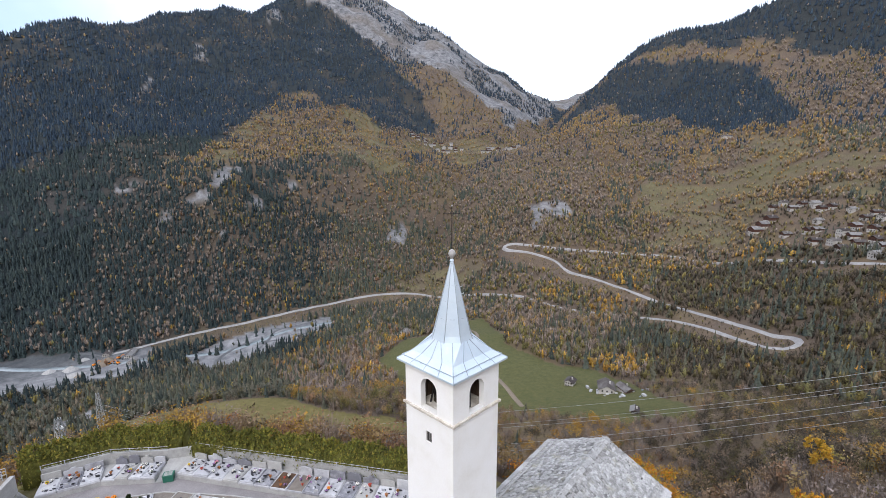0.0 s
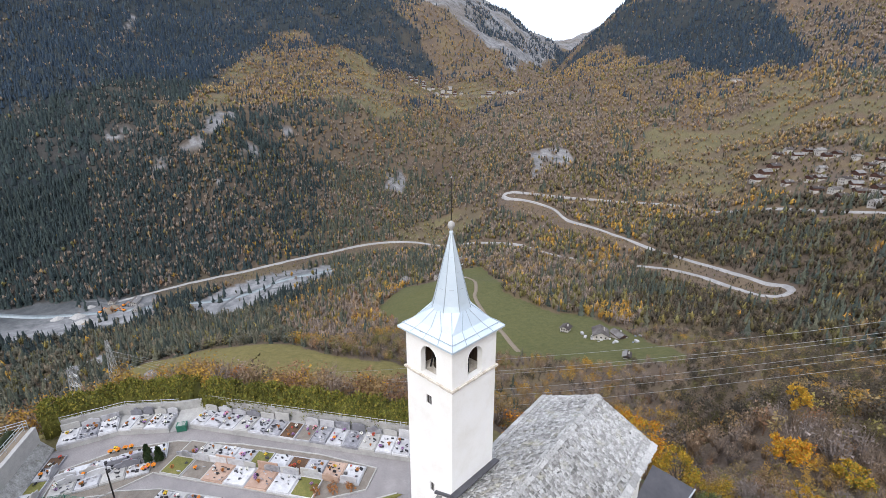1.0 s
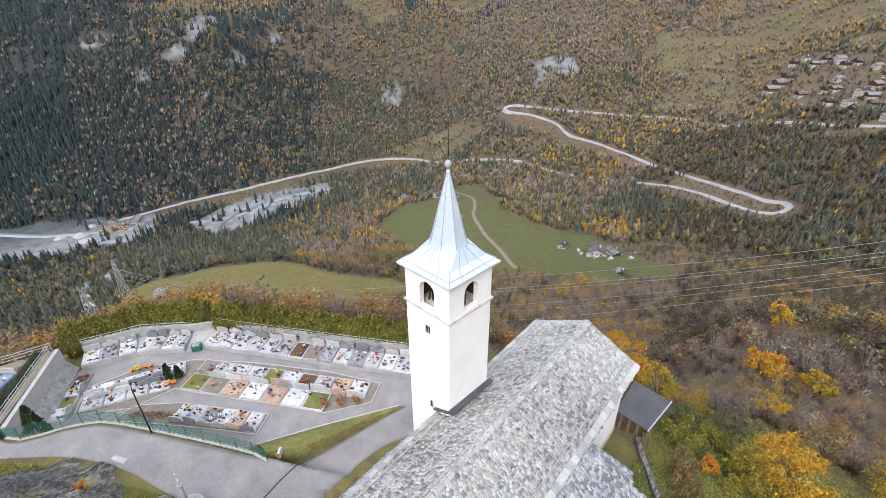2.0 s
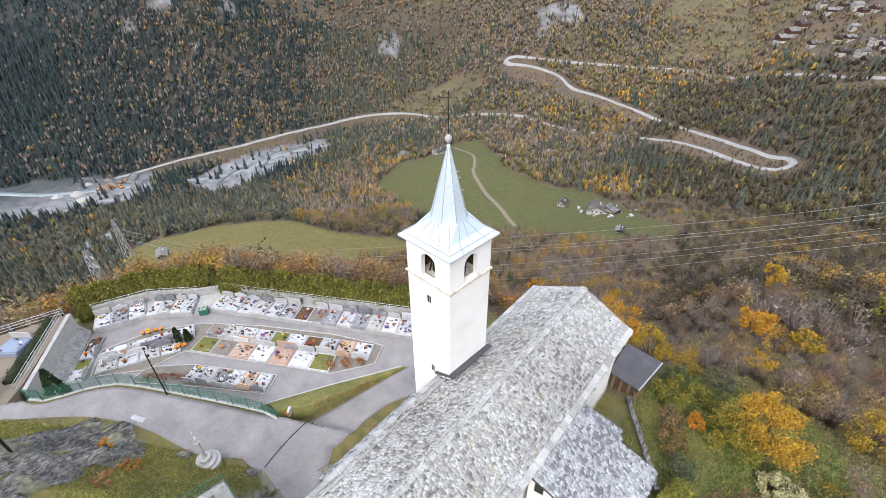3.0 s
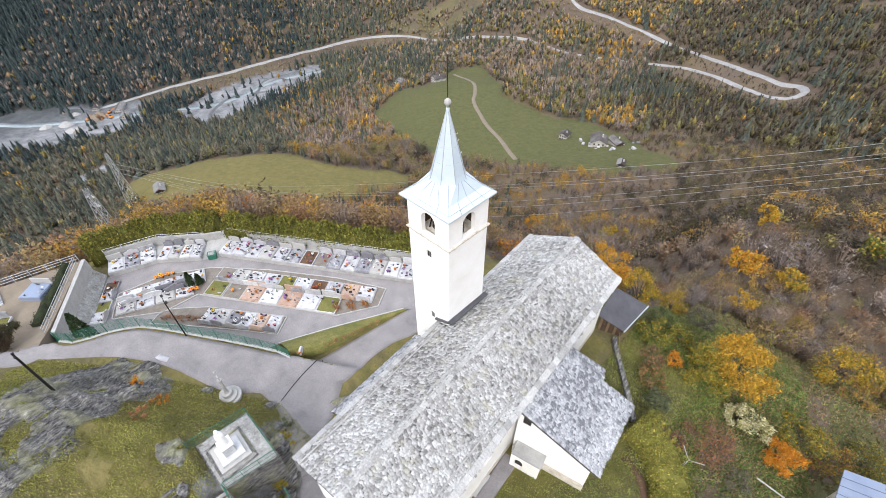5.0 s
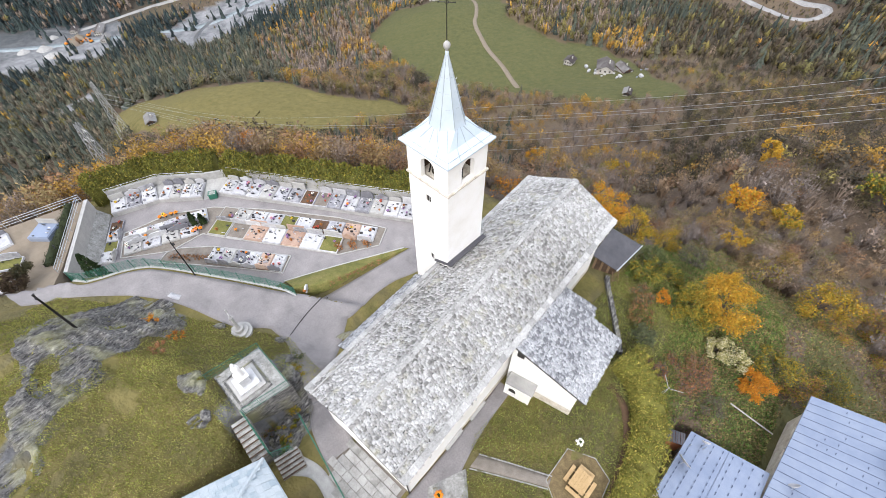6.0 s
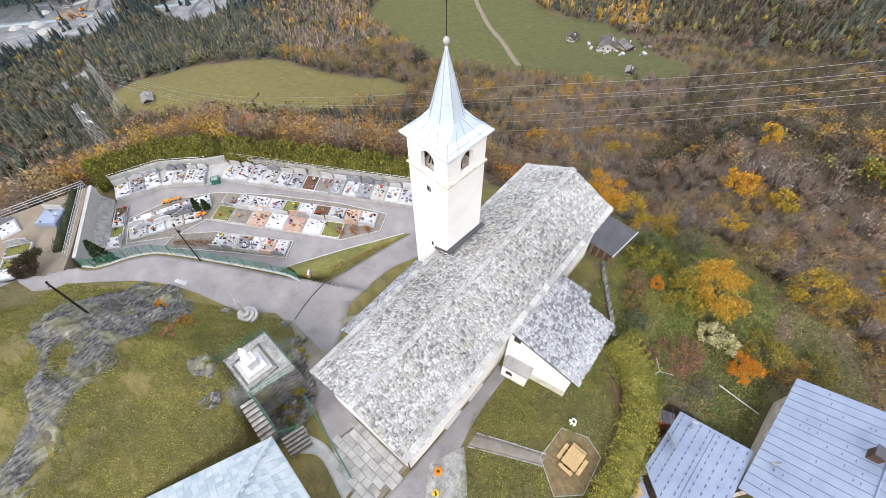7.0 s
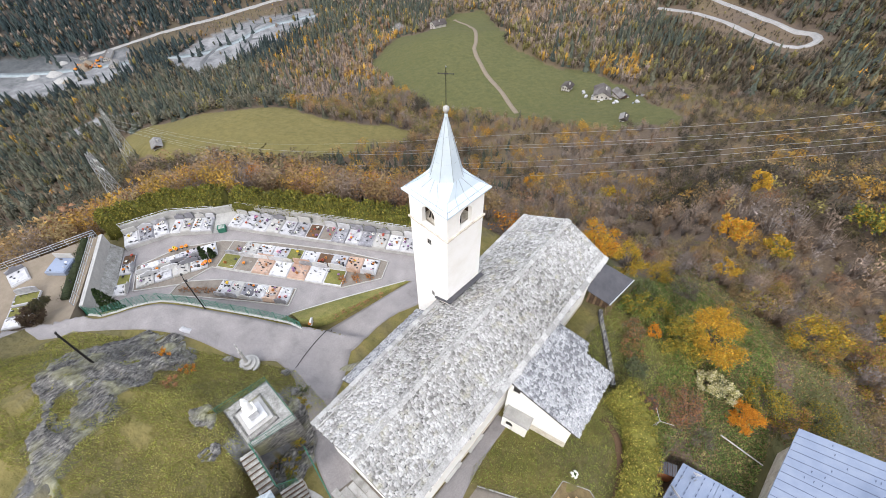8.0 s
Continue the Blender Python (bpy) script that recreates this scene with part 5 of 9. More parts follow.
def headstone_mesh(w, h, t, style):
    bm = bmesh.new()
    if style == 0:
        pts = [(-w / 2, 0), (w / 2, 0), (w / 2, h * 0.8), (w * 0.3, h * 0.95), (0, h), (-w * 0.3, h * 0.95), (-w / 2, h * 0.8)]
    elif style == 1:
        pts = [(-w / 2, 0), (w / 2, 0), (w / 2, h), (-w / 2, h)]
    else:
        pts = [(-w / 2, 0), (w / 2, 0), (w / 2, h * 0.62), (w * 0.18, h * 0.75), (w * 0.12, h), (-w * 0.12, h), (-w * 0.18, h * 0.75), (-w / 2, h * 0.62)]
    a = [bm.verts.new((x, -t / 2, z)) for x, z in pts]
    b = [bm.verts.new((x, t / 2, z)) for x, z in pts]
    bm.faces.new(a)
    bm.faces.new(b[::-1])
    for i in range(len(pts)):
        bm.faces.new((a[i], b[i], b[(i + 1) % len(pts)], a[(i + 1) % len(pts)]))
    bmesh.ops.recalc_face_normals(bm, faces=bm.faces)
    bmesh.ops.bevel(bm, geom=[e for e in bm.edges if abs(e.verts[0].co.y - e.verts[1].co.y) < 1e-5], offset=0.012, segments=1, affect="EDGES")
    return bm


LOOKS = {
    "white": ("marble", "white marble grave with dark plaques"), "grey": ("granite", "polished grey granite grave"), "rose": ("pink_granite", "rose granite grave slab"),
    "pale": ("pale_concrete", "pale stone grave with pots"), "lawn": ("grass", "grass-covered grave plot within a kerb"), "soil": ("soil", "bare earth grave plot with low plants"),
    "slate": ("blue_tin", "tall blue-grey stone tomb with flowers"),
    "gravel": ("gravel", "gravel-filled grave plot with stone kerb")}


def grave(m, w, l, look_, head=True, plaques=5, raised=0.22):
    """Foot of the grave at y = 0, head at y = l."""
    mat, label = LOOKS[look_]
    g = thing("grave", label, "grave", "graves", at=m)
    stone = M[mat if look_ in ("white", "grey", "rose", "pale", "slate") else rg.choice(["pale_concrete", "marble", "granite"])]
    k = 0.09
    for (x0, x1, y0, y1) in ((-w / 2, w / 2, 0, k), (-w / 2, w / 2, l - k, l), (-w / 2, -w / 2 + k, k, l - k), (w / 2 - k, w / 2, k, l - k)):
        bm = bmesh.new()
        box(bm, x0, x1, y0, y1, -0.05, raised, bev=0.012)
        part("kerb", bm, stone, g)
    bm = bmesh.new()
    if look_ in ("lawn", "soil", "gravel"):
        box(bm, -w / 2 + k, w / 2 - k, k, l - k, -0.05, raised - 0.05)
        part("bed", bm, M[mat], g)
    else:
        box(bm, -w / 2 + k + 0.01, w / 2 - k - 0.01, k + 0.01, l - k - 0.01, 0, raised + 0.07, bev=0.02)
        part("slab", bm, stone, g)
    if head:
        h = 0.65 + 0.35 * rg.random()
        st = rg.randint(0, 2)
        bm = headstone_mesh(w * (0.95 if st else 0.85), h, 0.12, st)
        bmesh.ops.translate(bm, vec=(0, l + 0.02, raised), verts=bm.verts)
        hs = part("headstone", bm, M[rg.choice(["granite", "granite", "marble", "pale_concrete"])] if look_ != "rose" else M["pink_granite"], g)
    for i in range(plaques):
        bm = bmesh.new()
        px, py = rg.uniform(-w / 2 + 0.2, w / 2 - 0.2), rg.uniform(0.25, l - 0.2)
        s = rg.uniform(0.07, 0.19)
        rz = pose(px, py, raised + 0.07, rg.uniform(0, 40), 0, rg.uniform(-30, 30))
        if rg.random() < 0.6:
            box(bm, -s, s, -0.03, 0.03, 0, s * 1.4, m=rz, bev=0.008)
        else:
            box(bm, -s * 0.8, s * 0.8, -s * 0.6, s * 0.6, 0, 0.06, m=rz, bev=0.008)
        part("plaque", bm, M[rg.choice(["black_stone", "black_stone", "black_stone", "granite", "marble"])], g)
    return g


def pot_proto(k):
    p = thing("flower_pot", ["orange", "yellow", "white", "red", "pink", "bronze", "violet"][k] + " chrysanthemums in a round pot", "flower pot", "flower pots")
    bm = bmesh.new()
    lathe(bm, [(0.08, 0), (0.12, 0.16), (0.13, 0.18), (0.11, 0.18)], 9)
    part("pot", bm, M["terracotta"] if k % 2 else M["black_stone"], p)
    bm = bmesh.new()
    r2 = random.Random(k)
    for i in range(20):
        a, e = r2.uniform(0, 6.28), r2.uniform(-0.1, 1.0)
        c = (0.17 * math.cos(a) * math.cos(e), 0.17 * math.sin(a) * math.cos(e), 0.24 + 0.13 * math.sin(e))
        ball(bm, c, r2.uniform(0.045, 0.07), 1, jitter=0.25, rng=r2)
    part("blossom", bm, FLOWER[k], p)
    bm = bmesh.new()
    ball(bm, (0, 0, 0.22), 0.14, 1, jitter=0.3, rng=r2)
    part("greenery", bm, M["leafgreen"], p)
    return p


POTS = [pot_proto(k) for k in range(7)]
USED = set()


def pot(x, y, z, k=None, s=1.0):
    k = rg.choice([2, 2, 2, 5, 5, 4, 6, 6, 3, 0, 1, 5, 2]) if k is None else k
    m = pose(x, y, z, 0, 0, rg.uniform(0, 360)) @ Matrix.Diagonal((s, s, s, 1))
    if k not in USED:
        USED.add(k)
        POTS[k].matrix_basis = m
        return POTS[k]
    POTS_COPY = copy_thing(POTS[k], pose(0, 0, 0))
    POTS_COPY.matrix_basis = m
    return POTS_COPY


def dress(m, w, l, n, z, kinds=None):
    for _ in range(n):
        p = m @ Vector((rg.uniform(-w / 2 + 0.2, w / 2 - 0.2), rg.uniform(0.3, l - 0.25), z))
        pot(p.x, p.y, p.z, None if kinds is None else rg.choice(kinds), rg.uniform(0.5, 1.0))


def row(p, q, looks, l, z=FLOOR, flip=False, raised=0.22, pots=2, gap=0.05):
    """Graves side by side from p to q, feet on the line, heads to the left (or right if flipped)."""
    n = len(looks)
    d = (Vector(q) - Vector(p)).length / n
    for k, lk in enumerate(looks):
        m = frame_along(p, q, (k + 0.5) / n, z)
        if flip:
            m = m @ Matrix.Rotation(math.pi, 4, "Z")
        w = d - gap
        bare = lk in ("lawn", "soil", "gravel")
        grave(m, w, l, lk, head=not (bare and rg.random() < 0.5), plaques=2 if bare else rg.randint(9, 15), raised=raised * rg.uniform(0.8, 1.3))
        dress(m, w, l, rg.randint(max(0, pots - 1), pots + 2), raised * 0.8 + (0.0 if bare else 0.13))


# outer ring on its low terrace
A0, A1, A2 = (-40.0, -17.6), (-38.4, -12.5), (-34.9, -8.5)
B0, B1 = (-34.0, -6.6), (-12.9, 7.2)
B2 = (-9.4, 9.5)


def offset(p, q, d):
    """The line p-q moved d metres to its left."""
    n = Vector((-(q[1] - p[1]), q[0] - p[0])).normalized() * d
    return (p[0] + n.x, p[1] + n.y), (q[0] + n.x, q[1] + n.y)


def terrace():
    for nm, pts in (("left", [A0, A1, A2]), ("right", [B0, B1, B2])):
        back = []
        for i, p in enumerate(pts):
            a = pts[max(0, i - 1)]
            b = pts[min(len(pts) - 1, i + 1)]
            n = Vector((-(b[1] - a[1]), b[0] - a[0])).normalized() * 2.95
            back.append((p[0] + n.x, p[1] + n.y))
        bm = bmesh.new()
        for i in range(len(pts) - 1):
            prism(bm, [pts[i], pts[i + 1], back[i + 1], back[i]], -2.6, PLAT)
        ob = mesh_ob("terrace_graves", bm, M["concrete"])
        tagged(ob, "pale concrete terrace under the outer graves", "terrace", kind="structure")
        bm = bmesh.new()
        for i in range(len(pts) - 1):
            f0, f1 = back[i], back[i + 1]
            g0, g1 = offset(f0, f1, 0.28)
            prism(bm, [f0, f1, g1, g0], -5.5, 0.15)
        wall = mesh_ob("wall_graveyard", bm, M["concrete"])
        tagged(wall, "grey concrete wall round the graveyard", "wall", kind="structure")
        # mesh fence on the wall
        f = thing("wall_fence", "low wire fence on the graveyard wall", "fence", "graveyard wall fences")
        for i in range(len(pts) - 1):
            p, q = Vector((*back[i], 0.15)), Vector((*back[i + 1], 0.15))
            n = max(2, int((q - p).length / 1.6))
            for k in range(n):
                c = p.lerp(q, k / n)
                bm = bmesh.new()
                rod(bm, c, c + Vector((0, 0, 0.55)), 0.035, seg=5)
                part("post", bm, M["steel"], f)
            bm = bmesh.new()
            rod(bm, p + Vector((0, 0, 0.5)), q + Vector((0, 0, 0.5)), 0.02, seg=4)
            rod(bm, p + Vector((0, 0, 0.25)), q + Vector((0, 0, 0.25)), 0.012, seg=4)
            part("rail", bm, M["steel"], f)
    # ramp and gap between the two wings
    bm = bmesh.new()
    a, b = offset(A1, A2, 2.95)[1], offset(B0, B1, 2.95)[0]
    prism(bm, [A2, B0, b, a], -2.6, [-1.5, -1.5, -0.85, -0.85])
    tagged(mesh_ob("ramp_graveyard", bm, M["concrete"]), "stained concrete ramp between the grave rows", "ramp", kind="structure")
    bm = bmesh.new()
    c, d = offset(a, b, 0.28)
    prism(bm, [a, b, d, c], -5.5, 0.2)
    tagged(mesh_ob("wall_graveyard", bm, M["concrete"]), "grey concrete wall behind the ramp", "wall", kind="structure")


terrace()
row(A0, A1, ["white", "grey", "white"], 2.45, PLAT, raised=0.2, pots=3)
row(A1, A2, ["white", "pale", "white", "grey"], 2.45, PLAT, raised=0.2, pots=3)
row(B0, B1, ["white", "grey", "white", "pale", "grey", "grey", "soil", "gravel", "grey", "white", "grey", "pale", "white", "white"], 2.45, PLAT, raised=0.2, pots=3)
row(B1, B2, ["grey", "white"], 2.45, PLAT, raised=0.2, pots=2)


def kerbed(poly, label, name="island_graves"):
    bm = bmesh.new()
    prism(bm, poly, -1.9, FLOOR + 0.03)
    tagged(mesh_ob(name, bm, M["gravel"]), label, "grave plot", kind="structure")
    bm = bmesh.new()
    for p, q in zip(poly, poly[1:] + poly[:1]):
        n = Vector((-(q[1] - p[1]), q[0] - p[0])).normalized() * 0.05
        prism(bm, [(p[0] - n.x, p[1] - n.y), (q[0] - n.x, q[1] - n.y), (q[0] + n.x, q[1] + n.y), (p[0] + n.x, p[1] + n.y)], -1.8, FLOOR + 0.12)
    tagged(mesh_ob("kerb_graves", bm, M["pale_concrete"]), "pale kerb round the grave plots", "kerb", kind="structure")


kerbed([(-36.4, -17.8), (-32.9, -19.6), (-29.8, -15.2), (-29.6, -11.3), (-27.2, -9.8), (-20.1, -5.0), (-15.4, -2.0), (-13.1, 2.1), (-14.5, 4.4), (-20.0, 1.5), (-27.2, -3.5), (-32.7, -8.2), (-35.6, -12.7)], "gravel grave plot with pale kerb")
kerbed([(-29.2, -16.9), (-29.9, -15.6), (-29.6, -14.4), (-26.9, -11.4), (-21.8, -7.8), (-19.2, -5.9), (-17.8, -7.9), (-21.7, -10.8), (-25.9, -14.1)], "lower grave plot with planted end")
# near rows face the lane, far rows the terrace
row((-29.1, -10.95), (-15.6, -2.05), ["lawn", "gravel", "rose", "white", "rose", "white", "lawn"], 2.3, pots=2)
row((-31.6, -7.2), (-15.2, 3.75), ["gravel", "pale", "white", "white", "lawn", "white", "soil", "grey", "rose", "white"], 2.25, flip=True, pots=2)
row((-32.9, -19.2), (-29.9, -11.6), ["pale", "grey", "pale", "white"], 2.2, pots=3)
row((-36.1, -17.4), (-33.0, -9.0), ["white", "white", "grey", "white"], 2.2, flip=True, pots=3)
row((-26.6, -11.4), (-19.3, -6.15), ["white", "pale", "grey", "white", "rose", "white"], 2.15, flip=True, pots=2)

# ---- hedges, shrubs and trees close by -----------------------------------
def leaf_cloud(rng, n, size, centre, radii, hollow=0.55):
    """Loose leaves, each a small bent triangle, in an uneven crown."""
    d = rng.randn(n, 3)
    d /= np.linalg.norm(d, axis=1)[:, None]
    rad = (hollow + (1 - hollow) * rng.rand(n, 1)) * (0.8 + 0.35 * np.sin(d[:, :1] * 5 + centre[0]) * np.cos(d[:, 1:2] * 4 + d[:, 2:3] * 3))
    c = np.asarray(centre) + d * rad * np.asarray(radii)
    u, v = rng.randn(n, 3), rng.randn(n, 3)
    u /= np.linalg.norm(u, axis=1)[:, None]
    v /= np.linalg.norm(v, axis=1)[:, None]
    s = size * (0.6 + 0.8 * rng.rand(n, 1))
    tri = np.stack([c - u * s * 0.6, c + u * s * 0.6, c + v * s], 1)
    return tri.reshape(-1, 3)


def tri_faces(n):
    return np.arange(3 * n).reshape(-1, 3)


def leaf_tints(rng, n, palette, spread=0.35):
    pal = np.array(palette)
    t = pal[rng.randint(0, len(pal), n)] * (1 - spread / 2 + spread * rng.rand(n, 1))
    return np.repeat(np.concatenate([t, np.ones((n, 1))], 1), 3, 0)


def tree(x, y, h, r, palette, label, seed, leaves=1500, size=0.22, bare=0.25, z=None, clumps=9, name="tree", category="tree"):
    """Tapered trunk with limbs, and a crown of leaf clumps with gaps."""
    rng = np.random.RandomState(seed)
    z = land1(x, y) - 0.1 if z is None else z
    t = thing(name, label, category, at=pose(x, y, z))
    bm = bmesh.new()
    tips = []
    rod(bm, (0, 0, 0), (0.05 * h * rng.randn() * 0.3, 0, 0.45 * h), 0.035 * h * 0.6, 0.02 * h * 0.6, seg=6)
    for k in range(clumps):
        a = 2 * math.pi * k / clumps + rng.rand()
        base = Vector((0, 0, h * (0.12 + 0.3 * rng.rand())))
        out = r * (0.45 + 0.4 * rng.rand())
        tip = Vector((out * math.cos(a), out * math.sin(a), h * (0.35 + 0.5 * rng.rand())))
        mid = base.lerp(tip, 0.5) + Vector((0, 0, 0.06 * h))
        rod(bm, base, mid, 0.010 * h, 0.007 * h, seg=5, cap=False)
        rod(bm, mid, tip, 0.007 * h, 0.003 * h, seg=4, cap=False)
        for _ in range(4):
            q = tip + Vector(rng.randn(3) * 0.22 * r)
            rod(bm, mid.lerp(tip, 0.6), q, 0.004 * h, 0.002 * h, seg=3, cap=False)
        tips.append(tip)
    tips.append(Vector((0, 0, h * 0.85)))
    part("trunk", bm, M["bark"], t)
    vs, n = [], 0
    for p in tips:
        k = leaves // len(tips)
        if rng.rand() < bare:
            k //= 3
        rr = r * (0.32 + 0.22 * rng.rand())
        vs.append(leaf_cloud(rng, k, size, (p.x, p.y, min(p.z, h * 0.9)), (rr, rr, rr * 0.85), 0.25))
        n += k
    v = np.concatenate(vs)
    ob = soup("crown", v, tri_faces(n), M["near_foliage"], leaf_tints(rng, n, palette), t)
    return t


GOLD = [(0.42, 0.24, 0.02), (0.48, 0.30, 0.03), (0.30, 0.22, 0.03), (0.36, 0.18, 0.02)]
AMBER = [(0.50, 0.19, 0.015), (0.42, 0.15, 0.015), (0.52, 0.25, 0.02)]
YGREEN = [(0.20, 0.18, 0.025), (0.28, 0.22, 0.03), (0.14, 0.14, 0.02), (0.36, 0.22, 0.02)]
GREYGREEN = [(0.10, 0.12, 0.06), (0.14, 0.14, 0.075), (0.07, 0.09, 0.04)]
GREEN = [(0.06, 0.09, 0.02), (0.09, 0.12, 0.025), (0.12, 0.13, 0.03)]
STRAW = [(0.48, 0.44, 0.24), (0.38, 0.35, 0.15), (0.54, 0.50, 0.33), (0.24, 0.23, 0.07)]
RUST = [(0.27, 0.12, 0.05), (0.33, 0.16, 0.07), (0.22, 0.13, 0.075)]
TWIG = [(0.13, 0.10, 0.09), (0.17, 0.13, 0.11), (0.11, 0.085, 0.075)]

tree(18.9, 19.0, 4.9, 3.1, GOLD + AMBER[2:] + YGREEN[3:], "golden-orange maple on the grassy slope", 1, 14000, 0.12, 0.1, clumps=19)
tree(16.8, 16.7, 3.7, 2.3, YGREEN + GOLD[2:3] + GREEN[1:2], "yellow-green maple beside a golden one", 29, 8500, 0.12, 0.1, clumps=15)
tree(14.0, 15.9, 1.7, 0.8, AMBER, "small orange shrub beside the slope path", 2, 700, 0.13, 0, name="shrub", category="shrub")
tree(24.6, 15.9, 2.4, 1.6, AMBER, "bright orange autumn shrub near the metal roofs", 3, 6500, 0.095, 0, name="shrub", category="shrub")
tree(20.3, 15.6, 1.8, 1.2, STRAW, "pale feathery bush with dry seed heads", 4, 4200, 0.12, 0, name="bush", category="bush")
tree(22.1, 16.6, 1.9, 1.25, STRAW, "pale feathery bush with browning stems", 5, 4200, 0.12, 0, name="bush", category="bush")
tree(21.2, 16.1, 1.9, 1.2, STRAW + GREYGREEN, "tufted straw-coloured bush on the slope", 6, 3600, 0.12, 0, name="bush", category="bush")
tree(14.6, 10.6, 2.0, 1.35, GREYGREEN, "grey-green leafy shrub by the chapel", 7, 1700, 0.13, 0, name="shrub", category="shrub")
tree(13.4, 12.4, 1.9, 1.25, GREEN + RUST, "green shrub with browning leaves beside the low wall", 8, 1400, 0.13, 0, name="shrub", category="shrub")
tree(11.2, 17.6, 2.3, 1.7, GREEN + YGREEN, "dark green shrub under the shed", 9, 2000, 0.14, 0, name="shrub", category="shrub")
tree(19.5, 11.2, 1.3, 2.6, RUST + RUST + TWIG, "low russet bramble thicket", 10, 5200, 0.10, 0.1, name="thicket", category="bush")
tree(22.0, 10.9, 1.0, 1.7, TWIG + GREYGREEN, "greyish leafless bramble patch", 11, 2000, 0.09, 0.1, name="thicket", category="bush")
tree(25.8, 19.9, 2.6, 2.3, YGREEN + YGREEN + GREYGREEN, "yellow-green hazel bush above the house", 12, 5600, 0.115, 0.05, name="bush", category="bush")
tree(28.2, 20.8, 2.5, 2.1, YGREEN + RUST, "yellowing hazel thicket on the slope", 13, 4200, 0.12, 0.1, name="bush", category="bush")
tree(28.0, 36.5, 4.6, 3.4, YGREEN + GOLD, "rounded olive and yellow tree", 14, 5500, 0.16, 0.1)
tree(35.5, 40.5, 4.4, 3.4, YGREEN + RUST, "olive-brown tree on the slope", 15, 5000, 0.16, 0.15)
tree(22.0, 39.5, 3.6, 2.3, YGREEN + TWIG, "thin yellowing sapling group", 16, 1500, 0.2, 0.3)
tree(16.2, 45.5, 4.8, 1.9, GOLD, "slender golden birch on the slope", 17, 1700, 0.22, 0.2)
tree(13.4, 62.0, 7.0, 3.2, GOLD + AMBER, "golden larch-like tree on the slope", 18, 2800, 0.3, 0.1)
tree(20.9, 64.5, 5.5, 2.6, GOLD + YGREEN, "yellow birch on the slope", 19, 2200, 0.28, 0.1)
tree(12.2, 78.0, 8.0, 2.0, GOLD, "slim yellow poplar on the slope", 20, 2000, 0.3, 0.1)
tree(-21.5, 97.5, 5.5, 4.0, GOLD + YGREEN, "spreading yellow tree below the church", 21, 2600, 0.32, 0.1)
tree(33.5, 82.0, 9.5, 6.0, GREEN + YGREEN, "large still-green ash tree on the slope", 22, 4200, 0.42, 0.1)
tree(40.0, 58.0, 6.0, 3.2, GOLD + YGREEN, "yellowing ash sapling on the slope", 23, 2200, 0.3, 0.2)
tree(-56.0, 106.0, 6.0, 4.0, AMBER + GOLD, "orange and gold cherry tree", 24, 2400, 0.32, 0.1)
tree(3.6, 21.5, 7.6, 2.6, GOLD + AMBER, "tall golden tree close behind the nave", 200, 6500, 0.14, 0.05, clumps=16)
tree(6.8, 26.0, 6.0, 2.2, GOLD + YGREEN, "slim yellow tree behind the shed", 201, 4200, 0.14, 0.1, clumps=12)
for k, (x, y, r, pal, nm) in enumerate([(31.5, 24.5, 2.2, YGREEN + GREYGREEN, "grey-olive thicket"),
                                        (30.0, 33.5, 2.1, RUST + YGREEN, "russet and olive bush"), (19.0, 30.0, 2.0, YGREEN + RUST, "brown-leaved bush"), (13.8, 29.5, 1.9, GREYGREEN + TWIG, "greyish leafless bush"),
                                        (10.8, 22.2, 1.8, GREEN + GREYGREEN, "dark green leafy bush"), (13.2, 20.0, 1.7, GREEN + YGREEN, "green bush"), (36.5, 35.0, 2.5, YGREEN + RUST, "olive thicket"), (39.0, 45.0, 2.8, YGREEN + TWIG, "half-bare olive thicket"), (32.0, 47.0, 2.6, GOLD + TWIG, "half-bare yellow thicket"),
                                        (24.0, 50.0, 2.6, YGREEN + RUST, "rust-flecked thicket"), (12.5, 14.4, 1.4, GREYGREEN + RUST, "silvery shrub with brown leaves"), (17.0, 9.0, 1.1, RUST + TWIG, "low russet bramble"), (9.6, 33.0, 2.4, GOLD + YGREEN, "yellow hazel bush"), (2.5, 38.0, 3.0, GOLD + TWIG, "yellow half-bare tree")]):
    tree(x, y, r * 1.15, r, pal, nm + " on the eastern slope", 210 + k, int(1700 * r), 0.105, 0.05, name="bush", category="bush", clumps=11)
tree(-3.0, 27.0, 4.2, 2.6, GOLD + YGREEN, "golden tree behind the nave", 25, 4000, 0.14, 0.15)
tree(1.5, 31.0, 5.2, 2.2, GOLD, "bright yellow tree behind the church", 26, 3600, 0.15, 0.1)
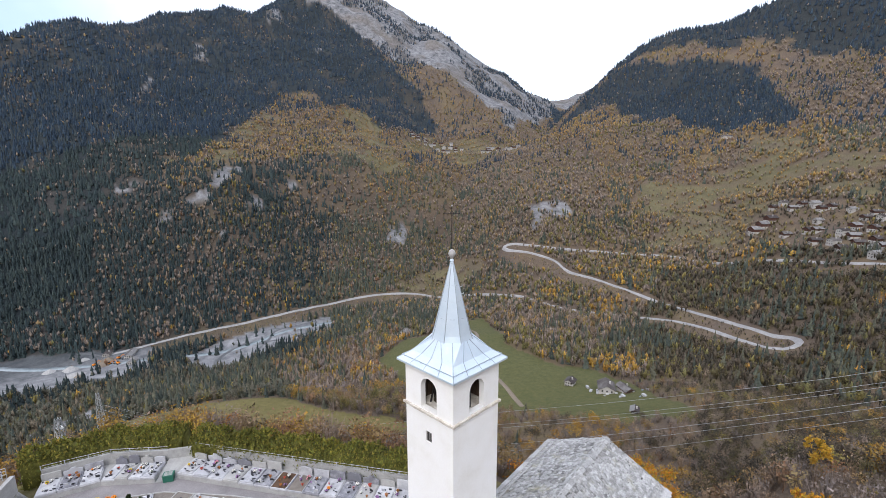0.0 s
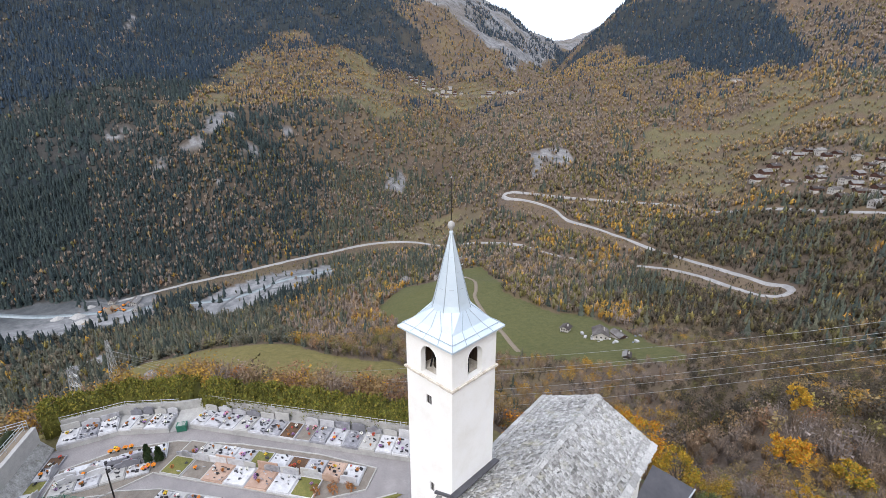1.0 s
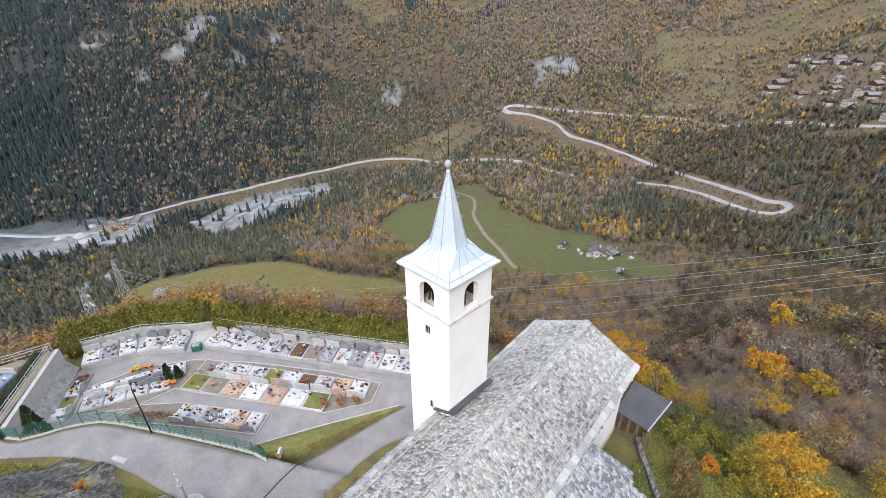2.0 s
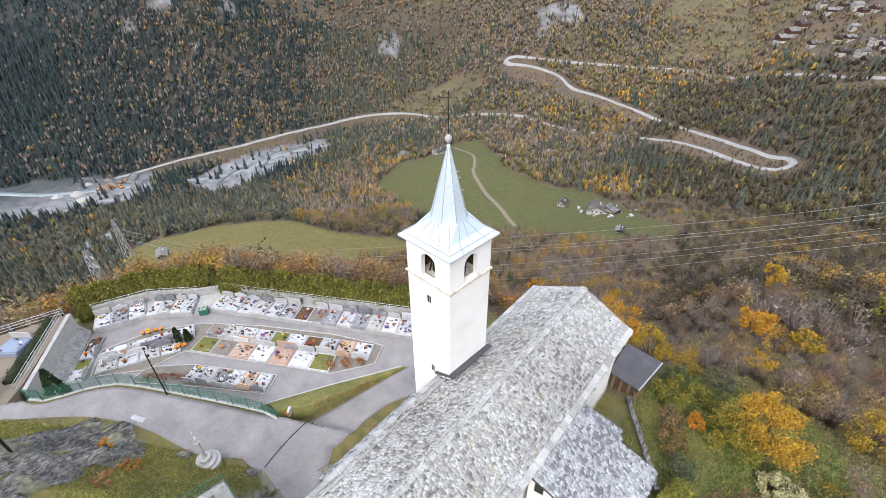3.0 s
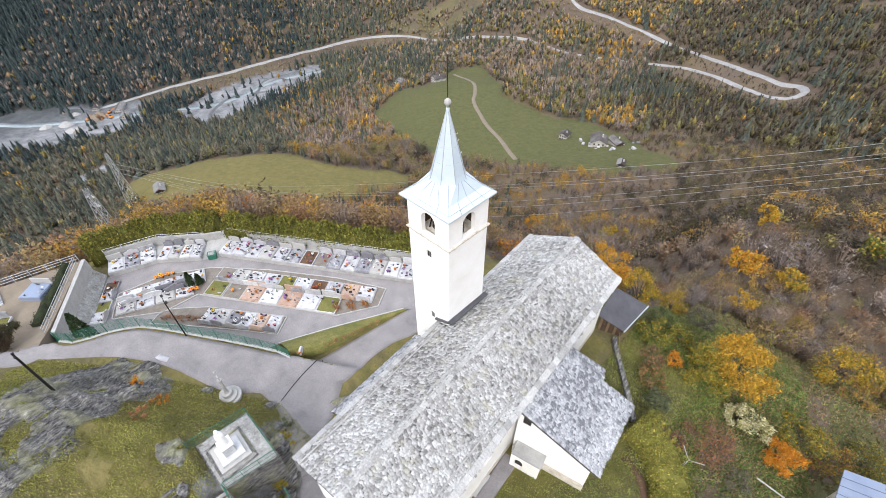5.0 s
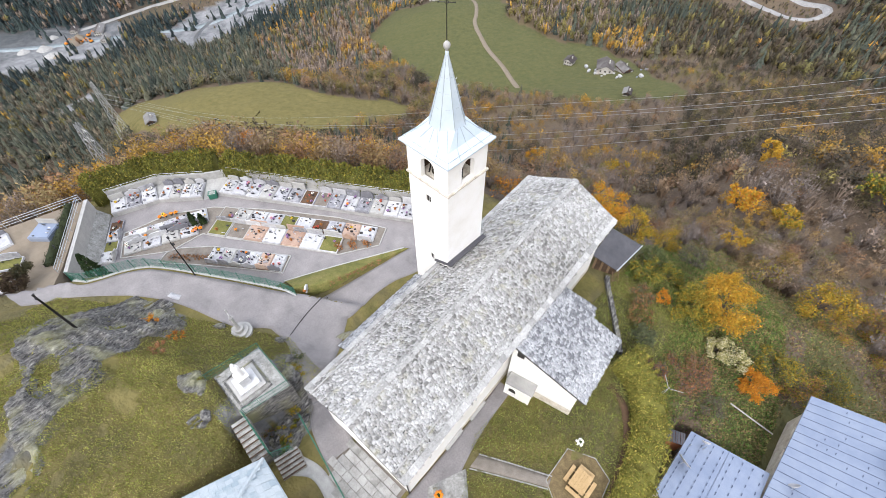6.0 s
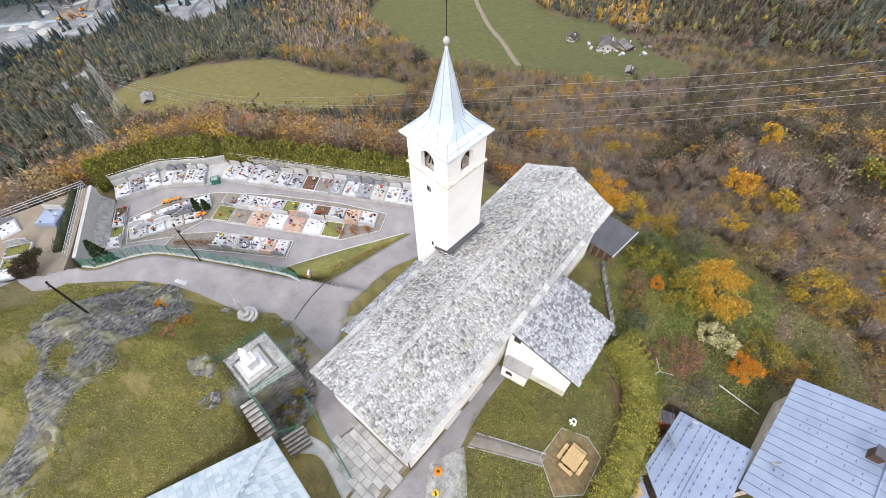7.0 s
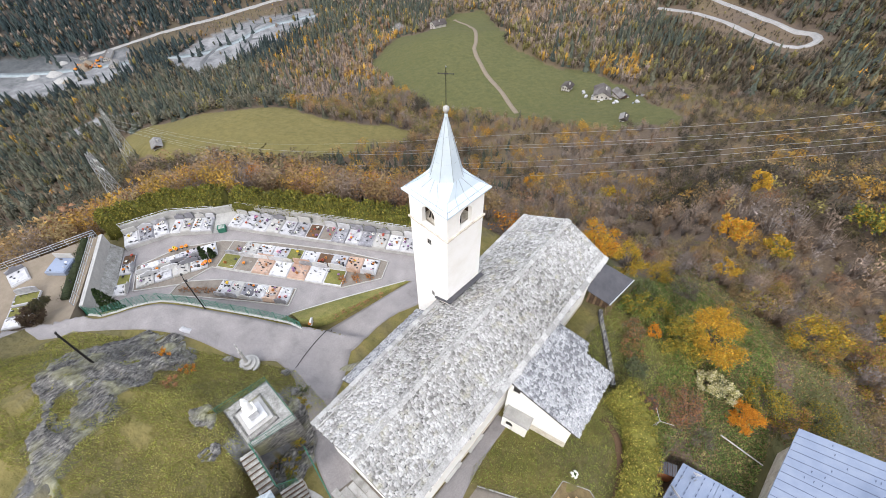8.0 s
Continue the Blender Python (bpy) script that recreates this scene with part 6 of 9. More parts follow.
for k, (x, y, h, r, pal, nm) in enumerate([(-48.0, 4.0, 5.5, 3.2, AMBER + RUST, "orange-brown thicket"), (-56.0, -6.0, 6.0, 3.6, RUST + GOLD, "rust and gold thicket"), (-42.0, 12.0, 5.5, 3.0, GOLD + RUST, "golden brushwood"), (-33.0, 17.0, 6.5, 3.4, GOLD + AMBER + TWIG, "tawny half-bare tree"), (-38.0, 8.0, 5.0, 2.8, TWIG + GOLD, "pale half-bare tree"), (-25.0, 21.0, 5.5, 3.0, YGREEN + GOLD, "yellowing tree"),
                                               (-60.0, -18.0, 5.5, 3.4, AMBER + RUST, "russet thicket"), (-52.0, -14.0, 5.0, 3.0, RUST + TWIG, "brown thicket"), (-18.0, 22.0, 5.0, 2.8, GOLD + TWIG, "straw-gold tree"), (-66.0, 2.0, 6.5, 3.8, RUST + AMBER, "fox-red tree"), (-50.0, 22.0, 6.0, 3.4, GOLD + RUST, "tawny tree"), (-70.0, -14.0, 6.0, 3.8, RUST + YGREEN, "olive-brown tree")]):
    tree(x, y, h, r, pal, nm + " on the bank below the graveyard hedge", 260 + k, 2600, 0.2, 0.2)
tree(-9.0, 20.5, 3.6, 2.2, AMBER + TWIG, "rusty brushwood behind the tower", 27, 1500, 0.2, 0.2, name="bush", category="bush")
tree(-13.5, 17.5, 3.4, 2.2, GOLD + TWIG, "yellow-brown brushwood behind the hedge", 28, 1500, 0.2, 0.2, name="bush", category="bush")


def hedge(pts, w, h, palette, label, seed, density=240, size=0.19, z_of=None):
    """A clipped hedge: a dense inner body and a skin of leaf tufts."""
    rng = np.random.RandomState(seed)
    c = run(pts, int(sum(math.dist(a, b) for a, b in zip(pts, pts[1:])) * 2))
    d = np.gradient(c, axis=0)
    d /= np.linalg.norm(d, axis=1)[:, None]
    nrm = np.stack([-d[:, 1], d[:, 0]], 1)
    g = land(c[:, 0], c[:, 1]) if z_of is None else np.full(len(c), z_of)
    t = thing("hedge", label, "hedge")
    prof = [(-0.5, 0.0), (-0.5, 0.75), (-0.36, 0.95), (0, 1.0), (0.36, 0.95), (0.5, 0.75), (0.5, 0.0)]
    rows = [np.column_stack([c + nrm * (u * w * 0.9), g - 0.3 + (h * 0.93 + 0.3) * v + 0.12 * rng.randn(len(c)) * (v > 0.5)]) for u, v in prof]
    v = np.array(rows)
    n = len(c)
    idx = np.arange(len(prof) * n).reshape(len(prof), n)
    quads = np.stack([idx[:-1, :-1], idx[1:, :-1], idx[1:, 1:], idx[:-1, 1:]], -1).reshape(-1, 4)
    quads = np.concatenate([quads, [[idx[0, 0], idx[2, 0], idx[4, 0], idx[6, 0]], [idx[0, -1], idx[2, -1], idx[4, -1], idx[6, -1]]]])
    # body takes 0.6 of the leaf colour: shade between leaves painted in
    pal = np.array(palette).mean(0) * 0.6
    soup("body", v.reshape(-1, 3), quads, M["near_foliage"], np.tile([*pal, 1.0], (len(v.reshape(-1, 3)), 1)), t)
    k = int(n * 0.5 * density * (w + 1.4 * h) / 4)
    i = rng.randint(0, n, k)
    a = rng.rand(k) * 2 - 1
    ang = a * 2.0
    off = np.sin(ang) * 0.5
    hh = np.clip(np.where(np.abs(ang) > 1.25, rng.rand(k) * 0.9, 0.82 + 0.18 * np.cos(ang * 1.2)), 0.05, 1.05)
    off = np.where(np.abs(ang) > 1.25, np.sign(ang) * 0.5, off * 0.95)
    lump = 1 + 0.10 * np.sin(i * 0.9) * np.cos(i * 0.37) + 0.05 * rng.randn(k)
    p = np.column_stack([c[i] + nrm[i] * (off * w * lump)[:, None] + rng.randn(k, 2) * 0.12, g[i] + hh * h * lump])
    u, s = rng.randn(k, 3), size * (0.6 + 0.8 * rng.rand(k, 1))
    u /= np.linalg.norm(u, axis=1)[:, None]
    up = np.column_stack([rng.randn(k, 2) * 0.5, np.ones(k)])
    tri = np.stack([p - u * s * 0.6, p + u * s * 0.6, p + up * s], 1).reshape(-1, 3)
    patch = (0.75 + 0.5 * fbm(c[i, 0], c[i, 1], 2.2, 2))[:, None]
    tints = leaf_tints(rng, k, palette, 0.5)
    tints[:, :3] *= np.repeat(patch, 3, 0)
    tagged(soup("leaf_skin", tri, tri_faces(k), M["near_foliage"], tints, t), kind="stuff")
    return t


THUJA = [(0.125, 0.13, 0.022), (0.165, 0.16, 0.026), (0.22, 0.185, 0.032), (0.085, 0.095, 0.02)]
hedge([(-44.8, -18.0), (-43.6, -12.4), (-41.0, -8.0), (-38.0, -4.4)], 2.7, 4.2, THUJA, "tall olive-green thuja hedge behind the graves", 41, z_of=-2.6)
hedge([(-36.6, -3.6), (-31.0, 0.6), (-22.0, 6.6), (-15.0, 11.2), (-11.0, 13.6)], 2.7, 4.1, THUJA, "long olive-green thuja hedge along the graveyard wall", 42, z_of=-2.6)
hedge([(14.6, 7.4), (16.9, 6.6), (19.0, 4.3), (20.2, 0.8), (20.9, -2.8), (21.6, -8.0)], 2.7, 2.15, [(0.230, 0.235, 0.042), (0.290, 0.270, 0.052), (0.165, 0.180, 0.034), (0.370, 0.300, 0.075)], "curved clipped hedge round the church garden", 43, density=620, size=0.11)


ribbon("hedge_bed", [(14.9, 4.8), (16.9, 4.1), (18.6, 1.8), (19.5, -1.5), (20.1, -4.3), (20.7, -8.0)], 0.6, M["soil"], "bare brown soil along the hedge foot", "soil", lift=0.07, skirt=0.3, step_len=0.5)


def cypress(x, y, h, r, z, label, seed):
    rng = np.random.RandomState(seed)
    t = thing("cypress", label, "conifer", at=pose(x, y, z))
    bm = bmesh.new()
    rod(bm, (0, 0, 0), (0, 0, h * 0.9), 0.07, 0.02)
    part("trunk", bm, M["bark"], t)
    n = 1100
    u = rng.rand(n)
    rad = r * (1 - u) ** 0.7 * (0.7 + 0.4 * rng.rand(n))
    a = rng.rand(n) * 6.283
    p = np.column_stack([rad * np.cos(a), rad * np.sin(a), 0.1 + u * h * 0.95])
    w = rng.randn(n, 3) * 0.09
    tri = np.stack([p - w, p + w, p + np.column_stack([rng.randn(n, 2) * 0.05, np.full(n, 0.26)])], 1).reshape(-1, 3)
    soup("foliage", tri, tri_faces(n), M["near_foliage"], leaf_tints(rng, n, [(0.03, 0.055, 0.02), (0.05, 0.075, 0.025)]), t)
    return t


for x, y, k in ((-35.5, -13.7, 0), (-35.2, -13.1, 0), (-35.0, -12.5, 0), (-34.8, -12.0, 0), (-35.6, -13.2, 1), (-30.5, -11.5, 0), (-30.2, -11.1, 0), (-30.4, -11.9, 0)):
    pot(x, y, FLOOR + 0.2, k, 1.15)
for k in range(9):
    f, g = k % 3 / 2, k // 3 / 2
    tree(-16.6 + 1.9 * f + 0.7 * g, -1.3 + 2.5 * f - 0.1 * g, 0.5, 0.5, RUST + AMBER[1:2], "low russet ground shrub at the end of the graves", 150 + k, 190, 0.08, 0, z=FLOOR, name="perennial", category="plant", clumps=4)
cypress(-31.6, -11.2, 1.9, 0.42, FLOOR + 0.1, "small dark cypress among the graves", 51)
cypress(-31.0, -10.4, 1.5, 0.36, FLOOR + 0.1, "young dark cypress beside another", 52)
cypress(-30.2, -22.0, 5.4, 1.15, -1.5, "slim dark green cypress by the graveyard gate", 53)

# ---- lane side: fence, poles, monuments -----------------------------------
def lane_fence():
    f = thing("mesh_fence", "green wire mesh fence on a low pale kerb beside the lane", "fence")
    pts = run(FENCE, 17)
    zs = land(pts[:, 0] + 0.25, pts[:, 1] - 0.35)
    for k in range(16):
        p, q = Vector((*pts[k], zs[k] + 0.05)), Vector((*pts[k + 1], zs[k + 1] + 0.05))
        bm = bmesh.new()
        rod(bm, p, p + Vector((0, 0, 1.35)), 0.035, seg=6)
        part("post", bm, M["green_metal"], f)
        bm = bmesh.new()
        for i in range(9):
            rod(bm, p + Vector((0, 0, 0.08 + 0.15 * i)), q + Vector((0, 0, 0.08 + 0.15 * i)), 0.012, seg=3)
        for i in range(1, 14):
            c = p.lerp(q, i / 14)
            rod(bm, c + Vector((0, 0, 0.06)), c + Vector((0, 0, 1.3)), 0.009, seg=3)
        part("mesh_panel", bm, M["green_metal"], f)
        bm = bmesh.new()
        n = Vector((-(q.y - p.y), q.x - p.x, 0)).normalized() * 0.13
        prism(bm, [(p - n).xy[:], (q - n).xy[:], (q + n).xy[:], (p + n).xy[:]], -1.9, [p.z, q.z, q.z, p.z])
        part("footing", bm, M["pale_concrete"], f, "low pale concrete footing")
    return f


lane_fence()


def pole(x, y, h, label, lamp=False, r=0.11):
    z = land1(x, y) - 0.2
    p = thing("lamp_post" if lamp else "utility_pole", label, "lamp post" if lamp else "pole", at=pose(x, y, z))
    bm = bmesh.new()
    rod(bm, (0, 0, 0), (0, 0, h), r, r * 0.65, seg=8)
    part("shaft", bm, M["iron"], p)
    if lamp:
        for s in (-1, 1):
            bm = bmesh.new()
            rod(bm, (0, 0, h - 0.15), (s * 0.55, 0.1, h + 0.1), 0.03)
            box(bm, s * 0.55 - 0.16, s * 0.55 + 0.16, 0.0, 0.2, h + 0.05, h + 0.17, bev=0.03)
            part("lantern_arm", bm, M["iron"], p)
    else:
        bm = bmesh.new()
        box(bm, -0.35, 0.35, -0.05, 0.05, h - 0.3, h - 0.2, bev=0.01)
        part("crossarm", bm, M["iron"], p)
    return p


pole(-20.9, -14.9, 5.4, "dark street lamp with two short arms by the fence", True, 0.07)
pole(-18.3, -24.2, 5.4, "dark weathered utility pole on the rocky knoll")
pole(-35.2, -23.6, 4.2, "thin dark pole on the upper terrace", False, 0.07)


def wayside_cross():
    z = land1(-12.5, -14.95)
    c = thing("wayside_cross", "grey stone wayside cross on a round stepped base", "cross", at=pose(-12.5, -14.95, z - 0.1))
    for k, (r, a, b) in enumerate(((1.05, 0, 0.32), (0.78, 0.32, 0.55), (0.45, 0.55, 0.95))):
        bm = bmesh.new()
        lathe(bm, [(r, a), (r, b - 0.04), (r - 0.05, b)], 20)
        part("step", bm, M["concrete"], c)
    bm = bmesh.new()
    lathe(bm, [(0.22, 0.95), (0.15, 1.2), (0.13, 2.6), (0.2, 2.7), (0.2, 2.85)], 12)
    part("column", bm, M["concrete"], c)
    bm = bmesh.new()
    box(bm, -0.07, 0.07, -0.06, 0.06, 2.85, 4.1, bev=0.02)
    box(bm, -0.36, 0.36, -0.055, 0.055, 3.5, 3.64, bev=0.02)
    part("cross", bm, M["pale_concrete"], c, "white stone cross")
    return c


wayside_cross()

TZ = 4.35


def statue_terrace():
    s = thing("statue_terrace", "gravel terrace on a stone wall with green railing", "terrace", kind="structure")
    poly = [(-8.1, -18.7), (-7.9, -14.7), (-3.1, -14.7), (-3.7, -18.7)]
    bm = bmesh.new()
    prism(bm, poly, 0.0, TZ)
    part("stone_base", bm, M["rock"], s)
    bm = bmesh.new()
    prism(bm, [(-8.0, -18.6), (-7.8, -14.8), (-3.2, -14.8), (-3.8, -18.6)], TZ - 0.1, TZ + 0.03)
    part("gravel_bed", bm, M["paving"], s)
    bm = bmesh.new()
    for x0, x1, y0, y1 in ((-7.25, -4.15, -18.4, -18.25), (-7.25, -4.15, -15.85, -15.7), (-7.25, -7.1, -18.25, -15.85), (-4.3, -4.15, -18.25, -15.85)):
        box(bm, x0, x1, y0, y1, TZ, TZ + 0.08)
    part("kerb", bm, M["rock"], s)


statue_terrace()


def statue():
    s = thing("statue_monument", "white statue on a stepped white plinth", "monument", at=pose(-5.7, -17.05, TZ + 0.03, 0, 0, -2))
    for k, (w, a, b) in enumerate(((1.12, 0, 0.24), (0.84, 0.24, 0.46), (0.40, 0.46, 1.50), (0.47, 1.50, 1.62))):
        bm = bmesh.new()
        box(bm, -w, w, -w, w, a, b, bev=0.025)
        part("plinth_step" if k < 2 else "pedestal" if k == 2 else "cornice", bm, M["pale_concrete"] if k == 0 else M["marble"] if k < 3 else M["plaster"], s)
    bm = bmesh.new()
    lathe(bm, [(0.34, 1.6), (0.36, 1.75), (0.27, 2.3), (0.3, 2.75), (0.24, 3.0), (0.1, 3.1), (0.13, 3.25), (0.14, 3.35), (0.09, 3.48), (0.02, 3.52)], 14)
    part("figure", bm, M["plaster"], s, "plain white stone figure", smooth=True)
    bm = bmesh.new()
    box(bm, -0.2, 0.2, -0.342, -0.334, 0.75, 1.2)
    part("tablet", bm, M["granite"], s, "dark inscribed tablet")


statue()


def railing(pts, label, h=1.0, bays=None):
    """Green pipe railing with posts, along a line of (x, y, z)."""
    f = thing("railing", label, "railing", "green railings")
    for p, q in zip(pts, pts[1:]):
        p, q = Vector(p), Vector(q)
        n = max(1, round((q - p).length / 1.3))
        for k in range(n + 1):
            c = p.lerp(q, k / n)
            bm = bmesh.new()
            rod(bm, c, c + Vector((0, 0, h)), 0.028, seg=6)
            part("post", bm, M["green_metal"], f)
        for z in (h, h * 0.55, 0.12):
            bm = bmesh.new()
            rod(bm, p + Vector((0, 0, z)), q + Vector((0, 0, z)), 0.028 if z == h else 0.015, seg=6)
            part("rail", bm, M["green_metal"], f)
        bm = bmesh.new()
        m = int((q - p).length / 0.13)
        for k in range(1, m):
            c = p.lerp(q, k / m)
            rod(bm, c + Vector((0, 0, 0.12)), c + Vector((0, 0, h)), 0.008, seg=3, cap=False)
        part("infill", bm, M["green_metal"], f)
    return f


railing([(-8.0, -19.1, TZ + 0.3), (-7.65, -14.75, TZ), (-3.15, -14.8, TZ), (-3.65, -18.4, TZ)], "green mesh railing round the statue terrace")
railing([(-3.65, -18.5, TZ), (-0.1, -18.75, 3.0), (0.55, -17.4, 3.0)], "green mesh railing beside the steps")
railing([(-1.0, -15.6, 3.1), (6.1, -16.75, 2.2)], "green railing along the path above the lane", 0.95)


def stairs(p, q, n, w, z0, z1, label):
    """Stone steps from p down to q."""
    s = thing("stairs", label, "stairs", "outdoor steps", kind="structure")
    p, q = Vector(p), Vector(q)
    d = (q - p) / n
    nrm = Vector((-d.y, d.x)).normalized() * w / 2
    for k in range(n):
        a, b = p + d * k, p + d * (k + 1.0)
        z = z0 + (z1 - z0) * k / n
        bm = bmesh.new()
        prism(bm, [tuple(a - nrm), tuple(b - nrm), tuple(b + nrm), tuple(a + nrm)], z - 1.2, z)
        part("tread", bm, M["paving"], s)
        bm = bmesh.new()
        e = b - d.normalized() * 0.1
        prism(bm, [tuple(e - nrm), tuple(b - nrm + d.normalized() * 0.01), tuple(b + nrm + d.normalized() * 0.01), tuple(e + nrm)], z, z + 0.03)
        part("nosing", bm, M["dark_wood"], s)
    return s


stairs((-3.6, -19.05), (-0.6, -19.45), 8, 1.2, TZ, 2.9, "steep concrete steps with dark timber edges")
stairs((0.25, -17.95), (1.75, -18.25), 5, 1.8, 2.85, 2.2, "broad concrete steps below the terrace")


def boulder(x, y, r, seed, z=None, squash=0.6):
    rng = random.Random(seed)
    bm = bmesh.new()
    ball(bm, (0, 0, 0), r, 3, (1, 0.8, squash), 0.10, rng)
    for v in bm.verts:
        v.co += v.co.normalized() * r * 0.35 * (noise.noise(v.co * (1.6 / r) + Vector((seed, 0, 0))))
    ob = mesh_ob("boulder", bm, M["rock"])
    ob.matrix_basis = pose(x, y, (land1(x, y) if z is None else z) + r * 0.1, 0, 0, rng.uniform(0, 360))
    return tagged(ob, "grey lichen-covered rock outcrop in the grass", "rock", "rock outcrops")


for k, (x, y, r) in enumerate([(-8.2, -20.3, 0.7), (-5.3, -20.5, 0.5), (-2.6, -16.8, 1.1), (-1.9, -17.6, 0.8), (-3.0, -14.9, 0.7), (-4.6, -14.2, 0.8), (-6.4, -13.4, 0.6), (-1.4, -16.0, 0.6), (-0.6, -17.9, 0.5), (-9.6, -12.9, 0.5), (-14.2, -16.1, 0.5), (-17.0, -19.4, 0.9), (-18.3, -19.6, 0.8), (-15.7, -20.7, 0.8)]):
    boulder(x, y, r, k + 3)
for k, (x, y, pal, nm) in enumerate([(-4.6, -13.6, YGREEN, "yellow-green"), (-2.3, -17.0, YGREEN, "mossy yellow"), (-1.1, -17.5, YGREEN, "yellow-green"), (-1.7, -16.3, GREEN + YGREEN, "mossy green"), (-0.3, -18.0, GREEN, "green"), (-2.9, -17.9, RUST + GREEN, "browning"), (-3.0, -15.5, YGREEN, "yellow-flowered"), (-6.2, -12.9, GREYGREEN, "grey-green"), (-17.2, -20.1, AMBER, "orange"), (-14.6, -19.1, AMBER + RUST, "rust-orange"), (-13.2, -20.5, RUST, "russet")]):
    tree(x, y, 0.9, 0.75, pal, nm + " low shrub on the rocks", 70 + k, 450, 0.1, 0, name="shrub", category="shrub", clumps=5)

# ---- garden, shed and neighbouring houses -----------------------------------
def picnic_table():
    g = land1(17.35, -3.45) + 0.07
    t = thing("picnic_table", "pale pine picnic table with four attached benches", "table", at=pose(17.35, -3.45, g, 0, 0, 1))
    for k in range(6):
        bm = bmesh.new()
        x = -0.64 + k * 0.2145
        box(bm, x, x + 0.205, -0.8, 0.8, 0.70, 0.75, bev=0.008)
        part("board", bm, M["new_wood"], t)
    for a, off, half in ((0, 1.02, 0.62), (1, 0.92, 0.72), (2, 1.02, 0.62), (3, 0.92, 0.72)):
        m = Matrix.Rotation(math.pi / 2 * a, 4, "Z")
        bm = bmesh.new()
        box(bm, -half, half, -off - 0.15, -off + 0.15, 0.41, 0.455, m=m, bev=0.008)
        part("bench", bm, M["new_wood"], t)
        bm = bmesh.new()
        for s in (-0.4, 0.4):
            box(bm, s - 0.04, s + 0.04, -off - 0.1, -0.25, 0.33, 0.41, m=m)
        part("beam", bm, M["new_wood"], t)
        bm = bmesh.new()
        box(bm, 0.38, 0.48, -0.6, -0.5, 0, 0.70, m=m)
        part("leg", bm, M["new_wood"], t)
    return t


bm = bmesh.new()
_hex = [(15.4, -5.2), (15.3, -2.1), (17.3, -1.0), (19.0, -1.5), (19.5, -4.8), (17.9, -6.6)]
prism(bm, _hex, -1.0, [land1(*p) + 0.07 for p in _hex])
tagged(mesh_ob("gravel_patch", bm, M["litter"]), "hexagonal brown gravel patch with pale edging", "paving", kind="structure")
for p, q in zip(_hex, _hex[1:] + _hex[:1]):
    bm = bmesh.new()
    n = Vector((-(q[1] - p[1]), q[0] - p[0])).normalized() * 0.035
    z0, z1 = land1(*p), land1(*q)
    prism(bm, [(p[0] - n.x, p[1] - n.y), (q[0] - n.x, q[1] - n.y), (q[0] + n.x, q[1] + n.y), (p[0] + n.x, p[1] + n.y)], -1.0, [z0 + 0.09, z1 + 0.09, z1 + 0.09, z0 + 0.09])
    tagged(mesh_ob("kerb", bm, M["paving"]), "pale edging of the gravel patch", "kerb", kind="structure")
picnic_table()


def bench(x, y, rz):
    b = thing("bench", "long grey stone bench against the nave wall", "bench", "nave benches", at=pose(x, y, land1(x, y) + 0.05, 0, 0, rz))
    bm = bmesh.new()
    box(bm, -0.15, 0.15, -1.0, 1.0, 0.40, 0.47, bev=0.015)
    part("seat", bm, M["pale_concrete"], b)
    for s in (-0.7, 0.7):
        bm = bmesh.new()
        box(bm, -0.15, 0.15, s - 0.12, s + 0.12, 0, 0.40, bev=0.01)
        part("support", bm, M["concrete"], b)


bench(8.45, -8.1, 4.3)
bench(8.2, -5.0, 4.3)
pot(15.7, -1.1, land1(15.7, -1.1), 2, 1.6)
pot(10.4, -11.8, land1(10.4, -11.8) + 0.08, 0, 1.7)
pot(11.3, -13.0, land1(11.3, -13.0) + 0.08, 1, 1.3)


def garden_wall():
    w = thing("garden_wall", "low dry-stone wall edging the lawn", "wall", kind="structure")
    c = run([(8.6, 14.6), (9.3, 13.6), (11.2, 11.4), (12.9, 9.4), (14.0, 8.0)], 26)
    rr = random.Random(5)
    for a, b in zip(c, c[1:]):
        d = Vector(b - a)
        n = Vector((-d.y, d.x)).normalized() * 0.2
        for lay in range(2):
            bm = bmesh.new()
            j = rr.uniform(-0.04, 0.04)
            z = land1(*a) - 0.3 + lay * 0.42
            prism(bm, [(a[0] - n.x + j, a[1] - n.y), (b[0] - n.x, b[1] - n.y + j), (b[0] + n.x + j, b[1] + n.y), (a[0] + n.x, a[1] + n.y - j)], z, z + 0.40 + rr.uniform(-0.03, 0.03))
            part("stone", bm, M["rock"], w)
    return w


garden_wall()


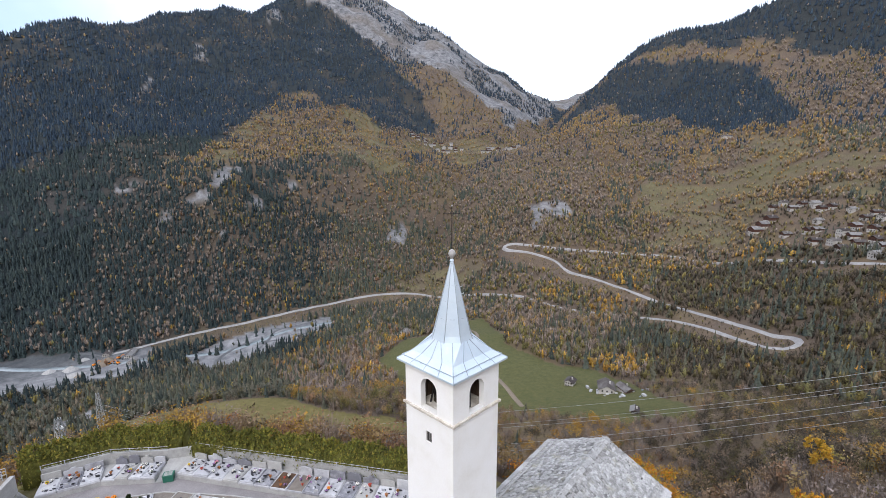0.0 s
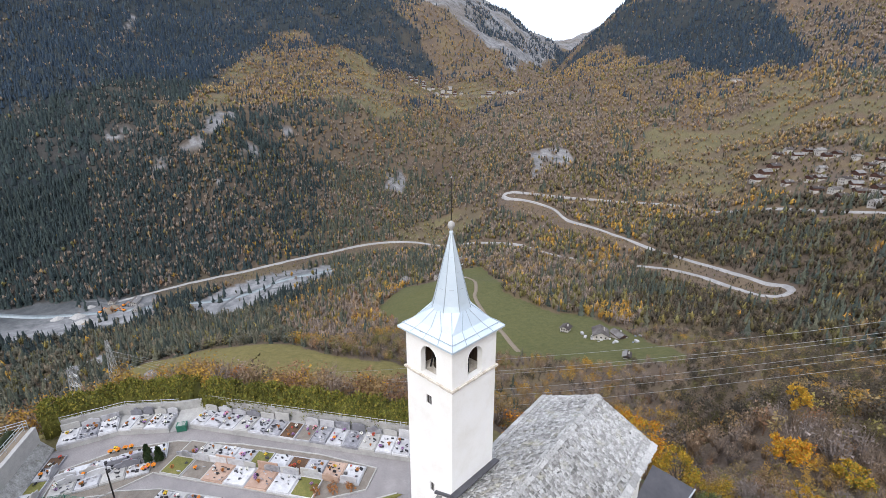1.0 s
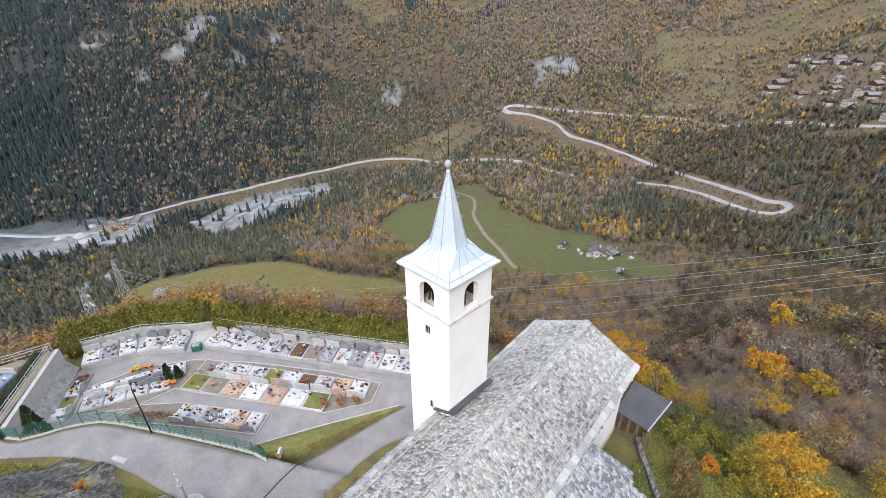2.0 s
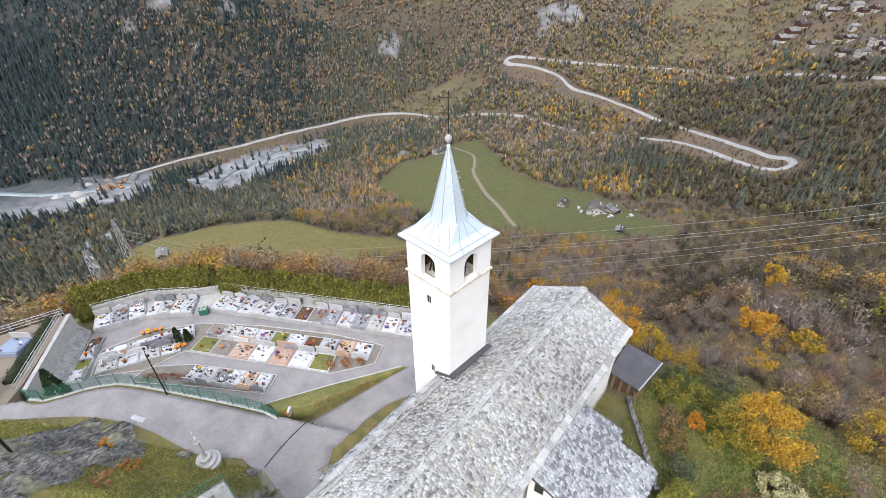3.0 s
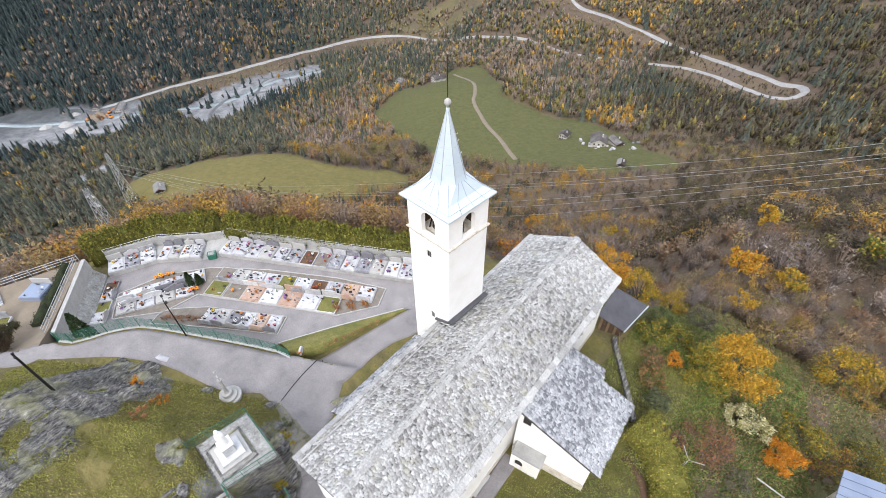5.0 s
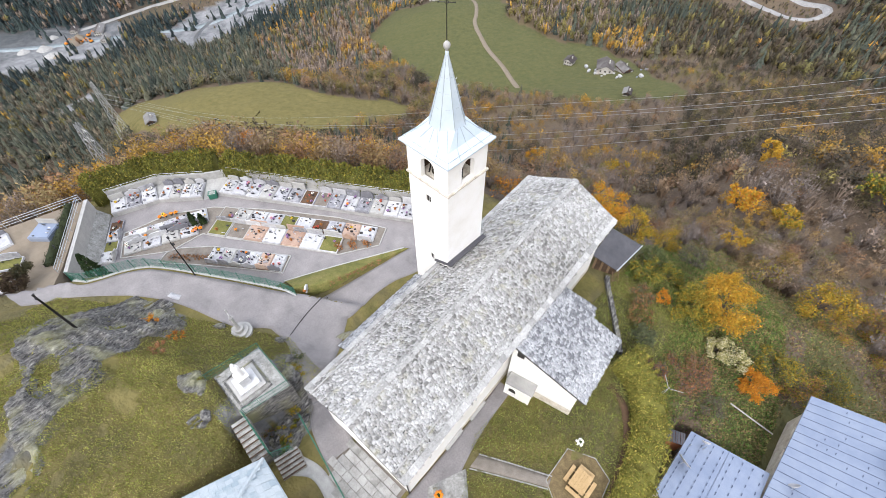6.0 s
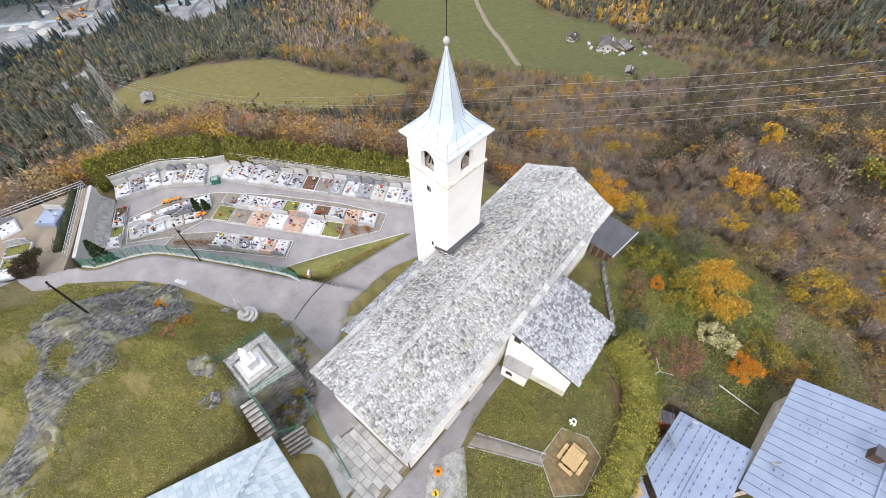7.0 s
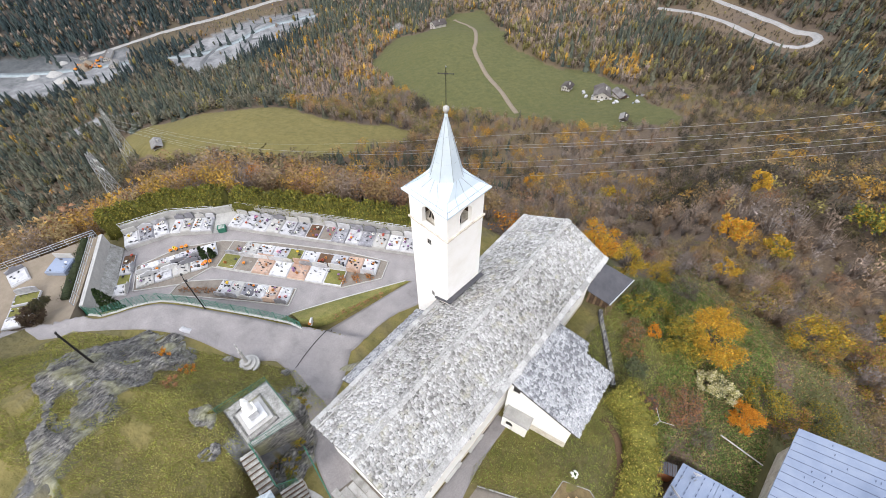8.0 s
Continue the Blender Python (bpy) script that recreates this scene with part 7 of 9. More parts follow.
def shed():
    s = thing("garden_shed", "dark wooden lean-to shed with grey felt roof behind the nave", "shed")
    pl = [(6.1, 18.7), (6.5, 14.2), (9.05, 15.2), (9.25, 19.9)]
    zz = [2.95, 2.95, 1.7, 1.7]
    bm = bmesh.new()
    prism(bm, pl, [z - 0.1 for z in zz], zz)
    roof = part("roof", bm, M["tarpaper"], s)
    bm = bmesh.new()
    rod(bm, (9.11, 15.15, 1.66), (9.31, 19.95, 1.66), 0.07, seg=8)
    part("gutter", bm, M["steel"], roof, "pale metal gutter")
    k = 0
    for p, q, za, zb in (((6.75, 14.75), (8.8, 15.5), 2.65, 1.6), ((8.8, 15.5), (8.95, 19.5), 1.55, 1.55), ((8.95, 19.5), (6.4, 18.5), 1.55, 2.7)):
        n = 9
        for i in range(n):
            a, b = Vector(p).lerp(Vector(q), i / n), Vector(p).lerp(Vector(q), (i + 0.93) / n)
            d = Vector((b.y - a.y, a.x - b.x)).normalized() * 0.03
            t = za + (zb - za) * (i + 0.5) / n
            bm = bmesh.new()
            prism(bm, [(a - d)[:], (b - d)[:], (b + d)[:], (a + d)[:]], -3.2, t)
            part("board", bm, M["dark_wood"] if (i + k) % 3 else M["wood"], s)
        k += 1
    return s


shed()


def ladder():
    l = thing("ladder", "old grey wooden ladder leaning on the shed", "ladder")
    a, b = Vector((9.9, 14.4, -0.6)), Vector((9.0, 15.3, 1.4))
    off = Vector((0.22, 0.22, 0))
    for s in (-1, 1):
        bm = bmesh.new()
        rod(bm, a + off * s, b + off * s, 0.035, seg=5)
        part("rail", bm, M["wood"], l)
    for k in range(8):
        c = a.lerp(b, (k + 0.5) / 8)
        bm = bmesh.new()
        rod(bm, c - off, c + off, 0.022, seg=5)
        part("rung", bm, M["wood"], l)


ladder()
for k in range(7):
    bm = bmesh.new()
    y = 5.9 + 0.22 * k
    box(bm, -0.02, 0.02, -0.09, 0.09, 0, 2.6 + 0.4 * random.random(), m=pose(8.1 + 0.1 * random.random(), y, 0.5, 0, -9, 4.3))
    tagged(mesh_ob("plank", bm, M["wood"] if k % 2 else M["dark_wood"]), "grey weathered plank leaning on the nave wall", "plank", "leaning planks")


def drying_rack():
    d = thing("clothes_dryer", "white metal rotary clothes dryer in the garden", "dryer", at=pose(18.7, 7.9, land1(18.7, 7.9)))
    bm = bmesh.new()
    rod(bm, (0, 0, 0), (0, 0, 1.6), 0.03)
    part("pole", bm, M["pale_concrete"], d)
    for a in (0.3, 2.4, 4.4):
        bm = bmesh.new()
        rod(bm, (0, 0, 1.35), (1.1 * math.cos(a), 1.1 * math.sin(a), 1.65), 0.03)
        part("arm", bm, M["pale_concrete"], d)


drying_rack()


def seam_roof(owner, p00, p10, p11, p01, n, hooks=0, seed=0, seam="blue_seam", rows=0):
    """A sheet roof with standing seams from the edge p00-p10 to p01-p11."""
    p00, p10, p11, p01 = (Vector(p) for p in (p00, p10, p11, p01))
    bm = bmesh.new()
    up = [bm.verts.new(p) for p in (p00, p10, p11, p01)]
    lo = [bm.verts.new(p - Vector((0, 0, 0.14))) for p in (p00, p10, p11, p01)]
    bm.faces.new(up)
    bm.faces.new(lo[::-1])
    for i in range(4):
        bm.faces.new((lo[i], lo[(i + 1) % 4], up[(i + 1) % 4], up[i]))
    bmesh.ops.recalc_face_normals(bm, faces=bm.faces)
    roof = part("roof", bm, M["blue_tin"], owner)
    for k in range(1, n):
        a, b = p00.lerp(p10, k / n), p01.lerp(p11, k / n)
        bm = bmesh.new()
        rod(bm, a + Vector((0, 0, 0.02)), b + Vector((0, 0, 0.02)), 0.022, seg=4)
        part("seam", bm, M[seam], roof)
    rr = random.Random(seed)
    for k in range(rows * 13):
        c = p00.lerp(p10, (k // 13 + 0.5) / rows).lerp(p01.lerp(p11, (k // 13 + 0.5) / rows), (k % 13 + 0.6) / 13.4)
        bm = bmesh.new()
        box(bm, -0.03, 0.03, -0.13, 0.13, 0, 0.06, m=Matrix.Translation(c))
        part("snow_hook", bm, M["blue_seam"], roof)
    for k in range(hooks):
        u, v = (rr.randrange(1, n) + 0.5) / n, rr.uniform(0.08, 0.95)
        c = p00.lerp(p10, u).lerp(p01.lerp(p11, u), v)
        bm = bmesh.new()
        box(bm, -0.03, 0.03, -0.09, 0.09, 0, 0.05, m=Matrix.Translation(c))
        part("snow_hook", bm, M["blue_seam"], roof)
    return roof


def metal_house():
    h = thing("metal_roofed_house", "rendered house under a large blue-grey standing-seam roof", "house")
    e, r = -1.75, 0.75
    roof = seam_roof(h, (28.5, 5.0, e), (28.55, 17.9, e), (35.4, 18.4, r), (35.4, 5.0, r), 15, 34, 2)
    seam_roof(h, (42.5, 18.8, e), (42.5, 5.0, e), (35.45, 5.0, r), (35.45, 18.4, r), 15, 0, 3)
    bm = bmesh.new()
    rod(bm, (35.42, 5.0, r + 0.04), (35.42, 18.4, r + 0.04), 0.09)
    part("ridge_cap", bm, M["blue_tin"], roof)
    bm = bmesh.new()
    panel(bm, wall_cells(5.6, 17.3, -9.0, e - 0.1, [(12.2, 13.2, -4.4, -3.1, False), (14.6, 15.6, -4.2, -3.0, False)]), lambda u, v, d: (29.2 + 0.35 * d, u, v))
    wall = part("wall", bm, M["old_plaster"], h, "stained beige rendered wall")
    for y in (12.2, 14.6):
        bm = bmesh.new()
        box(bm, 29.42, 29.46, y, y + 1.0, -4.4, -3.05)
        part("window_pane", bm, M["dark"], wall)
    bm = bmesh.new()
    prism(bm, [(29.2, 17.3), (41.8, 17.7), (41.8, 17.35), (29.56, 16.95)], -9.0, [e - 0.1, e - 0.1, e - 0.1, e - 0.1])
    part("wall", bm, M["old_plaster"], h)
    bm = bmesh.new()
    box(bm, 34.2, 35.0, 13.2, 14.1, 0.2, 1.5, bev=0.02)
    ch = part("chimney", bm, M["dark_wood"], h, "dark clad chimney")
    bm = bmesh.new()
    box(bm, 34.1, 35.1, 13.1, 14.2, 1.5, 1.6, bev=0.02)
    part("cap", bm, M["tarpaper"], ch)
    return h


def low_house():
    h = thing("low_metal_annex", "low annex under a pale blue-grey metal roof", "house")
    seam_roof(h, (22.25, 7.75, -2.35), (28.45, 9.0, -2.35), (28.45, -4.0, -0.9), (22.1, 1.0, -1.45), 2, 0, 5, seam="blue_tin", rows=8)
    bm = bmesh.new()
    prism(bm, [(22.5, 7.0), (28.4, 7.85), (28.4, 7.5), (22.85, 6.7)], -7.0, -2.5)
    part("wall", bm, M["old_plaster"], h)
    bm = bmesh.new()
    prism(bm, [(22.5, 6.9), (22.4, 1.2), (22.75, 1.2), (22.85, 6.65)], -7.0, [-2.5, -1.65, -1.65, -2.5])
    part("wall", bm, M["old_plaster"], h)
    for x, y in ((22.6, 6.2), (23.6, 6.9), (22.4, 4.9)):
        bm = bmesh.new()
        rod(bm, (x, y, -2.3), (x, y, -1.5), 0.03)
        part("antenna_mast", bm, M["steel"], h)
    return h


def dish(x, y, z, rz, r):
    d = thing("satellite_dish", "white satellite dish on the metal roof", "satellite dish", "satellite dishes", at=pose(x, y, z, 0, 0, rz))
    bm = bmesh.new()
    lathe(bm, [(0.02, 0.0), (r * 0.6, 0.06), (r, 0.18), (r * 0.98, 0.2), (r * 0.58, 0.09), (0.02, 0.03)], 16)
    bmesh.ops.transform(bm, matrix=pose(0, 0, 0.35, 62, 0, 0), verts=bm.verts)
    part("reflector", bm, M["marble"], d)
    bm = bmesh.new()
    rod(bm, (0, 0, -0.2), (0, 0, 0.35), 0.03)
    part("mast", bm, M["steel"], d)


metal_house()
low_house()
dish(23.5, 7.2, -2.05, 200, 0.38)
dish(22.7, 4.3, -1.6, 160, 0.68)
dish(29.7, 8.3, -1.05, 230, 0.42)


def box_shed():
    s = thing("small_hut", "small red-brown hut with ribbed grey roof beside the hedge", "hut", at=pose(21.35, 6.2, -4.15, 0, 0, 24))
    bm = bmesh.new()
    box(bm, -0.78, 0.78, -0.45, 0.45, -1.5, 1.9, bev=0.02)
    part("body", bm, M["terracotta"], s)
    bm = bmesh.new()
    for k in range(9):
        box(bm, -0.95 + k * 0.21, -0.95 + k * 0.21 + 0.17, -0.55, 0.55, 1.9, 1.98)
    part("ribbed_roof", bm, M["tarpaper"], s)
    a = thing("lower_roofed_house", "house corner with pale metal roof and tan skylight", "house")
    bm = bmesh.new()
    prism(bm, [(21.7, 0.8), (25.6, -2.2), (24.0, -9.0), (20.6, -5.6)], -5.0, [-2.1, -1.75, -1.75, -2.1])
    r = part("roof", bm, M["blue_tin"], a)
    bm = bmesh.new()
    prism(bm, [(22.2, -0.2), (23.2, -0.9), (22.8, -1.7), (21.8, -1.0)], -2.2, -1.78)
    part("skylight", bm, M["new_wood"], r, "tan boarded skylight")


box_shed()


def slate_house():
    """Hipped house beside the square; its pale roof fills the corner by the steps."""
    h = thing("slate_roofed_house", "house corner under a pale blue-grey slate hip roof", "house")
    c = Vector((0.35, -19.15))
    u, v = Vector((1, -0.07)), Vector((-0.32, -0.95))
    w, l, e, r = 9.0, 10.5, 5.0, 7.6
    P = [c, c + u * w, c + u * w + v * l, c + v * l]
    mid0, mid1 = c + u * w / 2 + v * w * 0.5, c + u * w / 2 + v * (l - w * 0.4)
    bm = bmesh.new()
    vs = [bm.verts.new((p.x, p.y, e)) for p in P] + [bm.verts.new((mid0.x, mid0.y, r)), bm.verts.new((mid1.x, mid1.y, r))]
    lo = [bm.verts.new((p.x, p.y, e - 0.15)) for p in P]
    for f in ((vs[0], vs[1], vs[4]), (vs[1], vs[2], vs[5], vs[4]), (vs[2], vs[3], vs[5]), (vs[3], vs[0], vs[4], vs[5])):
        bm.faces.new(f)
    bm.faces.new(lo[::-1])
    for i in range(4):
        bm.faces.new((lo[i], lo[(i + 1) % 4], vs[(i + 1) % 4], vs[i]))
    bmesh.ops.recalc_face_normals(bm, faces=bm.faces)
    roof = part("roof", bm, M["seam"], h)
    bm = bmesh.new()
    i = 0.35
    Q = [c + (u + v) * i, c + u * (w - i) + v * i, c + u * (w - i) + v * (l - i), c + u * i + v * (l - i)]
    prism(bm, [q[:] for q in Q], 0.5, e - 0.15)
    part("wall", bm, M["old_plaster"], h)
    for p, q in ((P[0], P[1]), (P[3], P[0])):
        bm = bmesh.new()
        rod(bm, (*p, e - 0.05), (*q, e - 0.05), 0.08)
        part("gutter", bm, M["seam"], h)
    for p, q in ((P[0], mid0), (mid0, mid1), (P[1], mid0)):
        bm = bmesh.new()
        rod(bm, (*p, (e if p is not mid0 else r) + 0.04), (*q, r + 0.04), 0.13, seg=8)
        part("hip_cap", bm, M["pale_slate"], roof)
    # slates on the two faces that show
    rr = random.Random(8)
    for base, along, inward, length in ((c, u, v, w), (c, v, u, l)):
        rows_ = 11
        for k in range(rows_):
            f0 = k / rows_
            x = 0.0 + rr.uniform(0, 0.4)
            a0 = f0 * w * 0.5
            while x < length:
                wd = rr.uniform(0.42, 0.62)
                if x > a0 - 0.3 and x + wd < length - a0 + 0.3:
                    bm = bmesh.new()
                    p0 = base + along * max(x + 0.008, a0 * 0.97)
                    p1 = base + along * min(x + wd - 0.008, length - a0 * 0.97)
                    d0, d1 = inward * (f0 * w * 0.5), inward * ((f0 + 1.08 / rows_) * w * 0.5)
                    z0, z1 = e + (r - e) * f0, e + (r - e) * min(1, f0 + 1.08 / rows_)
                    t = 0.03 + 0.012 * rr.random()
                    q4 = [(*(p0 + d0), z0 + t + 0.02), (*(p1 + d0), z0 + t + 0.02), (*(p1 + d1), z1 + t - 0.012), (*(p0 + d1), z1 + t - 0.012)]
                    top = [bm.verts.new(q) for q in q4]
                    bot = [bm.verts.new((q[0], q[1], q[2] - 0.03)) for q in q4]
                    bm.faces.new(top)
                    for i2 in range(4):
                        bm.faces.new((bot[i2], bot[(i2 + 1) % 4], top[(i2 + 1) % 4], top[i2]))
                    bmesh.ops.recalc_face_normals(bm, faces=bm.faces)
                    part("slate", bm, M["pale_slate"], roof)
                x += wd
    return h


slate_house()


# ---- upper graveyard terrace -------------------------------------------------
def upper_terrace():
    z = 1.5
    bm = bmesh.new()
    prism(bm, [(-43.6, -29.5), (-41.2, -18.9), (-32.6, -24.0), (-28.6, -25.6), (-30.6, -31.5), (-36, -40), (-46.2, -40)], -6.0, [z, z, z, z + 1.2, z + 1.2, z, z])
    tagged(mesh_ob("terrace_upper", bm, M["sand"]), "tan gravel upper graveyard terrace", "terrace", kind="structure")
    bm = bmesh.new()
    a, b = (-41.2, -18.9), (-31.6, -24.2)
    n = Vector((-(b[1] - a[1]), b[0] - a[0])).normalized() * 0.4
    prism(bm, [a, b, (b[0] + n.x, b[1] + n.y), (a[0] + n.x, a[1] + n.y)], -3.0, 1.6)
    tagged(mesh_ob("wall_terrace", bm, M["pale_concrete"]), "pale retaining wall of the upper terrace", "wall", kind="structure")
    bm = bmesh.new()
    m = n * 3.4
    prism(bm, [(a[0] + n.x, a[1] + n.y), (b[0] + n.x, b[1] + n.y), (b[0] + m.x, b[1] + m.y), (a[0] + m.x, a[1] + m.y)], -3.0, [-0.2, -0.2, -1.4, -1.4])
    tagged(mesh_ob("ramp_terrace", bm, M["paving"]), "sloping grey concrete apron below the terrace", "ramp", kind="structure")
    hedge([(-41.6, -20.4), (-37.5, -22.6), (-33.6, -24.9)], 0.9, 0.5, [(0.03, 0.045, 0.018), (0.05, 0.06, 0.02)], "dark low box hedge along the terrace rail", 44, density=160, size=0.1, z_of=1.5)
    for k, (p, q) in enumerate((((-41.0, -19.4), (-31.8, -24.5)), ((-43.5, -29.5), (-41.3, -19.1)), ((-46.0, -39.8), (-43.5, -29.6)))):
        f = thing("steel_railing", "galvanised steel railing on the terrace edge", "railing", "terrace railings")
        p, q = Vector((*p, z)), Vector((*q, z))
        m = 7
        for i in range(m + 1):
            c = p.lerp(q, i / m)
            bm = bmesh.new()
            rod(bm, c, c + Vector((0, 0, 1.0)), 0.035)
            part("post", bm, M["steel"], f)
        for hgt in (0.35, 0.7, 1.0):
            bm = bmesh.new()
            rod(bm, p + Vector((0, 0, hgt)), q + Vector((0, 0, hgt)), 0.03)
            part("rail", bm, M["steel"], f)
    # side graves below the wall
    row((-33.6, -21.6), (-39.2, -18.2), ["white", "lawn", "white", "soil"], 1.5, FLOOR, flip=True, pots=1)
    for x, y, up, lk, rz, w, l, hd in ((-38.0, -24.5, 0, "slate", 43, 2.3, 2.2, True), (-39.6, -27.6, 0, "white", 90, 1.9, 2.3, True), (-32.7, -29.5, 0.6, "white", 60, 2.5, 1.4, False), (-34.2, -28.8, 0.4, "lawn", 60, 2.5, 1.4, False), (-35.8, -28.1, 0.25, "lawn", 60, 2.5, 1.5, True)):
        grave(pose(x, y, z + up, 0, 0, rz), w, l, lk, hd, 5, 0.55 if lk == "slate" else 0.2)
    tree(-32.1, -27.7, 1.9, 1.15, [(0.05, 0.03, 0.02), (0.07, 0.05, 0.025)], "dark brown-leaved rounded shrub on the terrace", 91, 6000, 0.11, 0, z=2.0, name="shrub", category="shrub", clumps=18)
    tree(-33.2, -26.7, 1.7, 1.0, [(0.04, 0.04, 0.02), (0.06, 0.05, 0.02)], "small dark clipped shrub on the terrace", 92, 4500, 0.1, 0, z=2.0, name="shrub", category="shrub", clumps=16)


upper_terrace()


def waste_bin():
    m = frame_along((-34.9, -8.2), (-33.9, -6.4), 0.5, FLOOR)
    b = thing("waste_bin", "green waste container with pale slats at the ramp", "bin", at=m)
    bm = bmesh.new()
    box(bm, -0.5, 0.5, -0.4, 0.4, 0, 0.7, bev=0.04)
    part("body", bm, M["green_metal"], b)
    bm = bmesh.new()
    box(bm, -0.53, 0.53, -0.43, 0.43, 0.7, 0.77, bev=0.02)
    part("lid", bm, M["green_metal"], b)
    for k in range(4):
        bm = bmesh.new()
        box(bm, -0.38, 0.38, -0.32 + 0.17 * k, -0.24 + 0.17 * k, 0.772, 0.80)
        part("slat", bm, M["pale_concrete"], b)


waste_bin()


def verge_stone():
    s = thing("marker_stone", "small white arched marker stone with flowers on the verge", "marker", at=pose(-13.1, -7.6, -0.35, 0, 0, -50))
    bm = headstone_mesh(0.7, 0.75, 0.2, 0)
    part("stone", bm, M["marble"], s)
    pot(-12.9, -7.9, -0.1, 5, 1.0)


verge_stone()
for k in range(7):
    f = k / 7
    tree(-12.1 + 1.2 * f, -5.2 + 6.5 * f, 0.45, 0.4, RUST, "low rusty perennial on the grass verge", 110 + k, 140, 0.07, 0, z=-0.75 - 0.65 * f, name="perennial", category="plant", clumps=4)
for k in range(8):
    f = (k + 0.5) / 8
    tree(-29.0 + 3.4 * f, -15.6 + 3.4 * f * 0.9, 0.4, 0.45, RUST, "low red-brown ground shrub in the grave plot", 130 + k, 160, 0.08, 0, z=FLOOR, name="perennial", category="plant", clumps=4)


# ---- bare rock and rough grass -------------------------------------------------
def rock_patch(poly, label, cell, height, seed, tilt=(0.98, 0.17), gap=None):
    """A rocky outcrop that rises out of the turf, in slanting strata."""
    p = np.array(poly)
    x0, y0 = p.min(0) - 0.4
    x1, y1 = p.max(0) + 0.4
    nx, ny = int((x1 - x0) / cell), int((y1 - y0) / cell)
    x, y = np.meshgrid(np.linspace(x0, x1, nx), np.linspace(y0, y1, ny), indexing="ij")
    wx, wy = x + 1.6 * (fbm(x, y, 2.0, 3) - 0.5), y + 1.6 * (fbm(x + 31, y, 2.0, 3) - 0.5)
    inn = inside(poly, wx, wy).astype(float)
    if gap:
        inn *= ~inside(gap, x, y)
    for _ in range(5):
        q = np.pad(inn, 1, mode="edge")
        inn = (q[:-2, 1:-1] + q[2:, 1:-1] + q[1:-1, :-2] + q[1:-1, 2:] + inn) / 5
    across, along = x * tilt[0] + y * tilt[1], (x * tilt[1] - y * tilt[0]) / 4.5
    s = across + 0.7 * fbm(x + seed, y, 2.2, 3)
    bed = np.abs((s / 0.7) % 1.0 - 0.5) * 2
    shelf = (s / 0.42) % 1.0 * step(0.35, 0.55, fbm(x + 5 * seed, y, 1.6, 3))
    fold = 1 - 2 * np.abs(fbm(along + seed, across, 0.8, 4) - 0.5)
    crest = 1 - 2 * np.abs(fbm(x + 3 * seed, y, 0.9, 4) - 0.5)
    bed = bed ** 0.6
    rough = 0.34 * (shelf - 0.5) + 0.2 * (crest - 0.8) + 0.55 * (fold - 0.8) + 0.5 * fbm(x + seed, y, 2.4, 5) + 0.35 * bed * fbm(x, y + seed, 1.3, 3) + 0.25 * np.abs(fbm(x, y, 0.6, 4) - 0.5)
    z = land(x, y) + (rough * height * 1.5 - 0.12) * step(0.25, 0.8, inn) - 0.25 * (1 - step(0.15, 0.5, inn))
    keep = inn > 0.03
    idx = np.arange(nx * ny).reshape(nx, ny)
    quads = np.stack([idx[:-1, :-1], idx[1:, :-1], idx[1:, 1:], idx[:-1, 1:]], -1)[keep[:-1, :-1]]
    used = np.unique(quads)
    remap = np.full(nx * ny, -1)
    remap[used] = np.arange(len(used))
    ob = soup("rock_outcrop", np.stack([x, y, z], -1).reshape(-1, 3)[used], remap[quads], M["rock"])
    return tagged(ob, label, "rock", "rock outcrops")


rock_patch(KNOLL_ROCK, "grey layered rock outcrop with yellow-green lichen", 0.12, 0.75, 3, gap=GRASS_ISLAND)
rock_patch([(-5.2, -13.4), (-3.0, -14.3), (-1.2, -15.6), (0.6, -17.4), (1.4, -18.6), (0.2, -18.9), (-2.8, -18.3), (-3.0, -15.3), (-5.0, -14.9)], "dark craggy rock face below the terrace", 0.12, 1.0, 9)
rock_patch([(-9.4, -21.0), (-8.8, -19.7), (-7.6, -19.3), (-7.0, -20.3), (-8.0, -21.1)], "small broken rock outcrop in turf", 0.12, 0.7, 12)
rock_patch([(-6.0, -20.7), (-4.9, -19.9), (-4.5, -20.8), (-5.5, -21.3)], "low weathered rock in the turf", 0.12, 0.6, 15)
rock_patch([(-6.6, -9.4), (-5.2, -6.6), (-4.5, -3.0), (-4.6, -1.0), (-5.6, -3.6), (-6.4, -6.4), (-7.0, -8.8)], "stony bank under the lean-to", 0.13, 0.5, 19)


def turf(name, label, n, pick, palette, size, seed, box_):
    """Rough grass: blades and tufts strewn over the turf."""
    rng = np.random.RandomState(seed)
    x = box_[0] + (box_[1] - box_[0]) * rng.rand(n)
    y = box_[2] + (box_[3] - box_[2]) * rng.rand(n)
    ok = pick(x, y)
    x, y = x[ok], y[ok]
    n = len(x)
    z = land(x, y) + 0.045
    a = rng.rand(n) * 6.283
    s = size * (0.5 + rng.rand(n))
    dx, dy = np.cos(a) * s * 0.45, np.sin(a) * s * 0.45
    tip = np.stack([x + rng.randn(n) * s * 0.5, y + rng.randn(n) * s * 0.5, z + s * 0.8 + 0.06], -1)
    tri = np.stack([np.stack([x - dx, y - dy, z - 0.02], -1), np.stack([x + dx, y + dy, z - 0.02], -1), tip], 1).reshape(-1, 3)
    t = leaf_tints(rng, n, palette, 0.6)
    t[:, :3] *= np.repeat((0.7 + 0.65 * fbm(x, y, 1.7, 3))[:, None], 3, 0)
    return tagged(soup(name, tri, tri_faces(n), M["near_foliage"], t), label, "grass", kind="stuff")


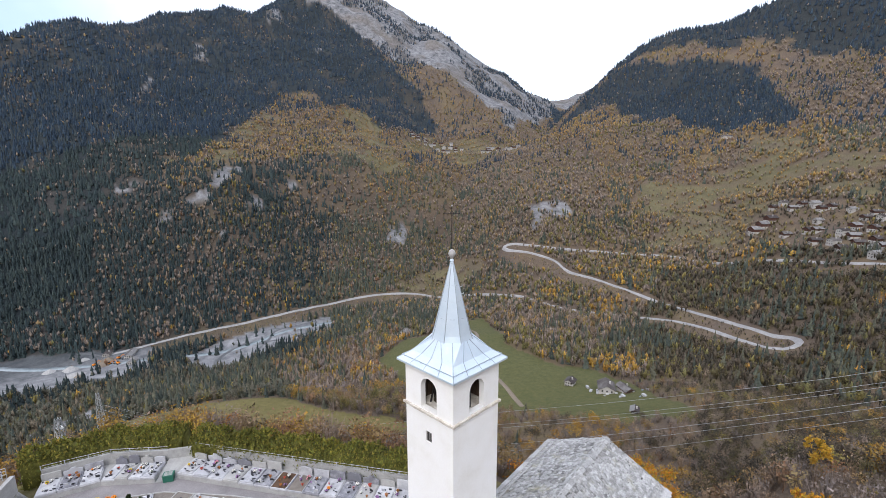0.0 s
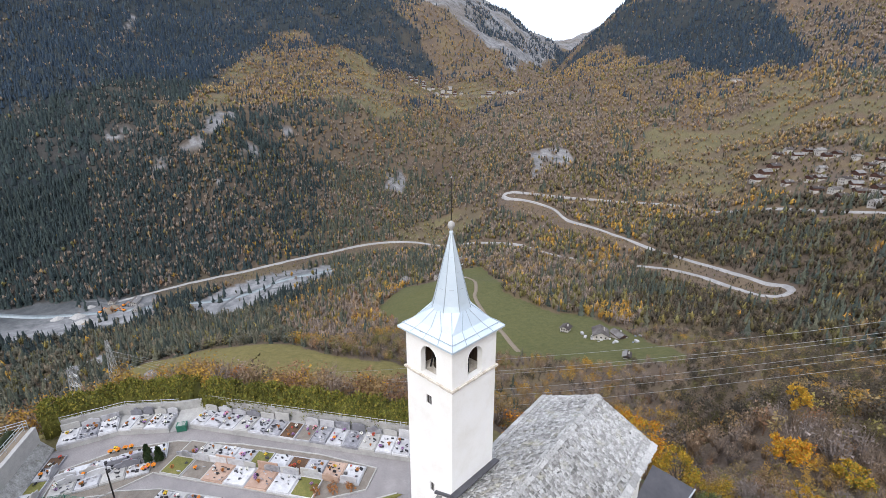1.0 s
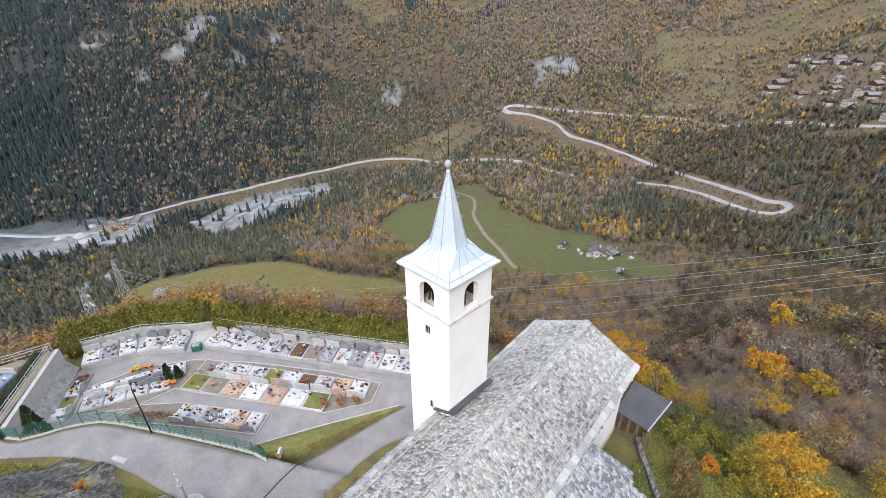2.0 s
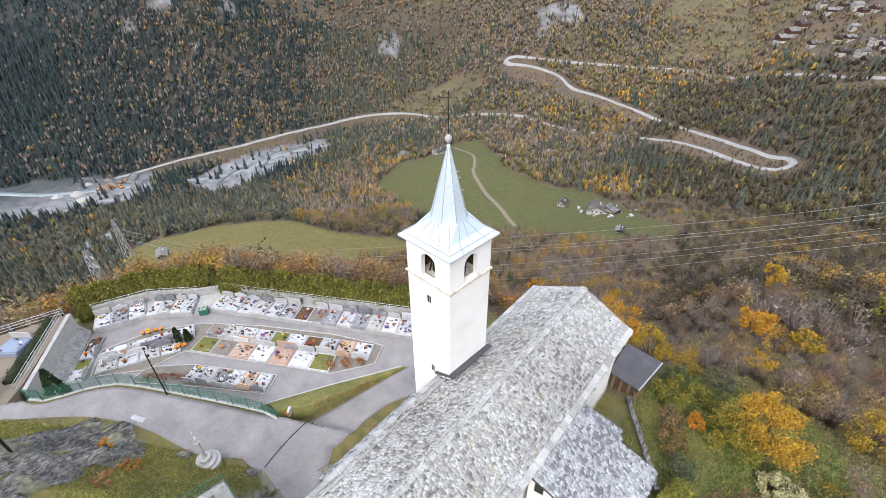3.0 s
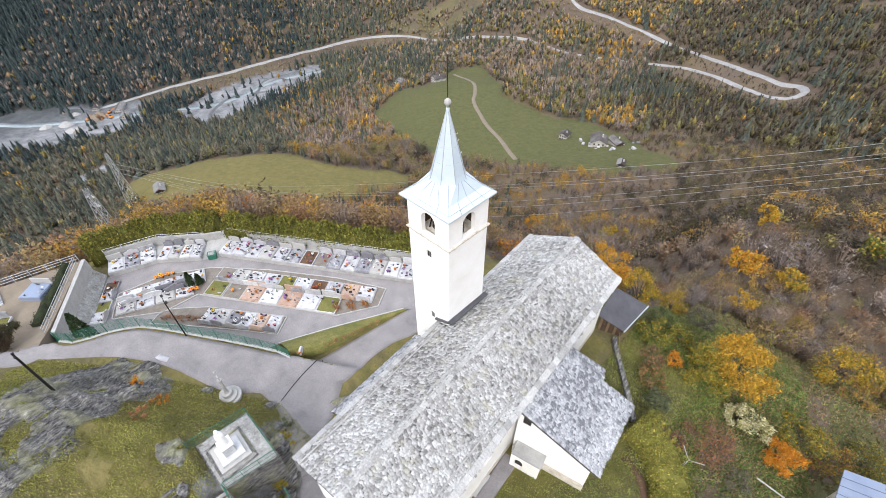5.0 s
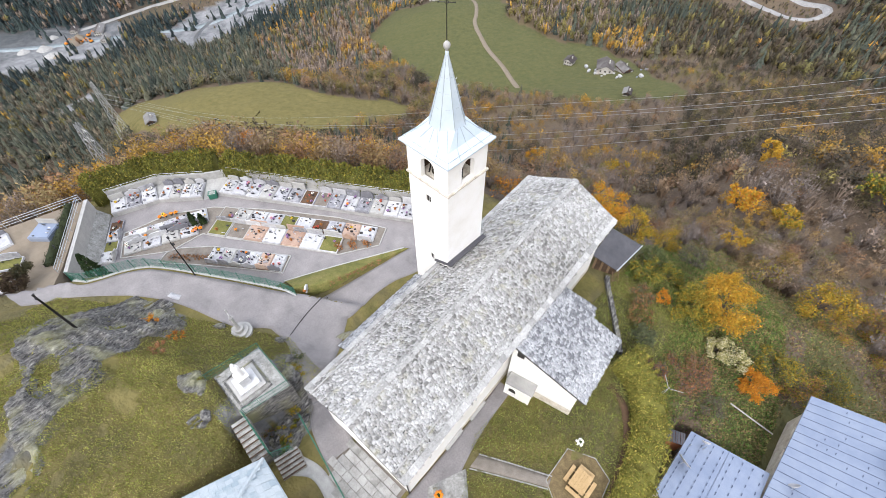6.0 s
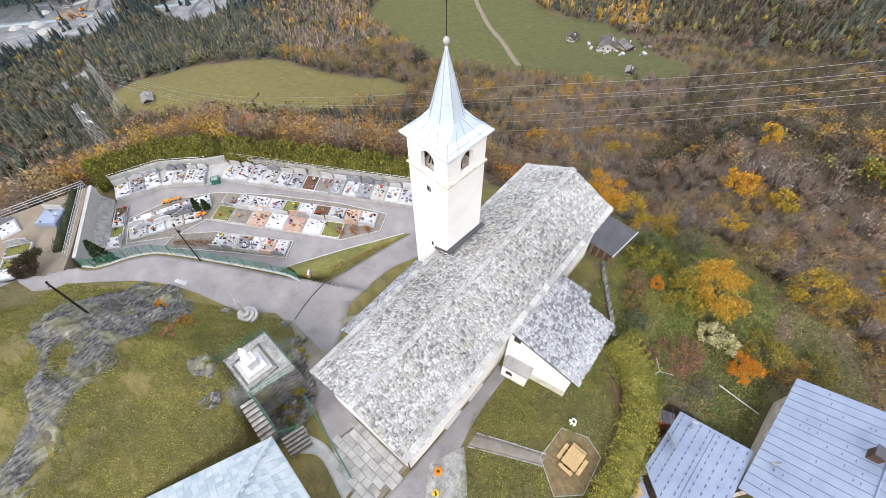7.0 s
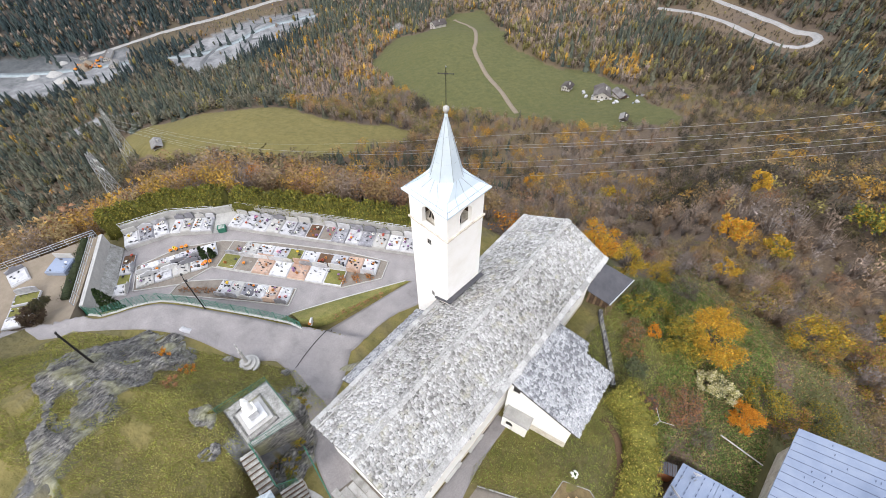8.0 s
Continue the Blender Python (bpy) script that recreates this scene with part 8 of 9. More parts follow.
TURF = [(0.306, 0.300, 0.074), (0.270, 0.294, 0.062), (0.384, 0.336, 0.132), (0.342, 0.318, 0.096), (0.240, 0.282, 0.058)]
_q = lambda x, y: (x + 13.2) * 0.6 - (y + 9.0) * 0.8
turf("rough_grass", "tufted olive and straw grass on the knoll", 150000, lambda x, y: (_q(x, y) > 4.7) & (x < np.where(y < -19.4, -1.4, -3.4)) & ~((x > -8.4) & (x < -3) & (y > -18.8) & (y < -14.5)), TURF, 0.062, 61, (-27, -1, -36, -12))
turf("lawn_grass", "short green and yellow garden grass", 72000, lambda x, y: (over_edge(x, y) < 1.6) & (x > 9.3) & ~inside(_hex, x, y) & ~((y < -7.4 + 0.55 * (x - 10.5)) & (y > -8.9 + 0.6 * (x - 10.5))) & (x > 10.7 - 0.6 * (y + 9)) , [(0.231, 0.273, 0.063), (0.301, 0.301, 0.081), (0.196, 0.245, 0.056)], 0.07, 62, (9, 20, -13, 19))
turf("slope_grass", "long unkempt grass on the eastern slope", 110000, lambda x, y: (over_edge(x, y) > 1.5) & (x > 9) & ~((x > 21.5) & (y < 18.6) & (x < 43) & (y < 7 + (x > 28.4) * 11.5)), [(0.14, 0.17, 0.05), (0.19, 0.19, 0.065), (0.25, 0.19, 0.085), (0.24, 0.155, 0.085)], 0.15, 63, (9, 52, -4, 62))
turf("lush_grass", "lush green grass behind the chapel", 80000, lambda x, y: (over_edge(x, y) > -1.0) & (x > 9.5) & (x + 0.3 * y < 33) & ~((x > 21.5) & (y < 18.6) & (y < 7 + (x > 28.4) * 11.5)), [(0.095, 0.185, 0.040), (0.130, 0.205, 0.046), (0.190, 0.220, 0.065), (0.286, 0.227, 0.098)], 0.12, 64, (9, 32, 4, 34))


def water_pipe():
    """A pale pipe lying in the grass below the garden."""
    a, b = (23.8, 12.9), (28.3, 14.5)
    bm = bmesh.new()
    rod(bm, (*a, land1(*a) + 0.25), (*b, land1(*b) + 0.35), 0.07, seg=8)
    tagged(mesh_ob("pipe", bm, M["pale_concrete"]), "pale pipe lying in the grass beside the orange shrub", "pipe")


water_pipe()

# ---- woods ---------------------------------------------------------------
def conifer_shape(rng, tiers, sides):
    vs, fs = [], []
    for k in range(tiers):
        z0 = 0.06 + 0.86 * k / tiers
        z1 = min(1.0, z0 + 1.5 / tiers)
        r = 0.21 * (1 - k / (tiers + 0.4)) * (0.8 + 0.4 * rng.rand())
        b = len(vs)
        ph = rng.rand() * 6.28
        for s in range(sides):
            a = ph + 2 * math.pi * s / sides
            j = 0.35 + 1.0 * rng.rand()
            vs.append((r * j * math.cos(a), r * j * math.sin(a), z0 - 0.10 * rng.rand()))
        vs.append((0.01 * rng.randn(), 0.01 * rng.randn(), z1))
        for s in range(sides):
            fs.append((b + s, b + (s + 1) % sides, b + sides))
    return np.array(vs), np.array(fs)


def dome_shape(rng):
    """A far-off rounded crown: a lumpy six-sided spindle."""
    v = [(0, 0, 0.06), *[(0.30 * (0.7 + 0.6 * rng.rand()) * math.cos(k * 1.047), 0.30 * (0.7 + 0.6 * rng.rand()) * math.sin(k * 1.047), 0.35 + 0.35 * rng.rand()) for k in range(6)], (0.05 * rng.randn(), 0.05 * rng.randn(), 1.0)]
    f = [(0, 1 + (k + 1) % 6, 1 + k) for k in range(6)] + [(7, 1 + k, 1 + (k + 1) % 6) for k in range(6)]
    return np.array(v), np.array(f)


def airy_shape(rng, leaves, twigs, leaf=0.045, tall=1.0, core=0.0, fine=0.014):
    """An open shrub or small tree: fine upright twigs and scattered leaves, with an inner mass where core is given."""
    vs = []
    for _ in range(twigs):
        a, o = rng.rand() * 6.28, 0.05 * rng.rand()
        d = np.array([math.cos(a), math.sin(a), 0])
        b = d * o + np.array([0, 0, 0.25 * rng.rand()])
        tip = d * (0.10 + 0.30 * rng.rand()) + np.array([0, 0, 0.45 + 0.55 * rng.rand()])
        side = np.array([-d[1], d[0], 0]) * fine
        vs += [b - side, b + side, tip]
    heads = [np.array([0.10 * rng.randn(), 0.10 * rng.randn(), 0.42 + 0.34 * rng.rand()]) for _ in range(4)]
    for k in range(leaves):
        d = rng.randn(3)
        d /= np.linalg.norm(d)
        c = heads[k % 4] + d * np.array([0.22, 0.22, 0.27 * tall]) * (0.4 + 0.6 * rng.rand())
        u, w = rng.randn(3), rng.randn(3)
        s = leaf * (1 + 1.1 * rng.rand())
        vs += [c - u / np.linalg.norm(u) * s, c + u / np.linalg.norm(u) * s, c + w / np.linalg.norm(w) * s * 1.3]
    vs, fs = np.array(vs).reshape(-1, 3), np.arange(len(vs)).reshape(-1, 3)
    if core:
        v, f = dome_shape(rng)
        v = v * np.array([0.72 * core, 0.72 * core, 0.95]) + np.array([0.05 * rng.randn(), 0.05 * rng.randn(), 0.04])
        fs = np.concatenate([fs, f + len(vs)])
        vs = np.concatenate([vs, v])
    return vs, fs


TINT = {
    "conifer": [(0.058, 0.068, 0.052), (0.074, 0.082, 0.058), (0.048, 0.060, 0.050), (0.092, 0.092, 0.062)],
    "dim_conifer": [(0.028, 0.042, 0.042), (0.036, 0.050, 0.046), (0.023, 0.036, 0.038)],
    # distant conifers are tinted bluer: distance haze put into their colour
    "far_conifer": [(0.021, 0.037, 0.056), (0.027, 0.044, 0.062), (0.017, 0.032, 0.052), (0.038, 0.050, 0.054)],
    "alder": [(0.105, 0.106, 0.078), (0.125, 0.118, 0.085), (0.088, 0.094, 0.072), (0.15, 0.125, 0.088)],
    "far_gold": [(0.33, 0.225, 0.085), (0.29, 0.205, 0.09), (0.36, 0.22, 0.065), (0.26, 0.20, 0.08)],
    "far_bare": [(0.205, 0.164, 0.135), (0.23, 0.182, 0.142), (0.18, 0.15, 0.13), (0.225, 0.172, 0.125)],
    "bare": [(0.225, 0.18, 0.152), (0.25, 0.198, 0.158), (0.20, 0.165, 0.148), (0.24, 0.18, 0.13)],
    "ochre": [(0.245, 0.165, 0.078), (0.275, 0.185, 0.078), (0.225, 0.148, 0.078), (0.22, 0.165, 0.078)],
    "twig": [(0.205, 0.162, 0.136), (0.23, 0.175, 0.135), (0.18, 0.152, 0.138), (0.235, 0.165, 0.108)],
    # dark olive-brown leaves that also carry shaded woodland in their colour
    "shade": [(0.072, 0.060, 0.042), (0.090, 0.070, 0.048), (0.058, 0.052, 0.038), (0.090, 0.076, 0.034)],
    "rust": [(0.235, 0.13, 0.068), (0.215, 0.122, 0.07)],
    "gold": [(0.36, 0.215, 0.042), (0.40, 0.25, 0.05), (0.34, 0.185, 0.038)],
    "olive": [(0.165, 0.142, 0.05), (0.135, 0.125, 0.05), (0.195, 0.16, 0.052)]}


def scatter(name, label, shapes, xs, ys, zs, hs, kinds, rng, material, lean=0.04, wide=(0.8, 1.25)):
    """Very many trees, too many to count, joined into one piece of woodland."""
    allv, allf, allt = [], [], []
    n = 0
    pick = rng.randint(0, 1 << 30, len(xs))
    for key in sorted(set(kinds)):
        sel = np.where(kinds == key)[0]
        bank = shapes["conifer"] if "conifer" in key else shapes["bare"] if key in ("bare", "twig") and "bare" in shapes else shapes["leafy"]
        for b, (v, f) in enumerate(bank):
            mine = sel[pick[sel] % len(bank) == b]
            if not len(mine):
                continue
            m = len(mine)
            ang = rng.rand(m) * 6.283
            w = hs[mine] * (wide[0] + (wide[1] - wide[0]) * rng.rand(m)) * (1.0 if "conifer" in key else 1.05)
            c, s = np.cos(ang)[:, None], np.sin(ang)[:, None]
            x = (v[None, :, 0] * c - v[None, :, 1] * s) * w[:, None]
            y = (v[None, :, 0] * s + v[None, :, 1] * c) * w[:, None]
            z = v[None, :, 2] * hs[mine][:, None]
            lx, ly = lean * rng.randn(m)[:, None], lean * rng.randn(m)[:, None]
            p = np.stack([x + xs[mine][:, None] + lx * z, y + ys[mine][:, None] + ly * z, z + zs[mine][:, None]], -1)
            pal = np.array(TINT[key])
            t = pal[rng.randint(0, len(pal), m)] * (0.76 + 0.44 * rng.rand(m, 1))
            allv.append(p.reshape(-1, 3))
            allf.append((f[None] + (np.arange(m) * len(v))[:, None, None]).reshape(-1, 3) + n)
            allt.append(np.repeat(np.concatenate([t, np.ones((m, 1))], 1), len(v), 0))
            n += m * len(v)
    if not allv:
        return None
    return tagged(soup(name, np.concatenate(allv), np.concatenate(allf), material, np.concatenate(allt)), label, "woodland", kind="stuff")


def near_line(x, y, pts, d):
    p = spline(pts, 8.0)
    hit = np.zeros(len(x), bool)
    for q in p:
        hit |= (x - q[0]) ** 2 + (y - q[1]) ** 2 < d * d
    return hit


CLEARINGS = [(-412, 339, 16), (-345, 340, 14), (-108, 267, 20), (-137, 269, 12), (-252, 19, 12), (-110, -13, 8)]
TOWN_PLAN = [(-150, 850), (-120, 915), (-40, 890), (20, 830), (40, 700), (-20, 720), (-75, 745), (-115, 790)]


def grow(lo, hi, spacing, seed):
    """Jittered tree places between two distances."""
    rng = np.random.RandomState(seed)
    wide = 130 if lo < 330 else 112
    area = math.radians(wide) / 2 * (hi * hi - lo * lo)
    n = int(area / spacing ** 2)
    r = np.sqrt(lo * lo + rng.rand(n) * (hi * hi - lo * lo))
    a = np.radians(-56 + wide * rng.rand(n))
    x = EYE0[0] + r * (np.cos(a) * AHEAD[0] + np.sin(a) * RIGHT[0])
    y = EYE0[1] + r * (np.cos(a) * AHEAD[1] + np.sin(a) * RIGHT[1])
    z = land(x, y)
    az = np.degrees(a)
    g, ye, pa, gr, ro = ground_zones(x, y, z)
    dens = fbm(x, y, 55.0, 3)
    keep = (g < 0.5) & (ye < 0.5) & ((gr < 0.5) | (rng.rand(n) < 0.05)) & (over_edge(x, y) > np.where(az > 18, 13 + 8 * dens, 4.5)) & ~((x > 20) & (x < 44) & (y < 21)) & ~((x > 4) & (x < 12) & (y < 23))
    keep &= (rng.rand(n) > ro * 0.92) | (r > 1700)
    keep &= (pa < 0.3) | (rng.rand(n) < np.where(np.sin(r / 8.0 + 9 * fbm(x, y, 70.0, 3)) > 0.45, 0.95, np.where(dens > 0.52, 0.55, 0.16)))
    keep &= (rng.rand(n) < np.clip(1.5 - 0.8 * step(0.45, 0.75, dens) * step(0, 10, az), 0.6, 1)) | (r < 330)
    for cx, cy, cr in CLEARINGS:
        keep &= (x - cx) ** 2 + (y - cy) ** 2 > cr * cr
    keep &= ~inside(TOWN_PLAN, x, y) | (rng.rand(n) < 0.5)
    if lo < 900:
        keep &= ~near_line(x, y, VALLEY_ROAD, 6.0)
    keep &= ~((np.abs(x + 740) < 130) & (np.abs(y + 40) < 60) & (gr > 0.2))
    # treeless heights of the spur
    keep &= ~zone(SPUR_ROCK, x, y) | (rng.rand(n) < conifer_stand(x, y, z))
    x, y, z, az, r, pa = x[keep], y[keep], z[keep], az[keep], r[keep], pa[keep]
    m = len(x)
    u, v = rng.rand(m), rng.rand(m)
    patch, mix, grove = fbm(x + 300, y - 200, 120.0, 4), fbm(x - 700, y + 100, 85.0, 3), fbm(x + 40, y + 900, 42.0, 3)
    stand = conifer_stand(x, y, z)
    # the mixed foot of the left-hand wall and the river woods
    mixed = (1 - step(-8, 1, az)) * step(560, 680, r) + 0.25 * (1 - step(2, 10, az)) * step(380, 480, r)
    pc = 0.06 + (0.5 - 0.1 * step(-16, -4, az)) * np.clip(mixed, 0, 1) * step(0.30, 0.62, grove * 0.5 + patch * 0.5 + 0.06) + 0.45 * step(0.66, 0.72, grove) * step(380, 460, r)
    pc = np.maximum(pc, 0.34 * step(33, 40, az) * step(0.42, 0.55, grove))
    pc = np.maximum(pc, (0.66 - 0.45 * step(0.50, 0.64, grove)) * (1 - step(-36, -16, az + 26 * (patch - 0.5) + 16 * (grove - 0.5))) * step(560, 640, r))
    pc = np.maximum(pc, 0.95 * stand)
    pc = np.where(r < 330, np.maximum(0.05 * step(230, 300, r) * (1 - step(20, 30, az)), 0.42 * step(118, 130, r) * (1 - step(190, 215, r)) * step(-22, -17, az) * (1 - step(8, 12, az)) * step(0.46, 0.52, grove)), pc)
    alder = (r > 270) & (r < 660) & (az < -21 + 12 * (patch - 0.5))
    pc = np.where(alder, np.maximum(pc, 0.24), pc)
    pc = np.where(pa > 0.3, 0.05, pc)
    high = inside(HIGH_FIELDS, x, y) | inside(TOWN_FIELDS, x, y) | zone(UPPER_MEADOW, x, y) | zone(TERRACES[0], x, y) | zone(TERRACES[1], x, y)
    pc = np.where(high, np.minimum(pc, 0.10), pc)
    # broadleaved woods: bare greyish brown, with patches of ochre, olive and gold
    kind = np.full(m, "bare", dtype="U12")
    warm = np.clip((mix - 0.42) * 3.2, 0, 1)
    kind[v < 0.24 + 0.36 * warm] = "ochre"
    kind[v < 0.07 + 0.30 * step(0.46, 0.60, patch)] = "olive"
    kind[(v > 0.94) & (mix > 0.45)] = "rust"
    gold = 0.85 * step(0.56, 0.66, grove) * step(0.42, 0.56, mix) + 0.04
    groves = np.clip(sum(zone(q, x, y) for q in GOLD_GROVES), 0, 1)
    gold = np.maximum(gold, 0.55 * groves)
    gold = np.maximum(gold, 0.38 * high)
    leafless = zone(BARE_WOODS[0], x, y) | zone(BARE_WOODS[1], x, y)
    kind[leafless & (v > 0.22)] = "bare"
    gold = np.where(leafless, gold * 0.3, gold)
    kind[rng.rand(m) < np.clip(gold, 0, 0.8) * np.where(r > 300, 1, 0.25)] = "gold"
    kind[(r < 360) & (v > 0.36 * step(0.40, 0.58, mix) + 0.10)] = "bare"
    # crowns on the right-hand slopes get the tint with shade painted in
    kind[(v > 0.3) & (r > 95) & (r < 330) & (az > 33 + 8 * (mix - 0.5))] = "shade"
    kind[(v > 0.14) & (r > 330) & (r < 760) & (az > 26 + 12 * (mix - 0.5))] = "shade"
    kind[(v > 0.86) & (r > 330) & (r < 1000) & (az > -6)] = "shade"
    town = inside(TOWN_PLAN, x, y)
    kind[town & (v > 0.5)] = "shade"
    west = (r < 230) & (az < 6)
    kind[west & (v < 0.58)] = "ochre"
    kind[west & (v < 0.26)] = "rust"
    kind[west & (v < 0.09 + 0.3 * step(0.55, 0.7, grove))] = "gold"
    clump = fbm(x + 500, y + 70, 16.0, 3)
    kind[(r < 330) & (r > 60) & (clump > 0.655) & (u > 0.4)] = "ochre"
    kind[(r < 330) & (r > 60) & (clump > 0.715) & (u > 0.45)] = "gold"
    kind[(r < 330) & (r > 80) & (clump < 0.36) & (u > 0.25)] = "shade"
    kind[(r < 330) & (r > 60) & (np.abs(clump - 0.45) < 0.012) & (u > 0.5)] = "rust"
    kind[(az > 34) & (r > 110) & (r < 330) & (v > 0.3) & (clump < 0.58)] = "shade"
    kind[(r < 330) & (kind == "bare") & (rng.rand(m) < 0.08)] = "ochre"
    kind[(r < 330) & (kind == "bare")] = "twig"
    kind[(kind == "gold") & (r > 800)] = "far_gold"
    kind[(kind == "far_gold") & (rng.rand(m) < 0.4)] = "ochre"
    kind[(kind == "bare") & (r > 560)] = "far_bare"
    kind[(stand > 0.3) & (rng.rand(m) < 0.7)] = "far_bare"
    kind[alder & (v > 0.12)] = "alder"
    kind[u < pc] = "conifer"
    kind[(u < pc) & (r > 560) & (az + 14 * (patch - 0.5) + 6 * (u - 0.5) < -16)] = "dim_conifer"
    # beyond 1250 m conifers take the tint with haze painted in
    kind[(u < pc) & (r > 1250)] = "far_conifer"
    evergreen = (kind == "conifer") | (kind == "far_conifer") | (kind == "dim_conifer")
    h = np.where(evergreen, 10 + 8 * rng.rand(m), 5.5 + 6.0 * rng.rand(m))
    h = np.where(pa > 0.3, 3.5 + 5.5 * rng.rand(m), h)
    h = np.where(inside(TOWN_PLAN, x, y), 4.0 + 4.5 * rng.rand(m), h)
    if lo < 900 and hi > 400:
        # low scrub on the banks below the road
        ux, uy = (x - EYE0[0]) / r, (y - EYE0[1]) / r
        below = near_line(x + 14 * ux, y + 14 * uy, VALLEY_ROAD, 13) | near_line(x + 28 * ux, y + 28 * uy, VALLEY_ROAD, 11)
        below &= ((x > -185) & (y < 560)) | ((y > 590) & (y < 668)) | (x < -545)
        h = np.where(below, np.minimum(h, 2.2 + 1.5 * rng.rand(m)), h)
    return x, y, z - 0.4, h, kind, rng


def woods():
    rng = np.random.RandomState(3)
    coarse = {"conifer": [conifer_shape(rng, 2, 5) for _ in range(6)], "leafy": [airy_shape(rng, 7, 0, 0.085, core=0.8) for _ in range(10)]}
    far_middle = {"conifer": [conifer_shape(rng, 4, 5) for _ in range(8)], "leafy": [airy_shape(rng, 15, 0, 0.058, core=0.72) for _ in range(12)]}
    middle = {"conifer": [conifer_shape(rng, 6, 6) for _ in range(8)], "leafy": [airy_shape(rng, 38, 3, 0.044, core=0.5) for _ in range(12)], "bare": [airy_shape(rng, 24, 16, 0.036, core=0.3, fine=0.010) for _ in range(8)]}
    close = {"conifer": [conifer_shape(rng, 9, 8) for _ in range(4)], "leafy": [airy_shape(rng, 190, 14, 0.019, fine=0.006) for _ in range(8)], "bare": [airy_shape(rng, 120, 70, 0.017, fine=0.007) for _ in range(8)]}
    sparse = {"conifer": middle["conifer"], "leafy": [airy_shape(rng, 80, 8, 0.032, fine=0.009) for _ in range(8)], "bare": [airy_shape(rng, 46, 40, 0.027, fine=0.011) for _ in range(8)]}
    for lo, hi, sp, bank, seed, nm in ((24, 85, 1.75, close, 11, "near slope"), (85, 150, 2.4, sparse, 17, "slope below the church"), (150, 330, 3.5, sparse, 16, "lower slope"), (330, 640, 4.7, middle, 12, "valley"), (640, 1000, 4.5, far_middle, 13, "opposite slope"), (1000, 1700, 6.4, coarse, 14, "upper slope"), (1700, 3400, 11.5, coarse, 15, "mountain side")):
        x, y, z, h, kind, r2 = grow(lo, hi, sp, seed)
        if lo >= 1700:
            h = h * 1.15
        elif lo < 300:
            rising = 1 + 0.55 * (1 - step(2, 12, polar(x, y)[0]))
            h = np.where(kind == "conifer", h * 0.62, h * (0.42 if lo < 80 else 0.58) * rising)
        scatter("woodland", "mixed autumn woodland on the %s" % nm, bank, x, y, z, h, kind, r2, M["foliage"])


woods()


# ---- power line ------------------------------------------------------------
def pylon(x, y, h, w, rz, label):
    z = land1(x, y) - 0.5
    p = thing("power_pylon", label, "pylon", "power pylons", at=pose(x, y, z, 0, 0, rz))
    lev = [(0.0, 1.0), (0.16, 0.86), (0.31, 0.73), (0.45, 0.61), (0.58, 0.50), (0.70, 0.41), (0.80, 0.34), (0.90, 0.27), (1.0, 0.16)]
    c = [(-1, -1), (1, -1), (1, 1), (-1, 1)]
    t = 0.007 * w + 0.035
    for k in range(4):
        bm = bmesh.new()
        for (f0, s0), (f1, s1) in zip(lev, lev[1:]):
            rod(bm, (c[k][0] * s0 * w / 2, c[k][1] * s0 * w / 2, f0 * h), (c[k][0] * s1 * w / 2, c[k][1] * s1 * w / 2, f1 * h), t * 1.5, seg=4)
        part("leg", bm, M["steel"], p)
    for k in range(4):
        bm = bmesh.new()
        a, b = c[k], c[(k + 1) % 4]
        for (f0, s0), (f1, s1) in zip(lev, lev[1:]):
            rod(bm, (a[0] * s0 * w / 2, a[1] * s0 * w / 2, f0 * h), (b[0] * s1 * w / 2, b[1] * s1 * w / 2, f1 * h), t, seg=4)
            rod(bm, (b[0] * s0 * w / 2, b[1] * s0 * w / 2, f0 * h), (a[0] * s1 * w / 2, a[1] * s1 * w / 2, f1 * h), t, seg=4)
        part("lattice", bm, M["steel"], p)
    for f, o in ((0.80, 0.34), (0.90, 0.30)):
        for s in (-1, 1):
            bm = bmesh.new()
            for d in (-1, 1):
                rod(bm, (0, d * 0.08 * w, f * h), (s * o * w, 0, f * h + 0.01 * h), t, seg=4)
            rod(bm, (0, 0, (f + 0.045) * h), (s * o * w, 0, f * h + 0.01 * h), t, seg=4)
            part("crossarm", bm, M["steel"], p)
    return p


pylon(-110, -13, 26, 4.6, 35, "tall grey lattice power pylon beyond the hedge")
pylon(-267, 8, 36, 5.6, 20, "distant grey lattice power pylon by the meadow")
for k, (zr, zl) in enumerate(((-4.2, -39.4), (-6.5, -43.3), (-7.4, -44.4), (-9.9, -49.7), (-11.2, -52.0), (-13.3, -55.7))):
    c = [(130, 112, zr + 62), (70, 99, zr + 28), (19, 88, zr), (-20, 82.5, zr + 0.54 * (zl - zr)), (-56, 77.5, zl), (-110, 61, zl - 21), (-180, 36, zl - 41 + 1.5 * k), (-267, 8, -94 - 3 * (k // 2))]
    s = spline(c, 8.0)
    v, f = [], []
    for i, q in enumerate(s):
        for a in range(3):
            v.append((q[0], q[1] + 0.045 * math.cos(2.094 * a), q[2] + 0.045 * math.sin(2.094 * a)))
    for i in range(len(s) - 1):
        for a in range(3):
            f.append((3 * i + a, 3 * i + (a + 1) % 3, 3 * i + 3 + (a + 1) % 3, 3 * i + 3 + a))
    tagged(soup("power_cable", v, f, M["steel"]), "thin pale overhead power cable crossing the slope", "cable", "power cables")

# ---- far buildings -----------------------------------------------------------
M["chalet_wood"] = surface("chalet_boards", [(0.065, 0.036, 0.028), (0.135, 0.065, 0.048)], 2.0, 0.85, 3, 0.2)
